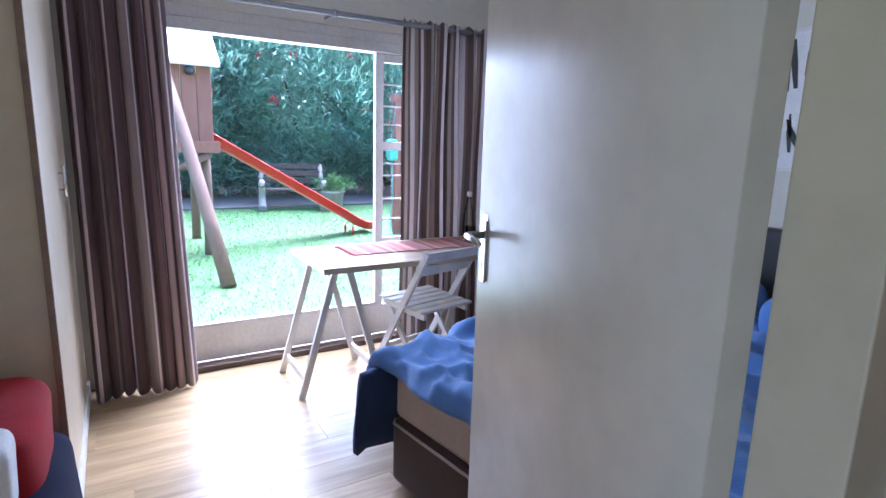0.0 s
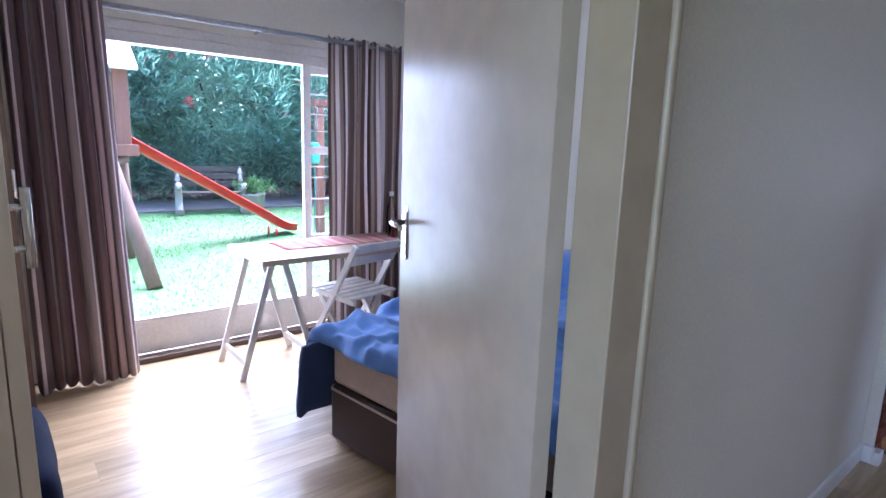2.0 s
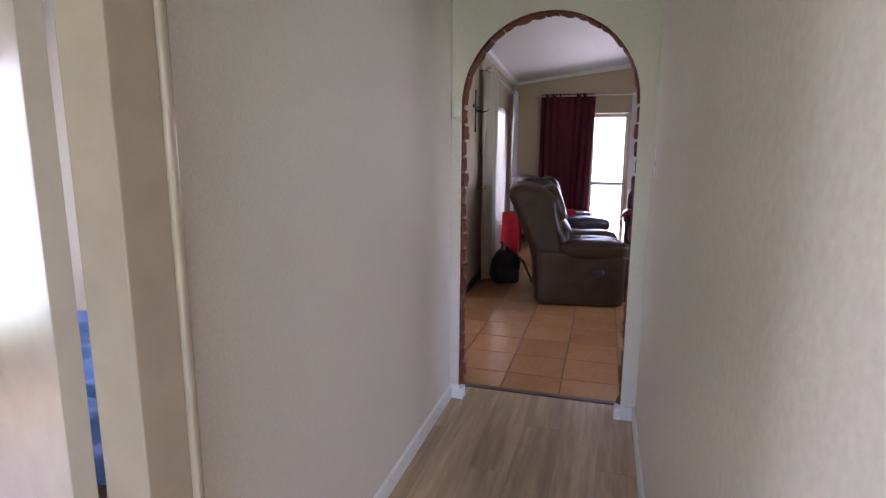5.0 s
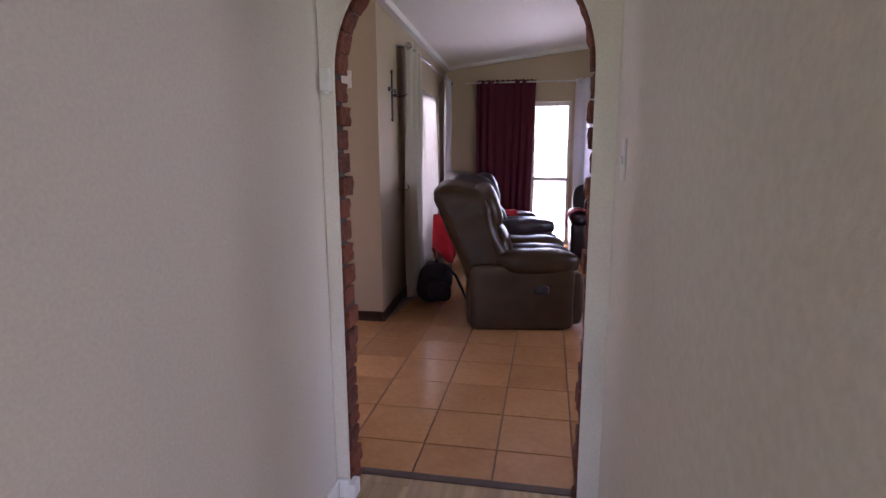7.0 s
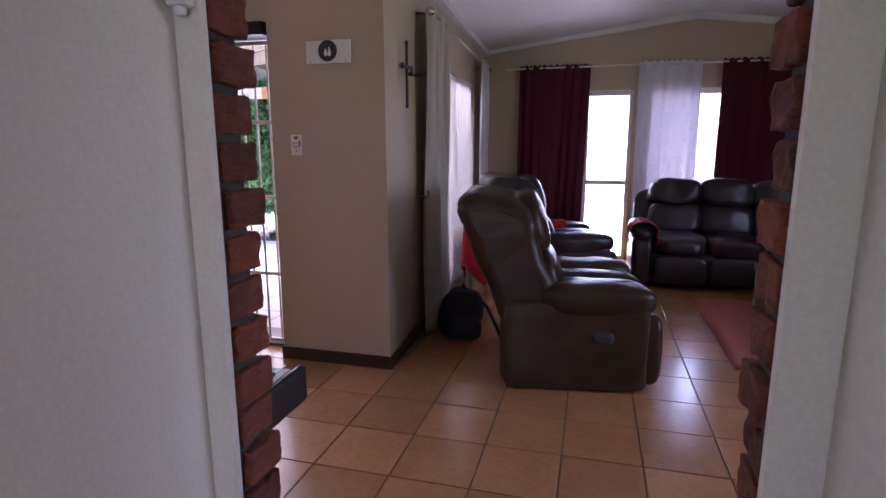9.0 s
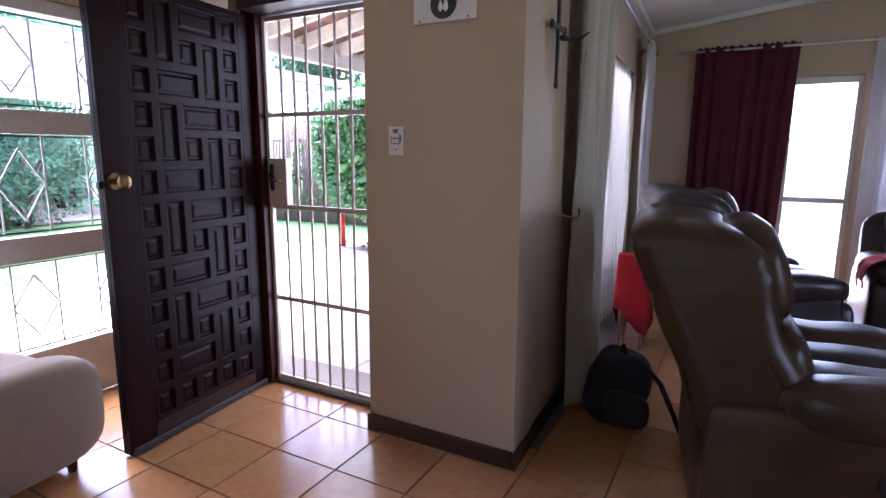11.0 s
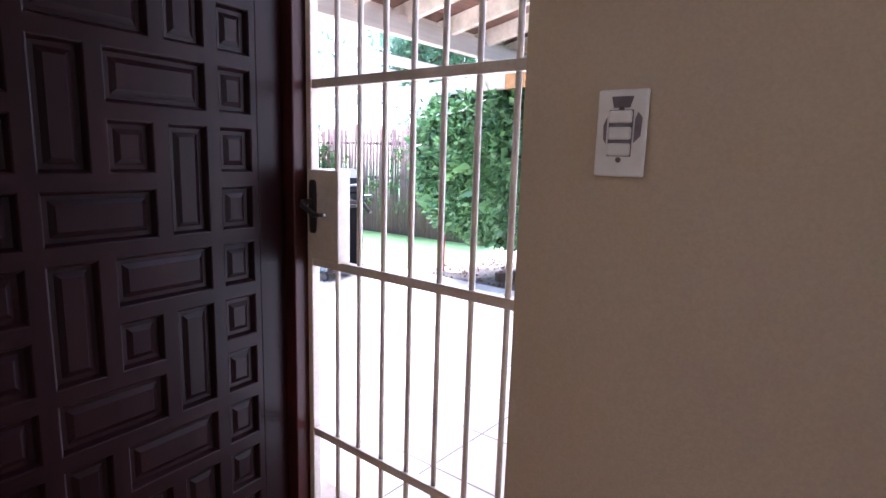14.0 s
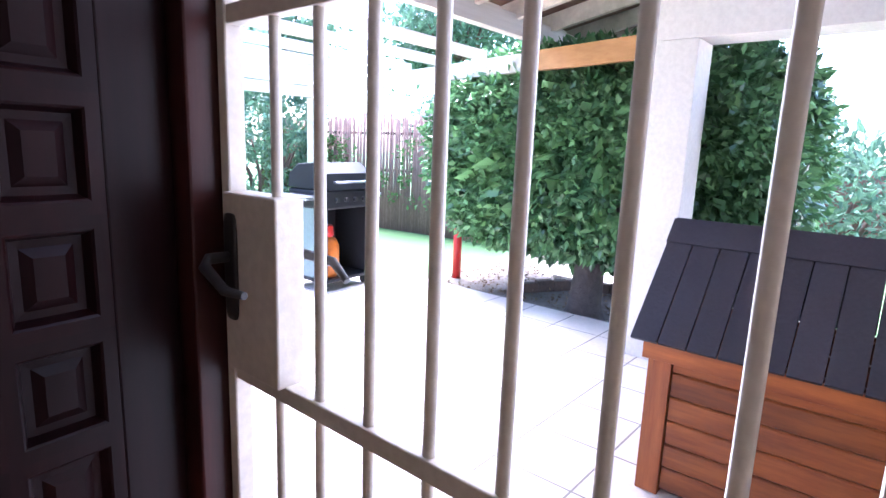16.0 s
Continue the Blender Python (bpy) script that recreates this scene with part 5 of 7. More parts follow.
# ---------- living room ----------
def padded(bm, outline, y0, y1, r, seed, fine=5, across=22):
    """A stuffed leather shape: the outline (x, z) drawn from y0 to y1 with round sides and soft creases."""
    pts = []
    n = len(outline)
    for k in range(n):
        p0, p1, p2, p3 = (Vector(outline[(k + q) % n]) for q in (-1, 0, 1, 2))
        for j in range(fine):
            t = j / fine
            pts.append(0.5 * (2 * p1 + (p2 - p0) * t + (2 * p0 - 5 * p1 + 4 * p2 - p3) * t * t + (3 * p1 - p0 - 3 * p2 + p3) * t ** 3))
    m = len(pts)
    nrm = []
    for k in range(m):
        d = (pts[(k + 1) % m] - pts[k - 1]).normalized()
        nrm.append(Vector((d.y, -d.x)))
    area = sum(pts[k].x * pts[(k + 1) % m].y - pts[(k + 1) % m].x * pts[k].y for k in range(m))
    sign = 1 if area > 0 else -1
    rings = []
    for j in range(across + 1):
        a = math.pi * j / across
        y = (y0 + y1) / 2 - (y1 - y0) / 2 * math.copysign(abs(math.cos(a)) ** 0.6, math.cos(a))
        edge = min(y - y0, y1 - y)
        back = r * (1 - math.sqrt(max(0.0, 1 - (1 - min(1, edge / r)) ** 2)))
        ring = []
        for p, q in zip(pts, nrm):
            v = Vector((p.x, y, p.y))
            soft = noise.noise(v * 5 + Vector((seed, 0, 0))) * 0.016
            crease = max(0, 1 - abs(noise.noise(Vector((v.x * 7 + seed, v.y * 3.5, v.z * 8)))) * 9) * 0.009
            w = q * sign * (soft - crease - back)
            ring.append(bm.verts.new((p.x + w.x, y + 0.008 * noise.noise(v * 9), p.y + w.y)))
        rings.append(ring)
    for a, b in zip(rings, rings[1:]):
        for k in range(m):
            bm.faces.new((a[k], a[(k + 1) % m], b[(k + 1) % m], b[k])).smooth = True
    bm.faces.new(rings[0][::-1])
    bm.faces.new(rings[-1])


def recliner(name, label, at, turn, leather, group, width=0.86, recline=0.0, lever=True):
    """A leather recliner. It faces +x; width across y, origin on the floor under its middle."""
    r = thing(name, label, "recliner", group, at=at, turn=turn)
    h = width / 2
    aw = 0.20
    bm = bmesh.new()
    cushion(bm, -0.42, 0.36, -h + 0.02, h - 0.02, 0.012, 0.40, 12, 12)
    part("base", bm, leather, r)
    for s in (-1, 1):
        y0, y1 = (-h, -h + aw) if s < 0 else (h - aw, h)
        bm = bmesh.new()
        cushion(bm, -0.40, 0.42, y0 + 0.008, y1 - 0.008, 0.008, 0.53, 13, 14, puff=0.006)
        arm = part("armrest", bm, leather, r)
        bm = bmesh.new()
        cushion(bm, -0.20, 0.46, y0 - 0.012, y1 + 0.012, 0.44, 0.64, 3.0, 18, puff=0.016)
        part("arm_pad", bm, leather, arm)
    bm = bmesh.new()
    for k in range(2):
        w = (width - 2 * aw) / 2
        cushion(bm, -0.22, 0.48, -h + aw + k * w, -h + aw + (k + 1) * w, 0.36, 0.60, 3.2, 10, puff=0.012)
    part("seat", bm, "leather_dark", r, "dark glossy leather seat")
    side = [(-0.34, 0.12), (-0.41, 0.34), (-0.50, 0.58), (-0.60, 0.82), (-0.67, 0.99), (-0.695, 1.08), (-0.67, 1.15), (-0.60, 1.185), (-0.48, 1.18), (-0.36, 1.15), (-0.27, 1.09), (-0.235, 1.0), (-0.225, 0.88), (-0.17, 0.74), (-0.10, 0.60), (-0.07, 0.48), (-0.07, 0.14)]
    bm = bmesh.new()
    padded(bm, [(x + 0.01, z if z < 0.9 else 0.9 + (z - 0.9) * 0.84) for x, z in side], -h + 0.05, h - 0.05, 0.075, at[0])
    back = part("backrest", bm, leather, r)
    for (xa, za), (xb, zb), th in (((-0.12, 0.50), (-0.20, 0.78), 0.10), ((-0.21, 0.76), (-0.30, 1.13), 0.10)):
        bm = bmesh.new()
        m = Matrix.Translation(((xa + xb) / 2 - 0.012 * recline + 0.01, 0, (za + zb) / 2)) @ Matrix.Rotation(math.atan2(xb - xa, zb - za), 4, "Y")
        hh = math.hypot(xb - xa, zb - za) / 2
        cushion(bm, -th, th, -h + 0.10, h - 0.10, -hh, hh, 3.2, 12, m=m, puff=0.012)
        part("back_cushion", bm, leather, back)
    bm = bmesh.new()
    cushion(bm, 0.36, 0.52, -h + aw + 0.01, h - aw - 0.01, 0.06, 0.42, 4, 10, puff=0.008)
    part("footrest", bm, leather, r)
    for s in (-1, 1):
        bm = bmesh.new()
        cushion(bm, 0.38, 0.50, s * (h - aw / 2) - 0.085, s * (h - aw / 2) + 0.085, 0.04, 0.46, 3.5, 8)
        part("front_panel", bm, leather, r)
    if lever:
        bm = bmesh.new()
        cushion(bm, 0.10, 0.22, -h - 0.012, -h + 0.02, 0.30, 0.37, 3, 8)
        part("release_lever", bm, "plastic_black", r, "black release lever cup")
    for x in (-0.3, 0.3):
        for y in (-h + 0.1, h - 0.1):
            bm = bmesh.new()
            rod(bm, (x, y, 0.0005), (x, y, 0.05), 0.025)
            part("foot", bm, "plastic_black", r)
    return r


recliner("recliner", "brown leather recliner with worn arm, its back to the wall", (7.115, 0.845, 0), -81, "leather_brown", "leather recliners", 0.90, 0)
recliner("recliner", "dark brown leather recliner with a red throw", (8.95, 1.06, 0), -72, "leather_dark", "leather recliners", 0.90, 0, False)
def draped(name, label, x0, x1, yc, zc, ry, rz, hang, seed, at=None):
    """A thin throw laid over an arm that runs along x, closed round the arm's front end."""
    bm = bmesh.new()
    nu, nv = 26, 34
    rows = []
    for i in range(nu + 1):
        u = i / nu
        cap = 1.0
        row = []
        for j in range(nv + 1):
            v = 2 * j / nv - 1
            a = max(-1, min(1, v * 1.35)) * math.pi / 2
            down = max(0, abs(v) * 1.35 - 1) / 0.35 * (hang + 0.03 * math.sin(u * 9 + seed) + 0.025 * math.sin(u * 23 + seed * 2 + v))
            y, z = yc + ry * cap * math.sin(a), zc + rz * cap * math.cos(a) - down * cap
            q = Vector((x0 + (x1 - x0) * u, y, z))
            w = noise.noise(q * 16 + Vector((seed, 0, 0))) * 0.014 + (1 - abs(noise.noise(q * 26 + Vector((0, seed, 0)))) * 2) * 0.006
            row.append(bm.verts.new(q + Vector((-0.3 * w, math.sin(a) * w, math.cos(a) * w + 0.004))))
        rows.append(row)
    for p, q in zip(rows, rows[1:]):
        for j in range(nv):
            bm.faces.new((p[j], q[j], q[j + 1], p[j + 1])).smooth = True
    ob = whole(name, bm, "red_cloth", label, "blanket", "red throws")
    if at is not None:
        ob.matrix_basis = at
    solid(ob, 0.006, 1)
    return ob


R2 = pose(8.95, 1.06, 0, 0, 0, -72)
draped("throw_blanket", "crumpled red throw over the recliner's arm", 0.20, -0.22, 0.35, 0.54, 0.122, 0.104, 0.05, 3, R2)


sofa = thing("sofa", "dark brown leather recliner sofa with puffed back cushions", "sofa", at=(9.74, -0.66, 0), turn=180)
h = 0.98
bm = bmesh.new()
cushion(bm, -0.42, 0.42, -h + 0.1, h - 0.1, 0.03, 0.36, 8, 12)
part("base", bm, "leather_dark", sofa)
for s in (-1, 1):
    bm = bmesh.new()
    cushion(bm, -0.40, 0.44, s * (h - 0.11) - 0.10, s * (h - 0.11) + 0.10, 0.03, 0.52, 7, 12)
    arm = part("armrest", bm, "leather_dark", sofa)
    bm = bmesh.new()
    cushion(bm, -0.32, 0.49, s * (h - 0.11) - 0.125, s * (h - 0.11) + 0.125, 0.44, 0.65, 2.5, 12, puff=0.008)
    part("arm_pad", bm, "leather_dark", arm)
for k in range(3):
    w = (2 * h - 0.42) / 3
    y0 = -h + 0.21 + k * w
    bm = bmesh.new()
    cushion(bm, -0.2, 0.46, y0, y0 + w, 0.32, 0.52, 4, 12, puff=0.02)
    part("seat_cushion", bm, "leather_dark", sofa)
    m = pose(-0.24, 0, 0.36, 0, -14, 0)
    bm = bmesh.new()
    cushion(bm, -0.12, 0.16, y0 - 0.01, y0 + w + 0.01, 0.08, 0.42, 4, 12, m=m, puff=0.02)
    part("back_cushion", bm, "leather_dark", sofa)
    bm = bmesh.new()
    cushion(bm, -0.16, 0.17, y0 - 0.01, y0 + w + 0.01, 0.38, 0.70, 3.4, 12, m=m, puff=0.03)
    part("head_cushion", bm, "leather_dark", sofa)
    bm = bmesh.new()
    cushion(bm, 0.36, 0.48, y0 + 0.01, y0 + w - 0.01, 0.05, 0.34, 5, 8)
    part("footrest", bm, "leather_dark", sofa)
bm = bmesh.new()
cushion(bm, -0.20, -0.05, -h + 0.06, h - 0.06, -0.1, 0.62, 7, 12, m=pose(-0.24, 0, 0.36, 0, -14, 0))
part("backrest", bm, "leather_dark", sofa)
for x in (-0.33, 0.33):
    for y in (-0.85, 0.85):
        bm = bmesh.new()
        rod(bm, (x, y, 0.0005), (x, y, 0.05), 0.025)
        part("foot", bm, "plastic_black", sofa)
draped("throw_blanket", "red throw draped over the sofa's arm", 9.31, 9.58, 0.21, 0.545, 0.132, 0.106, 0.07, 7)

ct = thing("coffee_table", "heavy pale wooden coffee table on the red rug", "coffee table")
part("tabletop", B(7.55, 8.72, -1.35, -0.64, 0.36, 0.42, bev=0.006), "coffee_wood", ct)
part("shelf", B(7.62, 8.65, -1.28, -0.71, 0.10, 0.14, bev=0.004), "coffee_wood", ct)
for x in (7.6, 8.63):
    for y in (-1.30, -0.69):
        part("leg", B(x - 0.045, x + 0.045, y - 0.045, y + 0.045, 0.012, 0.36, bev=0.004), "coffee_wood", ct)
for y in (-1.3, -0.69):
    part("apron", B(7.645, 8.585, y - 0.012, y + 0.012, 0.26, 0.36, bev=0.003), "coffee_wood", ct)
bm = bmesh.new()
lathe(bm, (8.42, -0.88, 0.4205), [(0.05, 0), (0.09, 0.008), (0.13, 0.022), (0.125, 0.025), (0.08, 0.012), (0.0, 0.010)], 24)
whole("dish", bm, "plastic_white", "shallow white dish on the coffee table", "dish")
bm = bmesh.new()
n = 22
grid = [[bm.verts.new((7.28 + 1.72 * i / n + 0.004 * math.sin(j * 0.6), -2.3 + 2.08 * j / n + 0.006 * math.sin(i * 0.5), 0.009 + 0.004 * max(0, noise.noise(Vector((i * 0.5, j * 0.5, 1)))))) for j in range(n + 1)] for i in range(n + 1)]
for i in range(n):
    for j in range(n):
        bm.faces.new((grid[i][j], grid[i + 1][j], grid[i + 1][j + 1], grid[i][j + 1])).smooth = True
solid(whole("rug", bm, "rug_red", "faded red wool rug with rounded worn edges", "rug"), 0.008, -1)

# curtains of the far wall
win3 = tagged(new("window_3"), "glass doors and window with burglar bars behind curtains", "window", kind="structure")
for y0, y1, z0 in ((0.30, 0.84, 0.0005), (-1.5, 0.14, 0.75)):
    bm = bmesh.new()
    for b in ((FAR_X + 0.03, FAR_X + 0.09, y0, y0 + 0.04, z0, 2.045), (FAR_X + 0.03, FAR_X + 0.09, y1 - 0.04, y1, z0, 2.045), (FAR_X + 0.03, FAR_X + 0.09, y0 + 0.04, y1 - 0.04, 1.985, 2.045), (FAR_X + 0.03, FAR_X + 0.09, y0 + 0.04, y1 - 0.04, z0, z0 + 0.05), (FAR_X + 0.03, FAR_X + 0.08, y0 + 0.04, y1 - 0.04, 0.93, 0.98)):
        box(bm, *b, bev=0.003)
    part("window_frame", bm, "steel_paint", win3)
    g = part("pane", B(FAR_X + 0.058, FAR_X + 0.062, y0 + 0.04, y1 - 0.04, z0 + 0.05, 1.985), "window_glass", win3)
    g.visible_shadow = False
    k = 0
    y = y0 + 0.1
    while y < y1 - 0.05:
        bm = bmesh.new()
        rod(bm, (FAR_X + 0.12, y, z0 + 0.02), (FAR_X + 0.12, y, 2.03), 0.006, seg=6)
        part("burglar_bar", bm, "steel_paint", win3)
        y += 0.10
    for z in (0.86, 1.05, 1.5):
        if z > z0:
            bm = bmesh.new()
            bar(bm, (FAR_X + 0.12, y0, z), (FAR_X + 0.12, y1, z), 0.01, 0.022)
            part("burglar_rail", bm, "steel_paint", win3)
rail = thing("curtain_rod", "long pale curtain rod on the gable wall", "curtain rod")
bm = bmesh.new()
rod(bm, (FAR_X - 0.07, 1.80, 2.315), (FAR_X - 0.07, -2.4, 2.315), 0.011)
part("pole", bm, "steel_paint", rail)
for y in (1.7, 0.3, -1.2, -2.3):
    bm = bmesh.new()
    rod(bm, (FAR_X - 0.07, y, 2.315), (FAR_X, y, 2.315), 0.006)
    part("bracket", bm, "steel_paint", rail)
for y0, y1, mat_name, label, sd, folds in ((1.64, 0.80, "maroon_curtain", "dark maroon curtain hanging to the floor", 21, 7), (0.26, -0.41, "white_curtain", "plain white curtain between two windows", 22, 5), (-0.62, -2.2, "maroon_curtain", "wide dark maroon curtain behind the sofa", 23, 11)):
    c = thing("curtain", label, "curtain", "living room curtains")
    cloth_wave("cloth", (FAR_X - 0.07, y0), (FAR_X - 0.07, y1), 0.03, 2.345, folds, 0.035, mat_name, c, seed=sd, flare=0.92 if mat_name == "maroon_curtain" and y0 > 0 else 1.0)
# long north wall
win4 = tagged(new("window_4"), "glass veranda door behind lace curtains", "glass door", kind="structure")
bm = bmesh.new()
for b in ((7.9, 9.95, 1.96, 2.03, 1.99, 2.055), (7.9, 7.95, 1.96, 2.03, 0.0005, 1.99), (9.90, 9.95, 1.96, 2.03, 0.0005, 1.99), (8.90, 8.95, 1.965, 2.025, 0.0005, 1.99)):
    box(bm, *b, bev=0.003)
part("window_frame", bm, "steel_paint", win4)
for x0, x1 in ((7.95, 8.90), (8.95, 9.90)):
    g = part("pane", B(x0, x1, 1.993, 1.997, 0.02, 1.99), "window_glass", win4)
    g.visible_shadow = False
lace = thing("net_curtain", "pale lace net curtain over the veranda door", "curtain")
cloth_wave("cloth", (7.95, 1.93), (9.9, 1.93), 0.04, 2.06, 16, 0.012, "lace", lace, seed=31)
rail = thing("curtain_rod", "dark curtain rod with round steel finials", "curtain rod")
bm = bmesh.new()
rod(bm, (7.42, 1.80, 2.30), (10.3, 1.80, 2.30), 0.012)
part("pole", bm, "grill_steel", rail)
for x in (7.40, 10.33):
    bm = bmesh.new()
    cushion(bm, x - 0.035, x + 0.035, 1.765, 1.835, 2.265, 2.335, 2, 8)
    part("finial", bm, "chrome", rail, "steel ball finial")
for x in (7.45, 10.2):
    bm = bmesh.new()
    rod(bm, (x, 1.80, 2.30), (x, CORNER_Y, 2.30), 0.008)
    part("bracket", bm, "grill_steel", rail)
for x0, x1, label, sd, mat_name in ((7.37, 7.93, "cream eyelet curtain drawn to the corner", 32, "cream_curtain"), (9.75, 10.25, "white curtain at the far end of the rod", 33, "white_curtain")):
    c = thing("curtain", label, "curtain", "living room curtains")
    cloth_wave("cloth", (x0, 1.80), (x1, 1.80), 0.03, 2.33, 4, 0.045, mat_name, c, seed=sd)

for ob in (win4, lace, rail, *[o for o in scene.objects if o.name.startswith("curtain") and o.parent is None and o.get("label", "").startswith(("cream eyelet", "white curtain at"))]):
    ob.matrix_basis = SLANT

hk = thing("tieback_hook", "small brass curtain tie-back hook on the wall", "hook")
bm = bmesh.new()
rod(bm, (7.30, CORNER_Y - 0.0005, 1.06), (7.30, CORNER_Y - 0.008, 1.06), 0.016)
part("rose", bm, "brass", hk)
bm = bmesh.new()
tube(bm, [(7.30, CORNER_Y - 0.006, 1.06), (7.30, CORNER_Y - 0.05, 1.055), (7.32, CORNER_Y - 0.075, 1.05), (7.355, CORNER_Y - 0.075, 1.065), (7.365, CORNER_Y - 0.07, 1.09)], [0.005, 0.005, 0.005, 0.005, 0.007], 8)
part("hook", bm, "brass", hk)

# backpack on the floor
bp = thing("backpack", "dark slumped backpack on the floor by the curtain", "bag")
bm = bmesh.new()
cushion(bm, 7.28, 7.62, 1.46, 1.76, 0.002, 0.36, 2.6, 14, puff=0.05)
part("body", bm, "bag_cloth", bp)
bm = bmesh.new()
cushion(bm, 7.24, 7.36, 1.42, 1.66, 0.03, 0.22, 2.8, 10, puff=0.03)
part("pocket", bm, "bag_cloth", bp)
bm = bmesh.new()
tube(bm, [(7.40, 1.50, 0.34), (7.34, 1.40, 0.27), (7.33, 1.33, 0.13), (7.38, 1.30, 0.03), (7.5, 1.31, 0.014)], 0.013, 6)
part("strap", bm, "bag_cloth", bp)
bm = bmesh.new()
tube(bm, [(7.42, 1.58, 0.35), (7.45, 1.60, 0.40), (7.50, 1.62, 0.35)], 0.010, 6)
part("handle", bm, "bag_cloth", bp)

# small draped stool behind the recliner
st = thing("side_table", "small wooden side table under a red cloth", "side table")
for x in (8.56, 8.70):
    for y in (1.68, 1.82):
        bm = bmesh.new()
        rod(bm, (x, y, 0.0005), (x, y, 0.64), 0.014, 0.02)
        part("leg", bm, "coffee_wood", st)
part("tabletop", B(8.545, 8.715, 1.665, 1.835, 0.64, 0.665, bev=0.004), "coffee_wood", st)
bm = bmesh.new()
rows = []
for i in range(33):
    a = i * math.tau / 32
    row = []
    for j in range(8):
        v = j / 7
        rr = 0.17 * min(1, v * 2.4) if v < 0.42 else 0.20 + 0.035 * (v - 0.42) + 0.022 * math.sin(a * 7) * (v - 0.3)
        sq = 1 / max(abs(math.cos(a)), abs(math.sin(a))) ** 0.6
        row.append(bm.verts.new((8.63 + 0.58 * rr * sq * math.cos(a), 1.75 + 0.58 * rr * sq * math.sin(a), 0.671 if v < 0.42 else 0.671 - (v - 0.42) * (0.80 + 0.14 * math.sin(a * 2)))))
    rows.append(row)
for a, b in zip(rows, rows[1:]):
    for j in range(7):
        bm.faces.new((a[j], b[j], b[j + 1], a[j + 1])).smooth = True
bmesh.ops.remove_doubles(bm, verts=bm.verts, dist=1e-4)
solid(whole("tablecloth", bm, "red_cloth", "red cloth hanging in folds over the side table", "tablecloth"), 0.004)

# ---------- veranda ----------
bm = bmesh.new()
for b in ((7.021, 10.95, 2.10, 4.46), (4.9, 10.95, 4.46, 7.66)):
    box(bm, *b, -0.1195, -0.028)
patio = struct("patio", bm, "patio_joint", "pale tiled veranda floor with thin joints", "patio")
struct("bed_edge", B(10.951, 14.5, 3.2, 6.9, -0.1195, -0.09), "soil", "dark soil bed under the clipped tree", "soil")

kn = thing("dog_kennel", "orange varnished wooden dog kennel with a dark slatted roof", "kennel")
KX0, KX1, KY0, KY1, KE = 8.76, 9.53, 2.26, 3.475, 0.655
for z in range(6):
    z0 = 0.0 + z * 0.105
    part("wall_plank", B(KX0 + 0.012, KX0 + 0.032, KY0 + 0.05, KY1 - 0.095, z0 - 0.0, z0 + 0.102, bev=0.006, seg=1), "kennel_plank", kn)
    part("wall_plank", B(KX0 + 0.09, KX1 - 0.09, KY1 - 0.035, KY1 - 0.015, z0, z0 + 0.102, bev=0.006, seg=1), "kennel_post", kn)
    part("wall_plank", B(KX1 - 0.032, KX1 - 0.012, KY0 + 0.05, KY1 - 0.095, z0, z0 + 0.102, bev=0.006, seg=1), "kennel_plank", kn)
    part("wall_plank", B(KX0 + 0.09, KX1 - 0.09, KY0 + 0.015, KY0 + 0.035, z0, z0 + 0.102, bev=0.006, seg=1), "kennel_post", kn)
for x0 in (KX0, KX1 - 0.09):
    for y0 in (KY0, KY1 - 0.095):
        part("corner_post", B(x0, x0 + 0.09, y0, y0 + 0.095, -0.0275, KE - 0.02, bev=0.004), "kennel_post", kn)
part("eave_board", B(KX0 - 0.022, KX0 - 0.001, KY0 - 0.02, KY1 + 0.02, KE - 0.085, KE - 0.01, bev=0.003), "kennel_plank", kn)
part("eave_board", B(KX1 + 0.001, KX1 + 0.022, KY0 - 0.02, KY1 + 0.02, KE - 0.085, KE - 0.01, bev=0.003), "kennel_plank", kn)
for y in (KY0 + 0.01, KY1 - 0.03):
    bm = bmesh.new()
    prism(bm, [(KX0, KE - 0.02), (KX1, KE - 0.02), ((KX0 + KX1) / 2, 1.05)], y, y + 0.02)
    part("gable", bm, "kennel_post", kn)
pitch_w = 0.112
k = 0
y = KY0 - 0.06
XM, ZR, XE, ZE = (KX0 + KX1) / 2, 1.10, KX0 - 0.045, KE - 0.005
while y < KY1 + 0.05:
    for s in (-1, 1):
        bm = bmesh.new()
        dx = (XM - XE)
        bar(bm, (XM + s * dx, y + pitch_w / 2, ZE), (XM + s * 0.01, y + pitch_w / 2, ZR), pitch_w - 0.006, 0.016, (0, 0, 1))
        part("roof_slat", bm, "kennel_roof", kn)
    y += pitch_w
for s in (-1, 1):
    bm = bmesh.new()
    bar(bm, (XM + s * 0.055, KY0 - 0.07, ZR - 0.035), (XM + s * 0.055, KY1 + 0.07, ZR - 0.035), 0.13, 0.014, (s * 0.75, 0, 0.66))
    part("ridge_board", bm, "kennel_roof", kn)

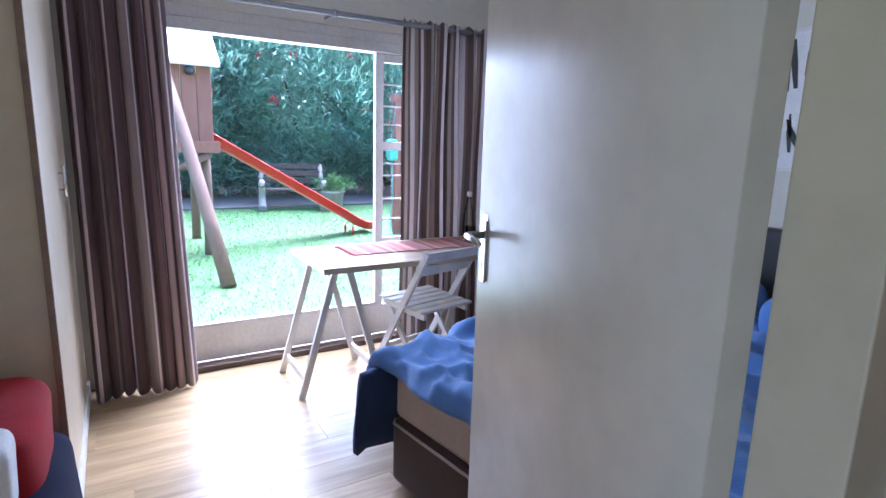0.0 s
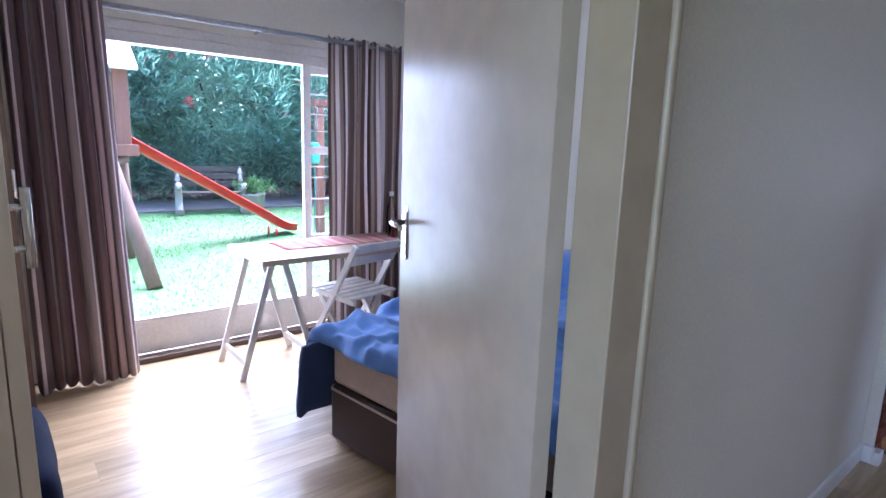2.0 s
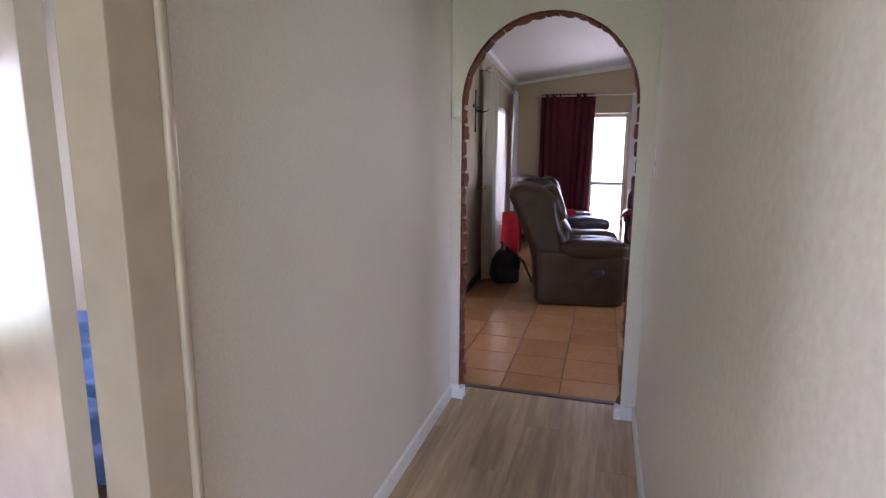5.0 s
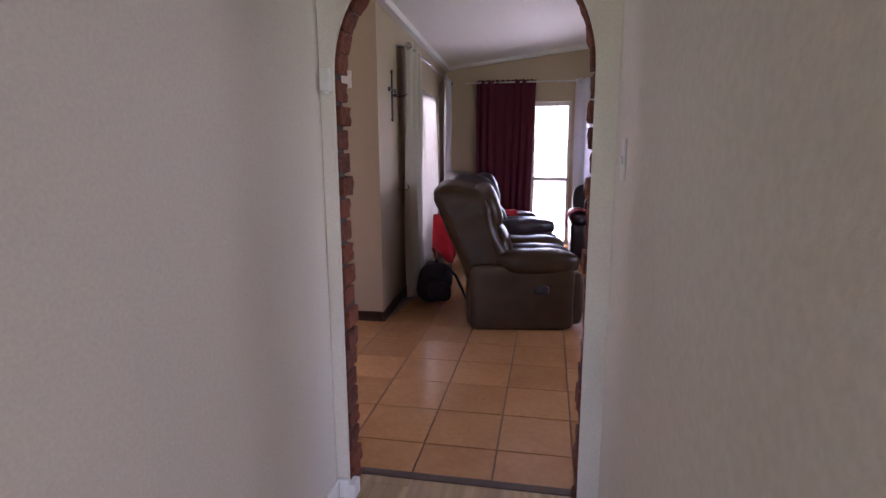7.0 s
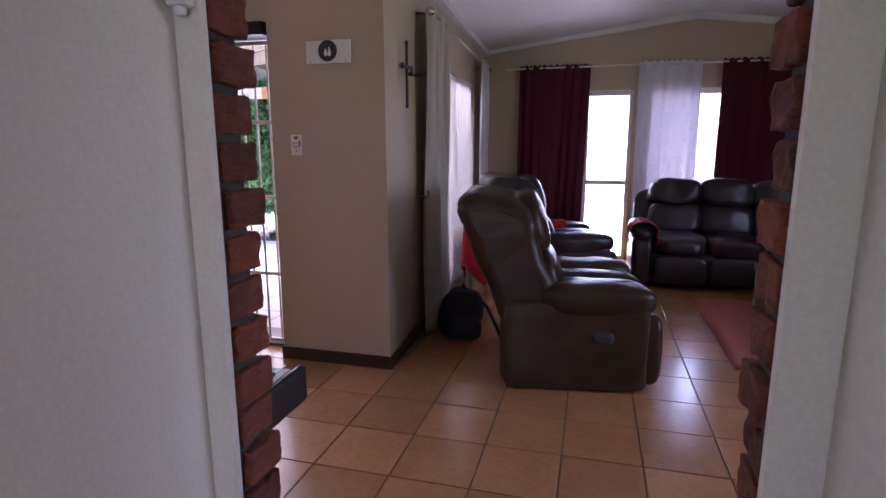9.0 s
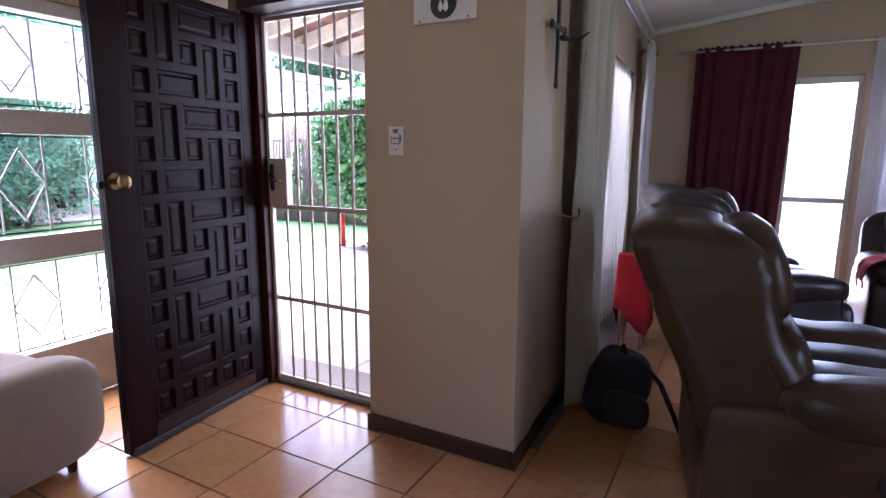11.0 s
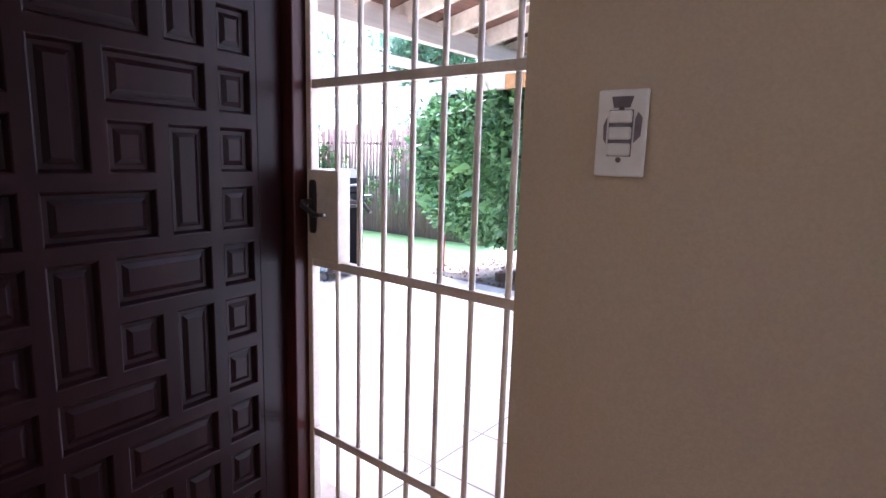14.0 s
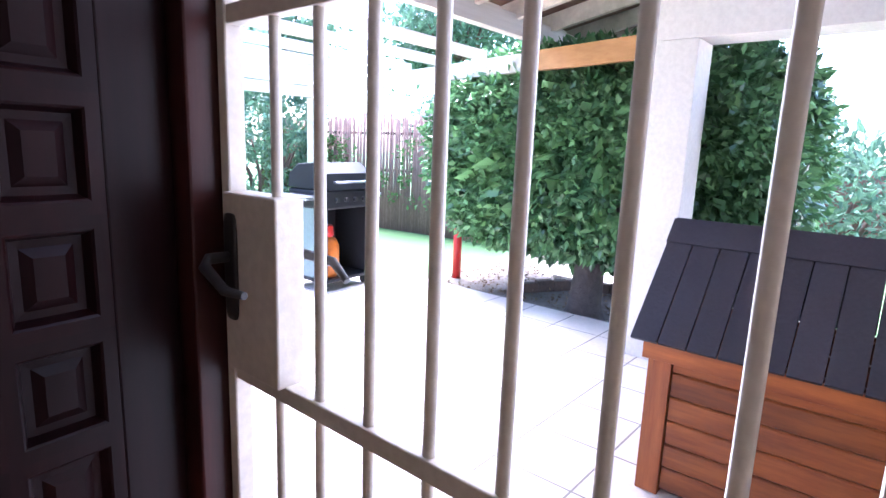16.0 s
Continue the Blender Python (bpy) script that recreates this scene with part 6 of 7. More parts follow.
struct("pillar", B(10.30, 10.60, 3.88, 4.18, -0.0275, 2.13, bev=0.006), "pillar_paint", "off-white plastered veranda pillar", "pillar")
bm = bmesh.new()
box(bm, 10.30, 10.60, 2.10, 4.18, 2.131, 2.50)
struct("veranda_beam", bm, "pillar_paint", "off-white plastered beam of the veranda", "beam")
roof = tagged(new("veranda_roof"), "veranda roof with white rafters and brown boards", "roof", kind="structure")
EZ, WZ, EY = 2.50, 3.15, 5.55
bm = bmesh.new()
bar(bm, (6.6, 5.5, 2.43), (12.6, 5.5, 2.43), 0.09, 0.16)
part("wall_plate", bm, "painted_timber", roof)
for k in range(10):
    x = 7.15 + k * 0.58
    bm = bmesh.new()
    bar(bm, (x, EY + 0.05, EZ + 0.02), (x, 2.15, WZ + 0.06), 0.055, 0.15)
    part("rafter", bm, "painted_timber", roof)
for k in range(20):
    f0, f1 = k / 20, (k + 0.97) / 20
    bm = bmesh.new()
    ya, yb = EY + 0.1 + (2.12 - EY - 0.1) * f0, EY + 0.1 + (2.12 - EY - 0.1) * f1
    za, zb = EZ + 0.10 + (WZ - EZ) * f0, EZ + 0.10 + (WZ - EZ) * f1
    bm.faces.new([bm.verts.new(q) for q in ((7.03, ya, za), (12.6, ya, za), (12.6, yb, zb), (7.03, yb, zb))])
    ob = part("ceiling_board", bm, "ceiling_board", roof)
    solid(ob, 0.02, 1)
bm = bmesh.new()
bar(bm, (6.6, EY + 0.1, EZ + 0.03), (12.6, EY + 0.1, EZ + 0.03), 0.02, 0.18)
part("fascia", bm, "painted_timber", roof)

# pergola
pg = thing("pergola", "timber pergola with a brown beam and white battens", "pergola")
bm = bmesh.new()
bar(bm, (10.40, 4.05, 2.13), (10.66, 5.23, 2.13), 0.07, 0.16)
part("beam", bm, "pine_beam", pg, "orange-brown pine beam")
bm = bmesh.new()
bar(bm, (10.661, 5.235, 2.13), (11.65, 9.75, 2.13), 0.068, 0.15)
part("beam", bm, "painted_timber", pg)
part("post", B(11.5, 11.66, 9.42, 9.58, -0.1195, 2.024, bev=0.006), "painted_timber", pg)
part("post", B(7.62, 7.78, 9.42, 9.58, -0.1195, 2.02, bev=0.006), "painted_timber", pg)
bm = bmesh.new()
bar(bm, (6.7, 9.5, 2.10), (11.55, 9.5, 2.10), 0.06, 0.15)
part("beam", bm, "painted_timber", pg)
for k in range(7):
    bm = bmesh.new()
    y = 5.95 + k * 0.62
    bar(bm, (6.7, y, 2.26), (10.93 + 0.135 * k, y + 0.05, 2.26), 0.05, 0.09)
    part("batten", bm, "painted_timber", pg)

# gas barbecue
bbq = thing("gas_barbecue", "black gas barbecue on a wheeled cabinet", "barbecue", at=(10.02, 7.16, -0.0275), turn=5)
# only this side is grey-green, the other is black
part("cabinet_side", B(-0.30, -0.275, -0.25, 0.25, 0.12, 0.80, bev=0.003), "grill_side", bbq, "grey-green side panel")
part("cabinet_side", B(0.275, 0.30, -0.25, 0.25, 0.12, 0.80, bev=0.003), "grill_black", bbq)
part("cabinet_back", B(-0.275, 0.275, 0.22, 0.25, 0.12, 0.80), "grill_black", bbq)
part("cabinet_floor", B(-0.32, 0.32, -0.26, 0.26, 0.09, 0.12, bev=0.004), "grill_black", bbq)
part("firebox", B(-0.31, 0.31, -0.27, 0.27, 0.80, 0.98, bev=0.02), "grill_black", bbq)
bm = bmesh.new()
prism(bm, [(-0.27, 0.985), (0.27, 0.985), (0.25, 1.12), (0.12, 1.22), (-0.10, 1.24), (-0.24, 1.14)], -0.315, 0.315, bev=0.012)
bmesh.ops.transform(bm, matrix=pose(0, 0, 0, 0, 0, 90), verts=bm.verts)
lid = part("hood", bm, "grill_black", bbq)
bm = bmesh.new()
tube(bm, [(-0.2, -0.26, 1.06), (-0.2, -0.31, 1.06), (0.2, -0.31, 1.06), (0.2, -0.26, 1.06)], 0.012, 8)
part("hood_handle", bm, "grill_steel", lid, "steel bar handle")
for s in (-1, 1):
    part("side_shelf", B(s * 0.415 - 0.10, s * 0.415 + 0.10, -0.22, 0.22, 0.90, 0.93, bev=0.006), "grill_steel", bbq, "grey side shelf")
for k in range(4):
    bm = bmesh.new()
    rod(bm, (-0.18 + 0.12 * k, -0.27, 0.89), (-0.18 + 0.12 * k, -0.30, 0.89), 0.022)
    part("knob", bm, "plastic_black", bbq)
for x in (-0.27, 0.27):
    for y in (-0.2, 0.2):
        bm = bmesh.new()
        rod(bm, (x - 0.015, y, 0.045), (x + 0.015, y, 0.045), 0.0445, seg=14)
        part("castor", bm, "plastic_black", bbq)
gas = thing("gas_cylinder", "orange gas cylinder standing in the barbecue cabinet", "gas cylinder", at=(9.895, 7.075, 0.093))
bm = bmesh.new()
lathe(bm, (0, 0, 0), [(0.11, 0), (0.115, 0.02), (0.13, 0.05), (0.13, 0.30), (0.10, 0.37), (0.05, 0.40)], 24)
part("body", bm, "gas_orange", gas)
bm = bmesh.new()
lathe(bm, (0, 0, 0.39), [(0.06, 0), (0.075, 0.02), (0.07, 0.10), (0.06, 0.12)], 16)
part("collar", bm, "slide_red", gas, "red valve collar")

# clipped tree
ft = thing("clipped_tree", "dense clipped ficus tree with glossy green leaves", "tree")
bm = bmesh.new()
rnd = random.Random(5)
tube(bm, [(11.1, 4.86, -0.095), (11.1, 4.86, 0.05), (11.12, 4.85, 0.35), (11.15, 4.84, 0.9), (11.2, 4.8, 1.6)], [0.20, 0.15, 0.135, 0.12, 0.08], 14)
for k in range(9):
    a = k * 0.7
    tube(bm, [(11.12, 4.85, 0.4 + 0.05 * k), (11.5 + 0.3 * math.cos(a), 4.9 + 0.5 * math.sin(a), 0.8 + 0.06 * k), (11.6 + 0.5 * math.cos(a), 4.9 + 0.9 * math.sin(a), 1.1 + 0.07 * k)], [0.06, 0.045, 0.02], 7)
part("trunk", bm, "dark_bark", ft, "thick dark grey-brown trunk")
rng = np.random.default_rng(6)
TC, TH = np.array((11.65, 5.045, 1.36)), np.array((1.0, 1.68, 0.94))
d = rng.normal(size=(9500, 3))
d /= (np.abs(d) ** 4.0).sum(1)[:, None] ** 0.25
pts = TC + d * TH * rng.uniform(0.90, 1.02, (9500, 1)) * (1 + 0.05 * np.sin(d[:, :1] * 7 + d[:, 2:] * 5))
leaf_cloud("crown", pts[pts[:, 2] > 0.35], 5, 0.085, 0.06, "ficus_leaf", ft, seed=7, narrow=0.58, up=-0.35, outward=TC, facing=True)
d = rng.normal(size=(2600, 3))
d /= (np.abs(d) ** 4.0).sum(1)[:, None] ** 0.25
leaf_cloud("inner_crown", TC + d * TH * 0.86, 3, 0.22, 0.1, "ficus_leaf", ft, seed=8, narrow=0.7)
bm = bmesh.new()
tube(bm, [(11.42, 6.62, -0.09), (11.42, 6.62, 0.52)], 0.05, 10)
whole("marker_post", bm, "slide_red", "short red-painted timber post on the lawn", "post")

# reed fence
fence = thing("reed_fence", "tall fence of upright brown reeds tied with rails", "fence", at=(0, 0, 0))
F0, F1 = Vector((13.3, 13.4, 0)), Vector((13.75, 7.4, 0))
ft_dir = (F1 - F0).normalized()
bm = bmesh.new()
rnd = random.Random(15)
nrd = 280
for k in range(nrd):
    p = F0 + ft_dir * (k + rnd.uniform(-0.2, 0.2)) * ((F1 - F0).length / nrd)
    top = rnd.uniform(1.82, 1.98)
    bm = bmesh.new()
    r = rnd.uniform(0.013, 0.019)
    rod(bm, (p.x, p.y, -0.119), (p.x + rnd.uniform(-0.03, 0.03), p.y + rnd.uniform(-0.02, 0.02), top), r, r * 0.7, 5)
    part("reed", bm, "reed", fence)
for z in (0.25, 0.95, 1.6):
    bm = bmesh.new()
    bar(bm, (F0.x + 0.02, F0.y + 0.03, z), (F1.x + 0.02, F1.y + 0.03, z), 0.04, 0.05)
    part("rail", bm, "bench_slat", fence)

cp = thing("fence_creeper", "leafy green creeper climbing over the reed fence", "climbing plant")
rng = np.random.default_rng(21)
s_ = np.concatenate([rng.uniform(0.0, 2.6, 170), rng.uniform(2.6, 6.0, 34)])
z_ = np.concatenate([rng.uniform(0.0, 1.95, 170) * (1 - 0.25 * (s_[:170] / 2.6)), rng.choice([0.35, 0.85, 1.3], 34) + rng.normal(size=34) * 0.08])
cs = [(F0.x + ft_dir.x * a - 0.07, F0.y + ft_dir.y * a, max(0.0, b)) for a, b in zip(s_, z_)]
leaf_cloud("foliage", cs, 16, 0.085, 0.12, "grass_blade", cp, 22, 0.6, up=-0.1)
bm = bmesh.new()
for k in range(3):
    q = F0 + ft_dir * (0.5 + 0.8 * k)
    tube(bm, [(q.x - 0.05, q.y, -0.119), (q.x - 0.05, q.y - 0.1, 0.7), (q.x - 0.05, q.y + 0.05, 1.6)], [0.015, 0.011, 0.006], 6)
part("vine", bm, "bark", cp)
edging = thing("bed_edging", "dark upright bricks edging the soil bed behind the clipped tree", "edging")
for p, q, n in ((Vector((11.42, 5.74, 0)), Vector((12.06, 5.36, 0)), 4), (Vector((12.10, 5.24, 0)), Vector((12.17, 4.02, 0)), 6)):
    for k in range(n):
        c = p.lerp(q, (k + 0.5) / n)
        bm = B(-0.10, 0.098, -0.045, 0.045, -0.0895, 0.012 + 0.012 * ((k * 5) % 3), bev=0.008, seg=1)
        bmesh.ops.transform(bm, matrix=pose(c.x, c.y, 0, 0, 0, math.degrees(math.atan2(q.y - p.y, q.x - p.x)) + 2.5 * ((k * 7) % 3 - 1)), verts=bm.verts)
        part("brick", bm, "edging_brick", edging)
struct("garden_paving", B(12.30, 14.4, 3.3, 5.85, -0.0895, -0.045, bev=0.006), "patio_tile", "pale paving behind the clipped tree", "paving")
rng = np.random.default_rng(31)
lit = np.stack([rng.uniform(10.96, 12.6, 1500), rng.uniform(3.4, 6.8, 1500), np.full(1500, -0.083)], 1)
ob = leaf_cloud("leaf_litter", lit, 1, 0.05, 0.012, "dry_leaf", None, 32, 0.5, up=0.0)
tagged(ob, "dry fallen leaves scattered on the dark soil", "leaf litter", kind="stuff")

# planting and distance
def shrub(name, label, centre, half, clumps, per, size, mat_name, seed, group="", narrow=0.35):
    """A loose evergreen mass with an uneven outline, and stems under it."""
    s = thing(name, label, "shrub", group)
    rng = np.random.default_rng(seed)
    c, hf = np.array(centre, float), np.array(half, float)
    d = rng.normal(size=(clumps, 3))
    d /= np.linalg.norm(d, axis=1)[:, None]
    rr = rng.uniform(0.55, 1.0, (clumps, 1)) ** 0.5
    bump_ = 1 + 0.22 * np.sin(d[:, :1] * 5 + seed) * np.cos(d[:, 2:] * 6 + seed)
    pts = c + d * hf * rr * bump_
    pts = pts[pts[:, 2] > -0.05]
    leaf_cloud("foliage", pts, per, size, size * 1.1, mat_name, s, seed, narrow, up=0.35, outward=c)
    for k in range(6):
        bm = bmesh.new()
        a = rng.uniform(0, 6.28)
        tube(bm, [(c[0] + 0.2 * math.cos(a), c[1] + 0.2 * math.sin(a), -0.119), (c[0] + hf[0] * 0.3 * math.cos(a), c[1] + hf[1] * 0.3 * math.sin(a), c[2] * 0.6), (c[0] + hf[0] * 0.6 * math.cos(a), c[1] + hf[1] * 0.6 * math.sin(a), c[2] * 1.1)], [0.05, 0.035, 0.015], 6)
        part("stem", bm, "bark", s)
    return s


for k, (x, y, hx, hy, hz, n) in enumerate(((-0.5, 15.6, 2.6, 1.8, 2.4, 700), (3.2, 15.8, 2.4, 1.9, 2.5, 1000), (6.0, 15.4, 2.3, 1.8, 2.4, 1000), (8.8, 15.5, 2.4, 1.9, 2.3, 900), (5.0, 17.6, 3.4, 1.6, 3.4, 700), (9.5, 17.8, 3.4, 1.6, 3.3, 600), (0.5, 17.9, 3.2, 1.6, 3.3, 600), (12.5, 16.4, 2.6, 1.9, 2.6, 600))):
    bush = shrub("oleander_bush", "tall dense oleander bush with long narrow leaves", (x, y, hz * 0.98 + 0.15), (hx, hy, hz), n, 16, 0.26, "oleander_leaf", 40 + k, "oleander hedge", 0.2)
    rng = np.random.default_rng(140 + k)
    heads = np.stack([x + hx * rng.uniform(-0.7, 0.7, 7), y - hy * rng.uniform(0.85, 1.0, 7), hz * rng.uniform(0.7, 1.5, 7)], 1)
    leaf_cloud("blossom", heads, 10, 0.075, 0.06, "flower_red", bush, 150 + k, 0.7)
for k, (x, y, hx, hy, hz, n) in enumerate(((12.3, 11.9, 1.1, 0.6, 1.5, 260), (9.9, 13.3, 1.4, 0.8, 1.6, 260), (15.6, 9.8, 1.4, 0.8, 1.6, 220), (17.0, 6.2, 1.2, 1.6, 0.9, 260), (17.2, 3.6, 1.2, 1.5, 0.95, 260))):
    shrub("garden_shrub", "leafy green shrub by the garden boundary", (x, y, hz * 0.85), (hx, hy, hz), n, 14, 0.16, "far_leaf", 60 + k, "boundary shrubs", 0.45)


palm = thing("palm", "small feathery palm growing by the boundary wall", "palm", at=(15.4, 4.55, -0.119))
bm = bmesh.new()
tube(bm, [(0, 0, 0), (0, 0, 0.12), (0.01, 0, 0.25)], [0.10, 0.12, 0.08], 10)
part("trunk", bm, "bark", palm)
for k in range(13):
    a, rise = k * 2.4, 0.75 + 0.35 * math.sin(k * 1.7)
    spine = [Vector((math.cos(a) * 0.9 * u, math.sin(a) * 0.9 * u, 0.2 + rise * u - 0.75 * u * u)) for u in [q / 8 for q in range(9)]]
    bm = bmesh.new()
    tube(bm, spine, [0.012 - 0.0012 * q for q in range(9)], 5)
    side = Vector((-math.sin(a), math.cos(a), 0))
    for q in range(4, 32):
        u = q / 32
        p = spine[int(u * 8)].lerp(spine[min(8, int(u * 8) + 1)], u * 8 - int(u * 8))
        for sg_ in (-1, 1):
            tip = p + side * sg_ * 0.24 * math.sin(math.pi * (0.15 + 0.8 * u)) + Vector((math.cos(a), math.sin(a), -0.3)) * 0.12
            bm.faces.new([bm.verts.new(v) for v in (p, p.lerp(tip, 0.5) + Vector((0, 0, 0.012)), tip, p.lerp(tip, 0.5) - Vector((0.01, 0.01, 0)))])
    part("frond", bm, "far_leaf", palm)


def tree(name, label, x, y, height, crown, seed):
    t = thing(name, label, "tree", "distant trees")
    rng = random.Random(seed)
    bm = bmesh.new()
    tube(bm, [(x, y, -0.119), (x + 0.1, y, height * 0.3), (x + 0.15, y + 0.1, height * 0.6), (x + 0.1, y, height * 0.85)], [0.28, 0.22, 0.15, 0.06], 10)
    cs = []
    for k in range(16):
        a, e = rng.uniform(0, 6.28), rng.uniform(0.45, 1.0)
        q = (x + crown * 0.75 * math.cos(a) * rng.uniform(0.4, 1), y + crown * 0.75 * math.sin(a) * rng.uniform(0.4, 1), height * (0.42 + 0.5 * e))
        tube(bm, [(x + 0.1, y, height * (0.25 + 0.5 * e)), ((x + q[0]) / 2, (y + q[1]) / 2, (height * 0.35 + q[2]) / 2 + 0.4), q], [0.09, 0.06, 0.02], 6)
        for _ in range(26):
            cs.append((q[0] + rng.gauss(0, crown * 0.2), q[1] + rng.gauss(0, crown * 0.2), q[2] + rng.gauss(0, crown * 0.16)))
    part("trunk", bm, "bark", t)
    leaf_cloud("crown", cs, 14, 0.28, 0.35, "far_leaf", t, seed, 0.4)


for k, (x, y, hgt, cr_) in enumerate(((16.5, 18.5, 6.0, 2.4), (21, 14.5, 6.5, 2.8), (12.5, 22, 7.0, 3.0))):
    tree("tree", "broad green tree beyond the garden fence", x, y, hgt, cr_, 80 + k)
# pale paving and wall added to stand in for the glare beyond the gable windows
struct("terrace", B(10.96, 18.59, -6, 1.6, -0.1195, -0.06), "patio_tile", "pale paving added to brighten the view out of the gable windows", "terrace")
struct("terrace_wall", B(18.6, 18.8, -6, 1.6, -0.1195, 1.25), "pillar_paint", "off-white wall added behind the pale paving to keep the view bright", "wall")
struct("garden_wall", B(18.6, 18.8, 1.61, 8.0, -0.1195, 1.3), "garden_wall", "weathered red-brown boundary wall", "wall")
struct("boundary_wall", B(-6, 14.5, 18.9, 19.1, -0.1195, 2.2), "garden_wall", "weathered boundary wall behind the bushes", "wall")

# ---------- play garden ----------
ph = thing("playhouse", "raised wooden playhouse with a pale roof on posts", "playhouse")
PX0, PX1, PY0, PY1, PZ0, PZ1 = 1.16, 2.69, 8.6, 10.1, 1.30, 2.24
for k in range(9):
    x = PX0 + k * 0.17
    part("wall_plank", B(x, x + 0.163, PY0, PY0 + 0.025, PZ0, PZ1, bev=0.004, seg=1), "playhouse_plank", ph)
for k in range(9):
    y = PY0 + 0.026 + k * 0.163
    part("wall_plank", B(PX1 - 0.025, PX1, y, y + 0.157, PZ0, PZ1, bev=0.004, seg=1), "playhouse_plank", ph)
part("floor_beam", B(PX0 - 0.05, PX1 + 0.06, PY0 - 0.06, PY0 - 0.001, PZ0 - 0.12, PZ0 + 0.02, bev=0.005), "playhouse_plank", ph)
part("deck", B(PX0, PX1, PY0, PY1, PZ0 - 0.06, PZ0 - 0.001), "playhouse_plank", ph)
bm = bmesh.new()
prism(bm, [(PY0 - 0.18, PZ1 - 0.05), (PY0 + 0.75, PZ1 + 0.62), (PY1 + 0.18, PZ1 - 0.05), (PY1 + 0.18, PZ1 - 0.01), (PY0 + 0.75, PZ1 + 0.67), (PY0 - 0.18, PZ1 - 0.01)], -PX1 - 0.08, -PX0 + 0.1)
bmesh.ops.transform(bm, matrix=pose(0, 0, 0, 0, 0, 90), verts=bm.verts)
part("roof", bm, "roof_sheet", ph, "pale sheet roof")
for x in (PX0 + 0.1, PX1 - 0.1):
    for y in (PY0 + 0.1, PY1 - 0.1):
        bm = bmesh.new()
        tube(bm, [(x, y, -0.119), (x + 0.01, y, 0.7), (x, y, PZ0 - 0.06)], [0.065, 0.06, 0.055], 10)
        part("post", bm, "pole_wood", ph)
bm = bmesh.new()
tube(bm, [(2.63, 8.62, 1.16), (2.38, 8.58, 1.05), (2.18, 8.56, 0.95)], 0.05, 8)
part("brace", bm, "pole_wood", ph)
lampo = thing("flood_light", "small round black flood light under the playhouse eave", "lamp")
bm = bmesh.new()
cushion(bm, 2.38, 2.50, 8.42, 8.56, 2.08, 2.19, 2.2, 8)
part("housing", bm, "black_iron", lampo)
bm = bmesh.new()
rod(bm, (2.44, 8.50, 2.14), (2.44, 8.599, 2.18), 0.012)
part("arm", bm, "black_iron", lampo)
pole = thing("leaning_pole", "round weathered timber pole leaning on the playhouse", "pole")
bm = bmesh.new()
tube(bm, [(2.515, 6.93, -0.119), (2.40, 7.36, 0.62), (2.26, 7.95, 1.5), (2.17, 8.45, 2.1)], [0.075, 0.07, 0.065, 0.06], 12)
part("log", bm, "pole_wood", pole)

sl = thing("slide", "bright red plastic playground slide", "slide")
S0, S1 = Vector((2.72, 9.2, 1.30)), Vector((5.25, 9.75, 0.02))
bm = bmesh.new()
rows = []
for k in range(21):
    v = k / 20
    zz = 1.30 - 1.44 * v + (0.20 * max(0, v - 0.8) * 4 if v > 0.8 else 0) * 0.9
    if v > 0.82:
        zz = 1.30 - 1.44 * 0.82 - 1.44 * 0.18 * math.sin((v - 0.82) / 0.18 * 1.57) * 0.75
    x, y = S0.x + (S1.x - S0.x) * v, S0.y + (S1.y - S0.y) * v
    row = []
    for u, lift in ((-0.24, 0.12), (-0.22, 0.13), (-0.20, 0.02), (-0.1, 0.0), (0.1, 0.0), (0.20, 0.02), (0.22, 0.13), (0.24, 0.12)):
        row.append(bm.verts.new((x, y + u, zz + lift)))
    rows.append(row)
for a, b in zip(rows, rows[1:]):
    for j in range(7):
        bm.faces.new((a[j], b[j], b[j + 1], a[j + 1])).smooth = True
solid(part("chute", bm, "slide_red", sl), 0.012)
for y in (9.48, 9.82):
    bm = bmesh.new()
    tube(bm, [(4.86, y, -0.119), (4.86, y, 0.0)], 0.02, 8)
    part("foot", bm, "slide_red", sl)

bn = thing("garden_bench", "weathered garden bench with scrolled concrete ends", "bench", at=(4.85, 12.9, -0.119), turn=-12)
for x in (-0.62, 0.62):
    bm = bmesh.new()
    tube(bm, [(x, -0.34, 0.04), (x, -0.22, 0.10), (x, -0.16, 0.30), (x, -0.26, 0.52), (x, -0.36, 0.60), (x, -0.40, 0.52)], [0.09, 0.08, 0.065, 0.06, 0.065, 0.04], 10)
    tube(bm, [(x, 0.24, 0.02), (x, 0.18, 0.30), (x, 0.26, 0.62), (x, 0.36, 0.95)], [0.08, 0.065, 0.055, 0.05], 10)
    tube(bm, [(x, -0.18, 0.36), (x, 0.20, 0.36)], 0.05, 8)
    part("end_frame", bm, "concrete_cast", bn, "scrolled concrete end")
for k in range(4):
    part("seat_slat", B(-0.7, 0.7, -0.16 + 0.1 * k, -0.075 + 0.1 * k, 0.41, 0.445, bev=0.004), "bench_slat", bn)
for k in range(3):
    part("back_slat", B(-0.7, 0.7, 0.22 + 0.045 * k, 0.25 + 0.045 * k, 0.55 + 0.15 * k, 0.66 + 0.15 * k, bev=0.004), "bench_slat", bn)
pt = thing("potted_plant", "leafy plant in a square pale pot beside the bench", "plant", at=(5.62, 12.5, -0.119))
bm = bmesh.new()
lathe(bm, (0, 0, 0), [(0.17, 0), (0.20, 0.02), (0.23, 0.36), (0.25, 0.38), (0.25, 0.42), (0.20, 0.42), (0.19, 0.34)], 4)
part("pot", bm, "concrete_cast", pt)
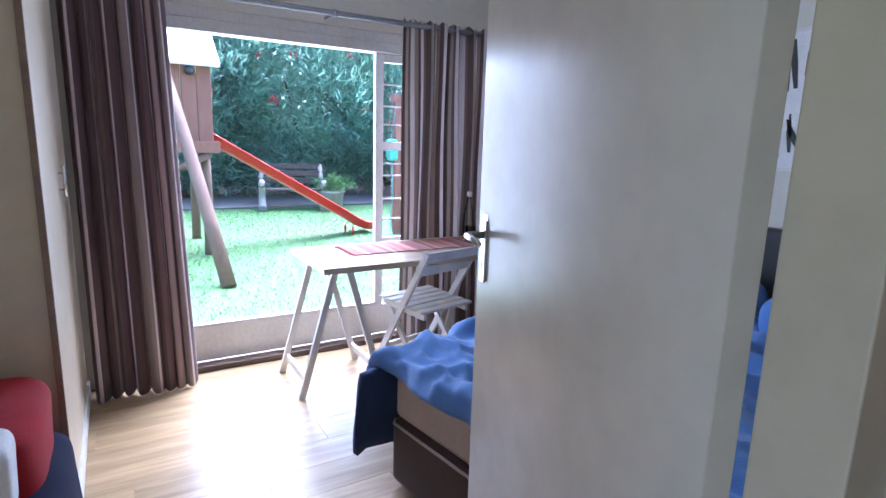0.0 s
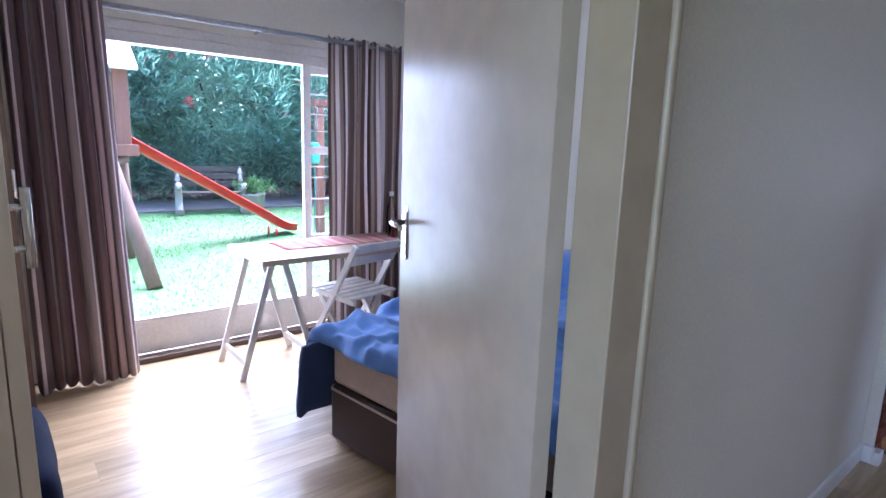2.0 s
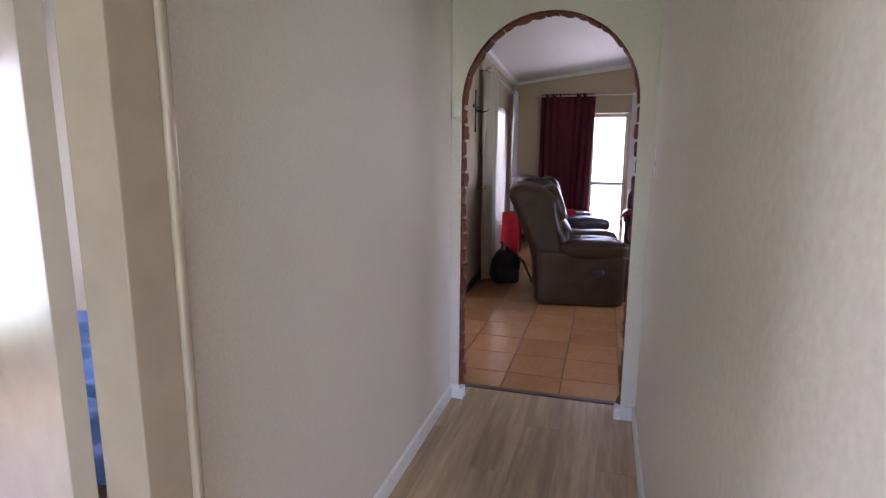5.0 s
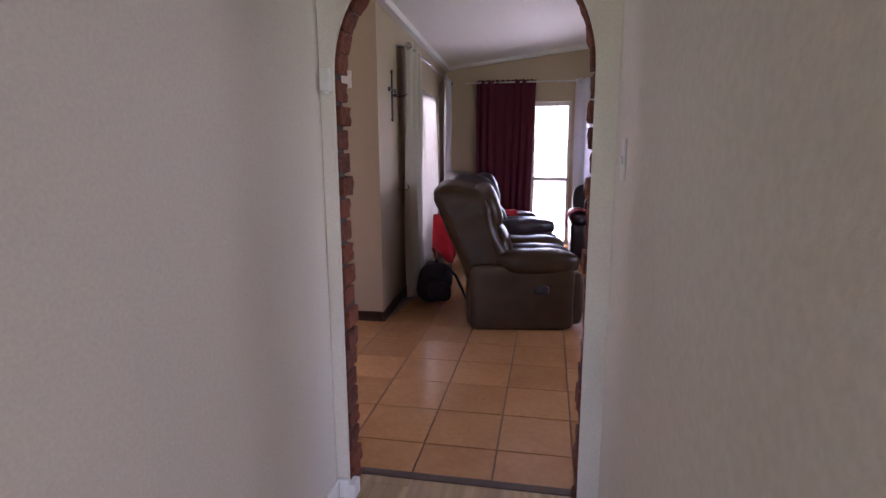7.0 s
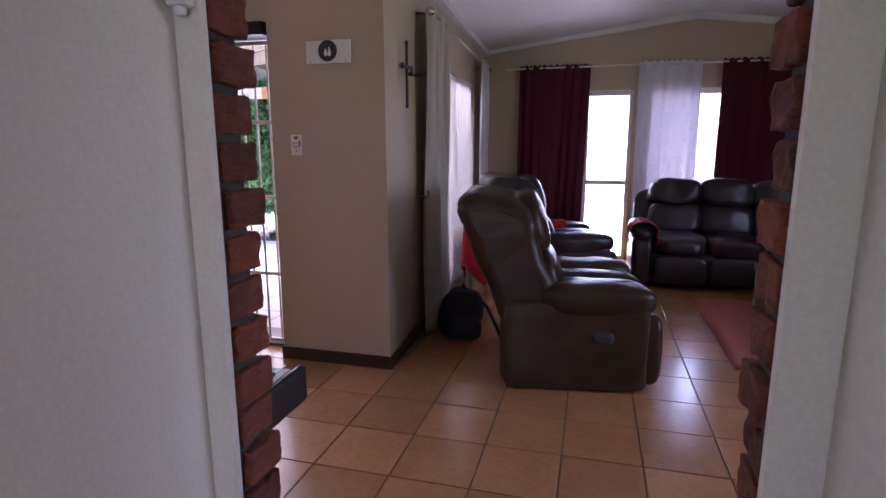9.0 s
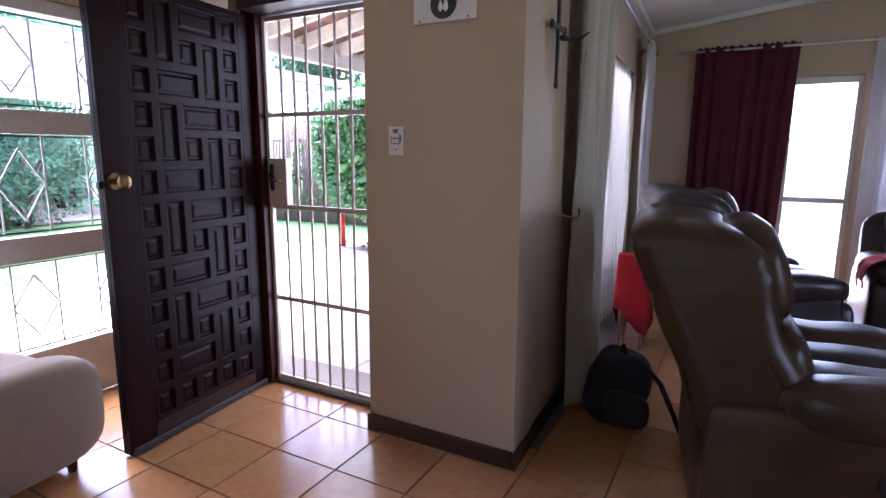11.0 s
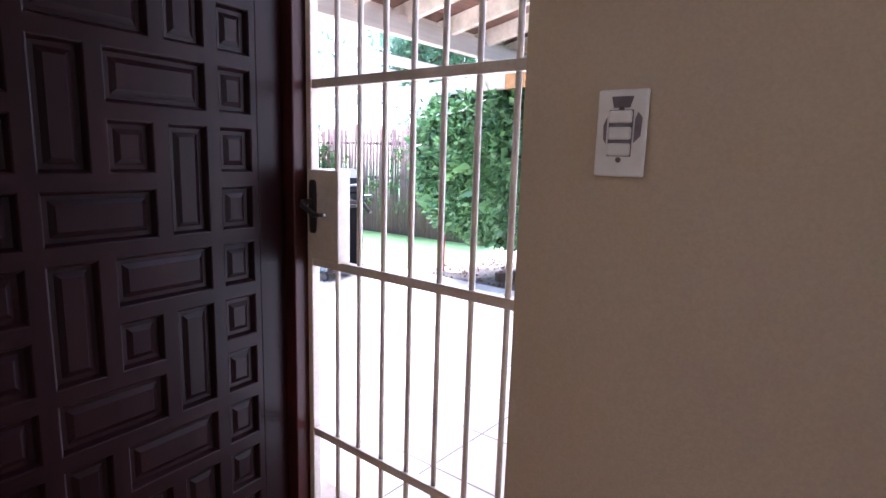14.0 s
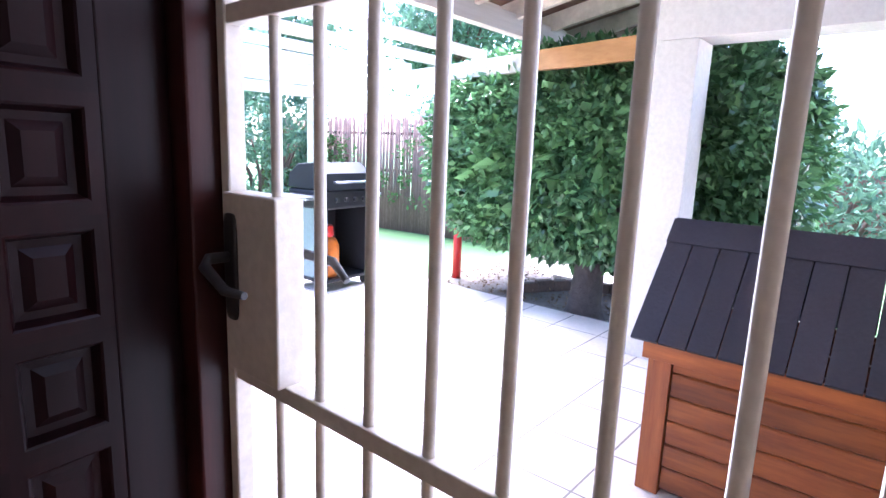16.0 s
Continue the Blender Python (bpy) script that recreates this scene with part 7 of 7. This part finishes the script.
rng = np.random.default_rng(3)
leaf_cloud("foliage", rng.normal(size=(30, 3)) * (0.12, 0.12, 0.08) + (0, 0, 0.56), 12, 0.12, 0.09, "grass_blade", pt, 3, 0.3)
struct("shrub_bed", B(-3, 13, 13.3, 18.8, -0.1195, -0.085), "soil", "dark leaf-littered soil under the bushes", "soil")
# swing frame at the edge of the view
sg = thing("wooden_post_frame", "brown timber swing frame with a teal toy hanging from it", "swing frame", at=(0, 0, 0))
for x in (5.55, 5.85):
    bm = bmesh.new()
    bar(bm, (x, 9.3, -0.119), (x, 9.3, 2.0), 0.12, 0.12, (0, 1, 0))
    part("post", bm, "playhouse_plank", sg)
bm = bmesh.new()
bar(bm, (5.45, 9.3, 2.05), (7.6, 9.3, 2.05), 0.12, 0.12)
part("crossbeam", bm, "playhouse_plank", sg)
bm = bmesh.new()
tube(bm, [(5.40, 9.2, 1.2), (5.42, 9.2, 1.5), (5.5, 9.25, 1.99)], 0.008, 6)
part("rope", bm, "hose_green", sg)
bm = bmesh.new()
cushion(bm, 5.33, 5.49, 9.12, 9.28, 1.08, 1.42, 5, 8)
part("toy", bm, "teal_plastic", sg, "teal plastic toy")
bm = bmesh.new()
tube(bm, [(5.41, 9.2, 1.09), (5.38, 9.1, 0.5), (5.30, 9.0, 0.1), (5.2, 8.7, -0.10), (4.6, 8.2, -0.105), (3.9, 8.3, -0.105)], 0.012, 6)
whole("garden_hose", bm, "hose_green", "green garden hose trailing over the lawn", "hose")

# grass
rng = np.random.default_rng(11)
g = np.stack([rng.uniform(0.5, 8, 16000), rng.uniform(5.2, 13.2, 16000), np.full(16000, -0.119)], 1)
ob = leaf_cloud("grass", g, 2, 0.035, 0.012, "grass_blade", None, 12, 0.18, up=1.6)
tagged(ob, "short mown lawn grass", "grass", kind="stuff")

# ---------- many small pieces ----------
def piece(name, mesh, parent, at):
    ob = bpy.data.objects.new(name, mesh)
    scene.collection.objects.link(ob)
    ob.parent = parent
    ob.matrix_basis = at
    return ob


def piece_mesh(name, bm, material):
    bmesh.ops.recalc_face_normals(bm, faces=bm.faces)
    me = bpy.data.meshes.new(name)
    bm.to_mesh(me)
    bm.free()
    me.materials.append(MATS[material])
    return me


# laminate planks
rnd = random.Random(2)
PW, PL = 0.192, 1.28


def plank_run(x0, x1, y0, y1):
    y = y0
    r = 0
    cache = {}
    while y < y1 - 0.01:
        w = min(PW, y1 - y)
        x = x0 - PL * ((r * 0.37) % 1)
        while x < x1:
            a, b = max(x, x0), min(x + PL, x1)
            if b - a > 0.03:
                key = (round(b - a, 3), round(w, 3))
                if key not in cache:
                    cache[key] = piece_mesh("plank", B(0, b - a - 0.0009, 0, w - 0.0009, 0, 0.0058, bev=0.0005, seg=1), "laminate")
                piece("plank", cache[key], wood_floor, pose(a, y, -0.0058))
            x += PL
        y += w
        r += 1


plank_run(0.06, 4.62, HALL_S, HALL_N)
plank_run(1.27, 2.318, HALL_N + 0.001, 1.569)
plank_run(0.7, 4.455, 1.571, 4.54)

# living room tiles
TP = 0.357
tile_me = piece_mesh("tile", B(0.003, TP - 0.003, 0.003, TP - 0.003, 0, 0.0058, bev=0.002, seg=1), "terracotta_tile")
far_bm = bmesh.new()
for i in range(-1, 18):
    for j in range(-12, 10):
        x, y = 4.565 + TP * i, 0.797 + TP * j
        x0, x1, y0, y1 = max(x + 0.003, 4.668), min(x + TP - 0.003, 6.94 if y > 1.85 else 10.65), max(y + 0.003, -3.19), min(y + TP - 0.003, 4.26 if x < 6.6 else 2.11)
        if x + TP > 6.94 and 1.85 < y:
            y1 = min(y + TP - 0.003, 4.26)
        if x1 - x0 < 0.03 or y1 - y0 < 0.03:
            continue
        full = x1 - x0 > TP - 0.008 and y1 - y0 > TP - 0.008
        if full and y > -1.2 and x < 9.4:
            piece("tile", tile_me, tile_floor, pose(x, y, -0.0058))
        elif y > -1.2 and x < 9.4:
            piece("tile", piece_mesh("tile", B(0, x1 - x0, 0, y1 - y0, 0, 0.0058, bev=0.002, seg=1), "terracotta_tile"), tile_floor, pose(x0, y0, -0.0058))
        else:
            box(far_bm, x0, x1, y0, y1, -0.0058, 0.0)
tagged(part("tiles", far_bm, "terracotta_tile", tile_floor, "far terracotta tiles"), kind="stuff")

# veranda tiles
VT = 0.40
tile_v = piece_mesh("patio_tile", B(0.003, VT - 0.003, 0.003, VT - 0.003, 0, 0.02, bev=0.003, seg=1), "patio_tile")
for i in range(15):
    for j in range(14):
        x, y = 4.93 + VT * i, 2.06 + VT * j
        if x + VT < 10.96 and y > 2.1 and (x > 7.03 or y > 4.45):
            piece("patio_tile", tile_v, patio, pose(x, y, -0.0475))

# bricks lining the arch
rnd = random.Random(77)


def brick_mesh(d, w, h):
    """A worn brick, rough at its corners."""
    bm = bmesh.new()
    box(bm, 0, d, 0, w, 0, h, bev=0.005, seg=2)
    bmesh.ops.subdivide_edges(bm, edges=[e for e in bm.edges if e.calc_length() > 0.03], cuts=3, use_grid_fill=True)
    off = rnd.uniform(0, 50)
    for v in bm.verts:
        q = v.co * 30 + Vector((off, 0, 0))
        v.co += Vector((noise.noise(q), noise.noise(q + Vector((0, 9, 0))), noise.noise(q + Vector((0, 0, 9))))) * 0.008
    return piece_mesh("brick", bm, "brick")


bricks = [brick_mesh(0.105, 0.10, 0.073) for _ in range(8)]
course = 0.0885
for k in range(19):
    z = 0.012 + k * course
    for y, s in ((AY1 - 0.004, 1), (AY0 - 0.098, -1)):
        piece("brick", rnd.choice(bricks), arch, pose(4.4765 + rnd.uniform(0, 0.016), y + rnd.uniform(-0.008, 0.008), z, rnd.uniform(-1, 1), 0, rnd.uniform(-2, 2)))
nv_ = 19
for k in range(nv_):
    a = math.pi * (k + 0.5) / nv_
    m = Matrix.Translation((4.4765 + rnd.uniform(0, 0.016), AC, SPRING)) @ Matrix.Rotation(a, 4, "X") @ Matrix.Translation((0, AR - 0.006 + rnd.uniform(-0.006, 0.004), -0.033))
    piece("brick", rnd.choice(bricks), arch, m)

# empties stand at the foot of their things
bpy.context.view_layer.update()
for ob in [o for o in scene.objects if o.type == "EMPTY" and o.parent is None and o.location.length < 1e-6]:
    pts = [c.matrix_world @ Vector(v) for c in ob.children_recursive if c.type == "MESH" for v in c.bound_box]
    if pts:
        lo = [min(p[k] for p in pts) for k in range(3)]
        hi = [max(p[k] for p in pts) for k in range(3)]
        base = Vector(((lo[0] + hi[0]) / 2, (lo[1] + hi[1]) / 2, lo[2]))
        ob.location = base
        for c in ob.children:
            c.matrix_parent_inverse = Matrix.Translation(-base)
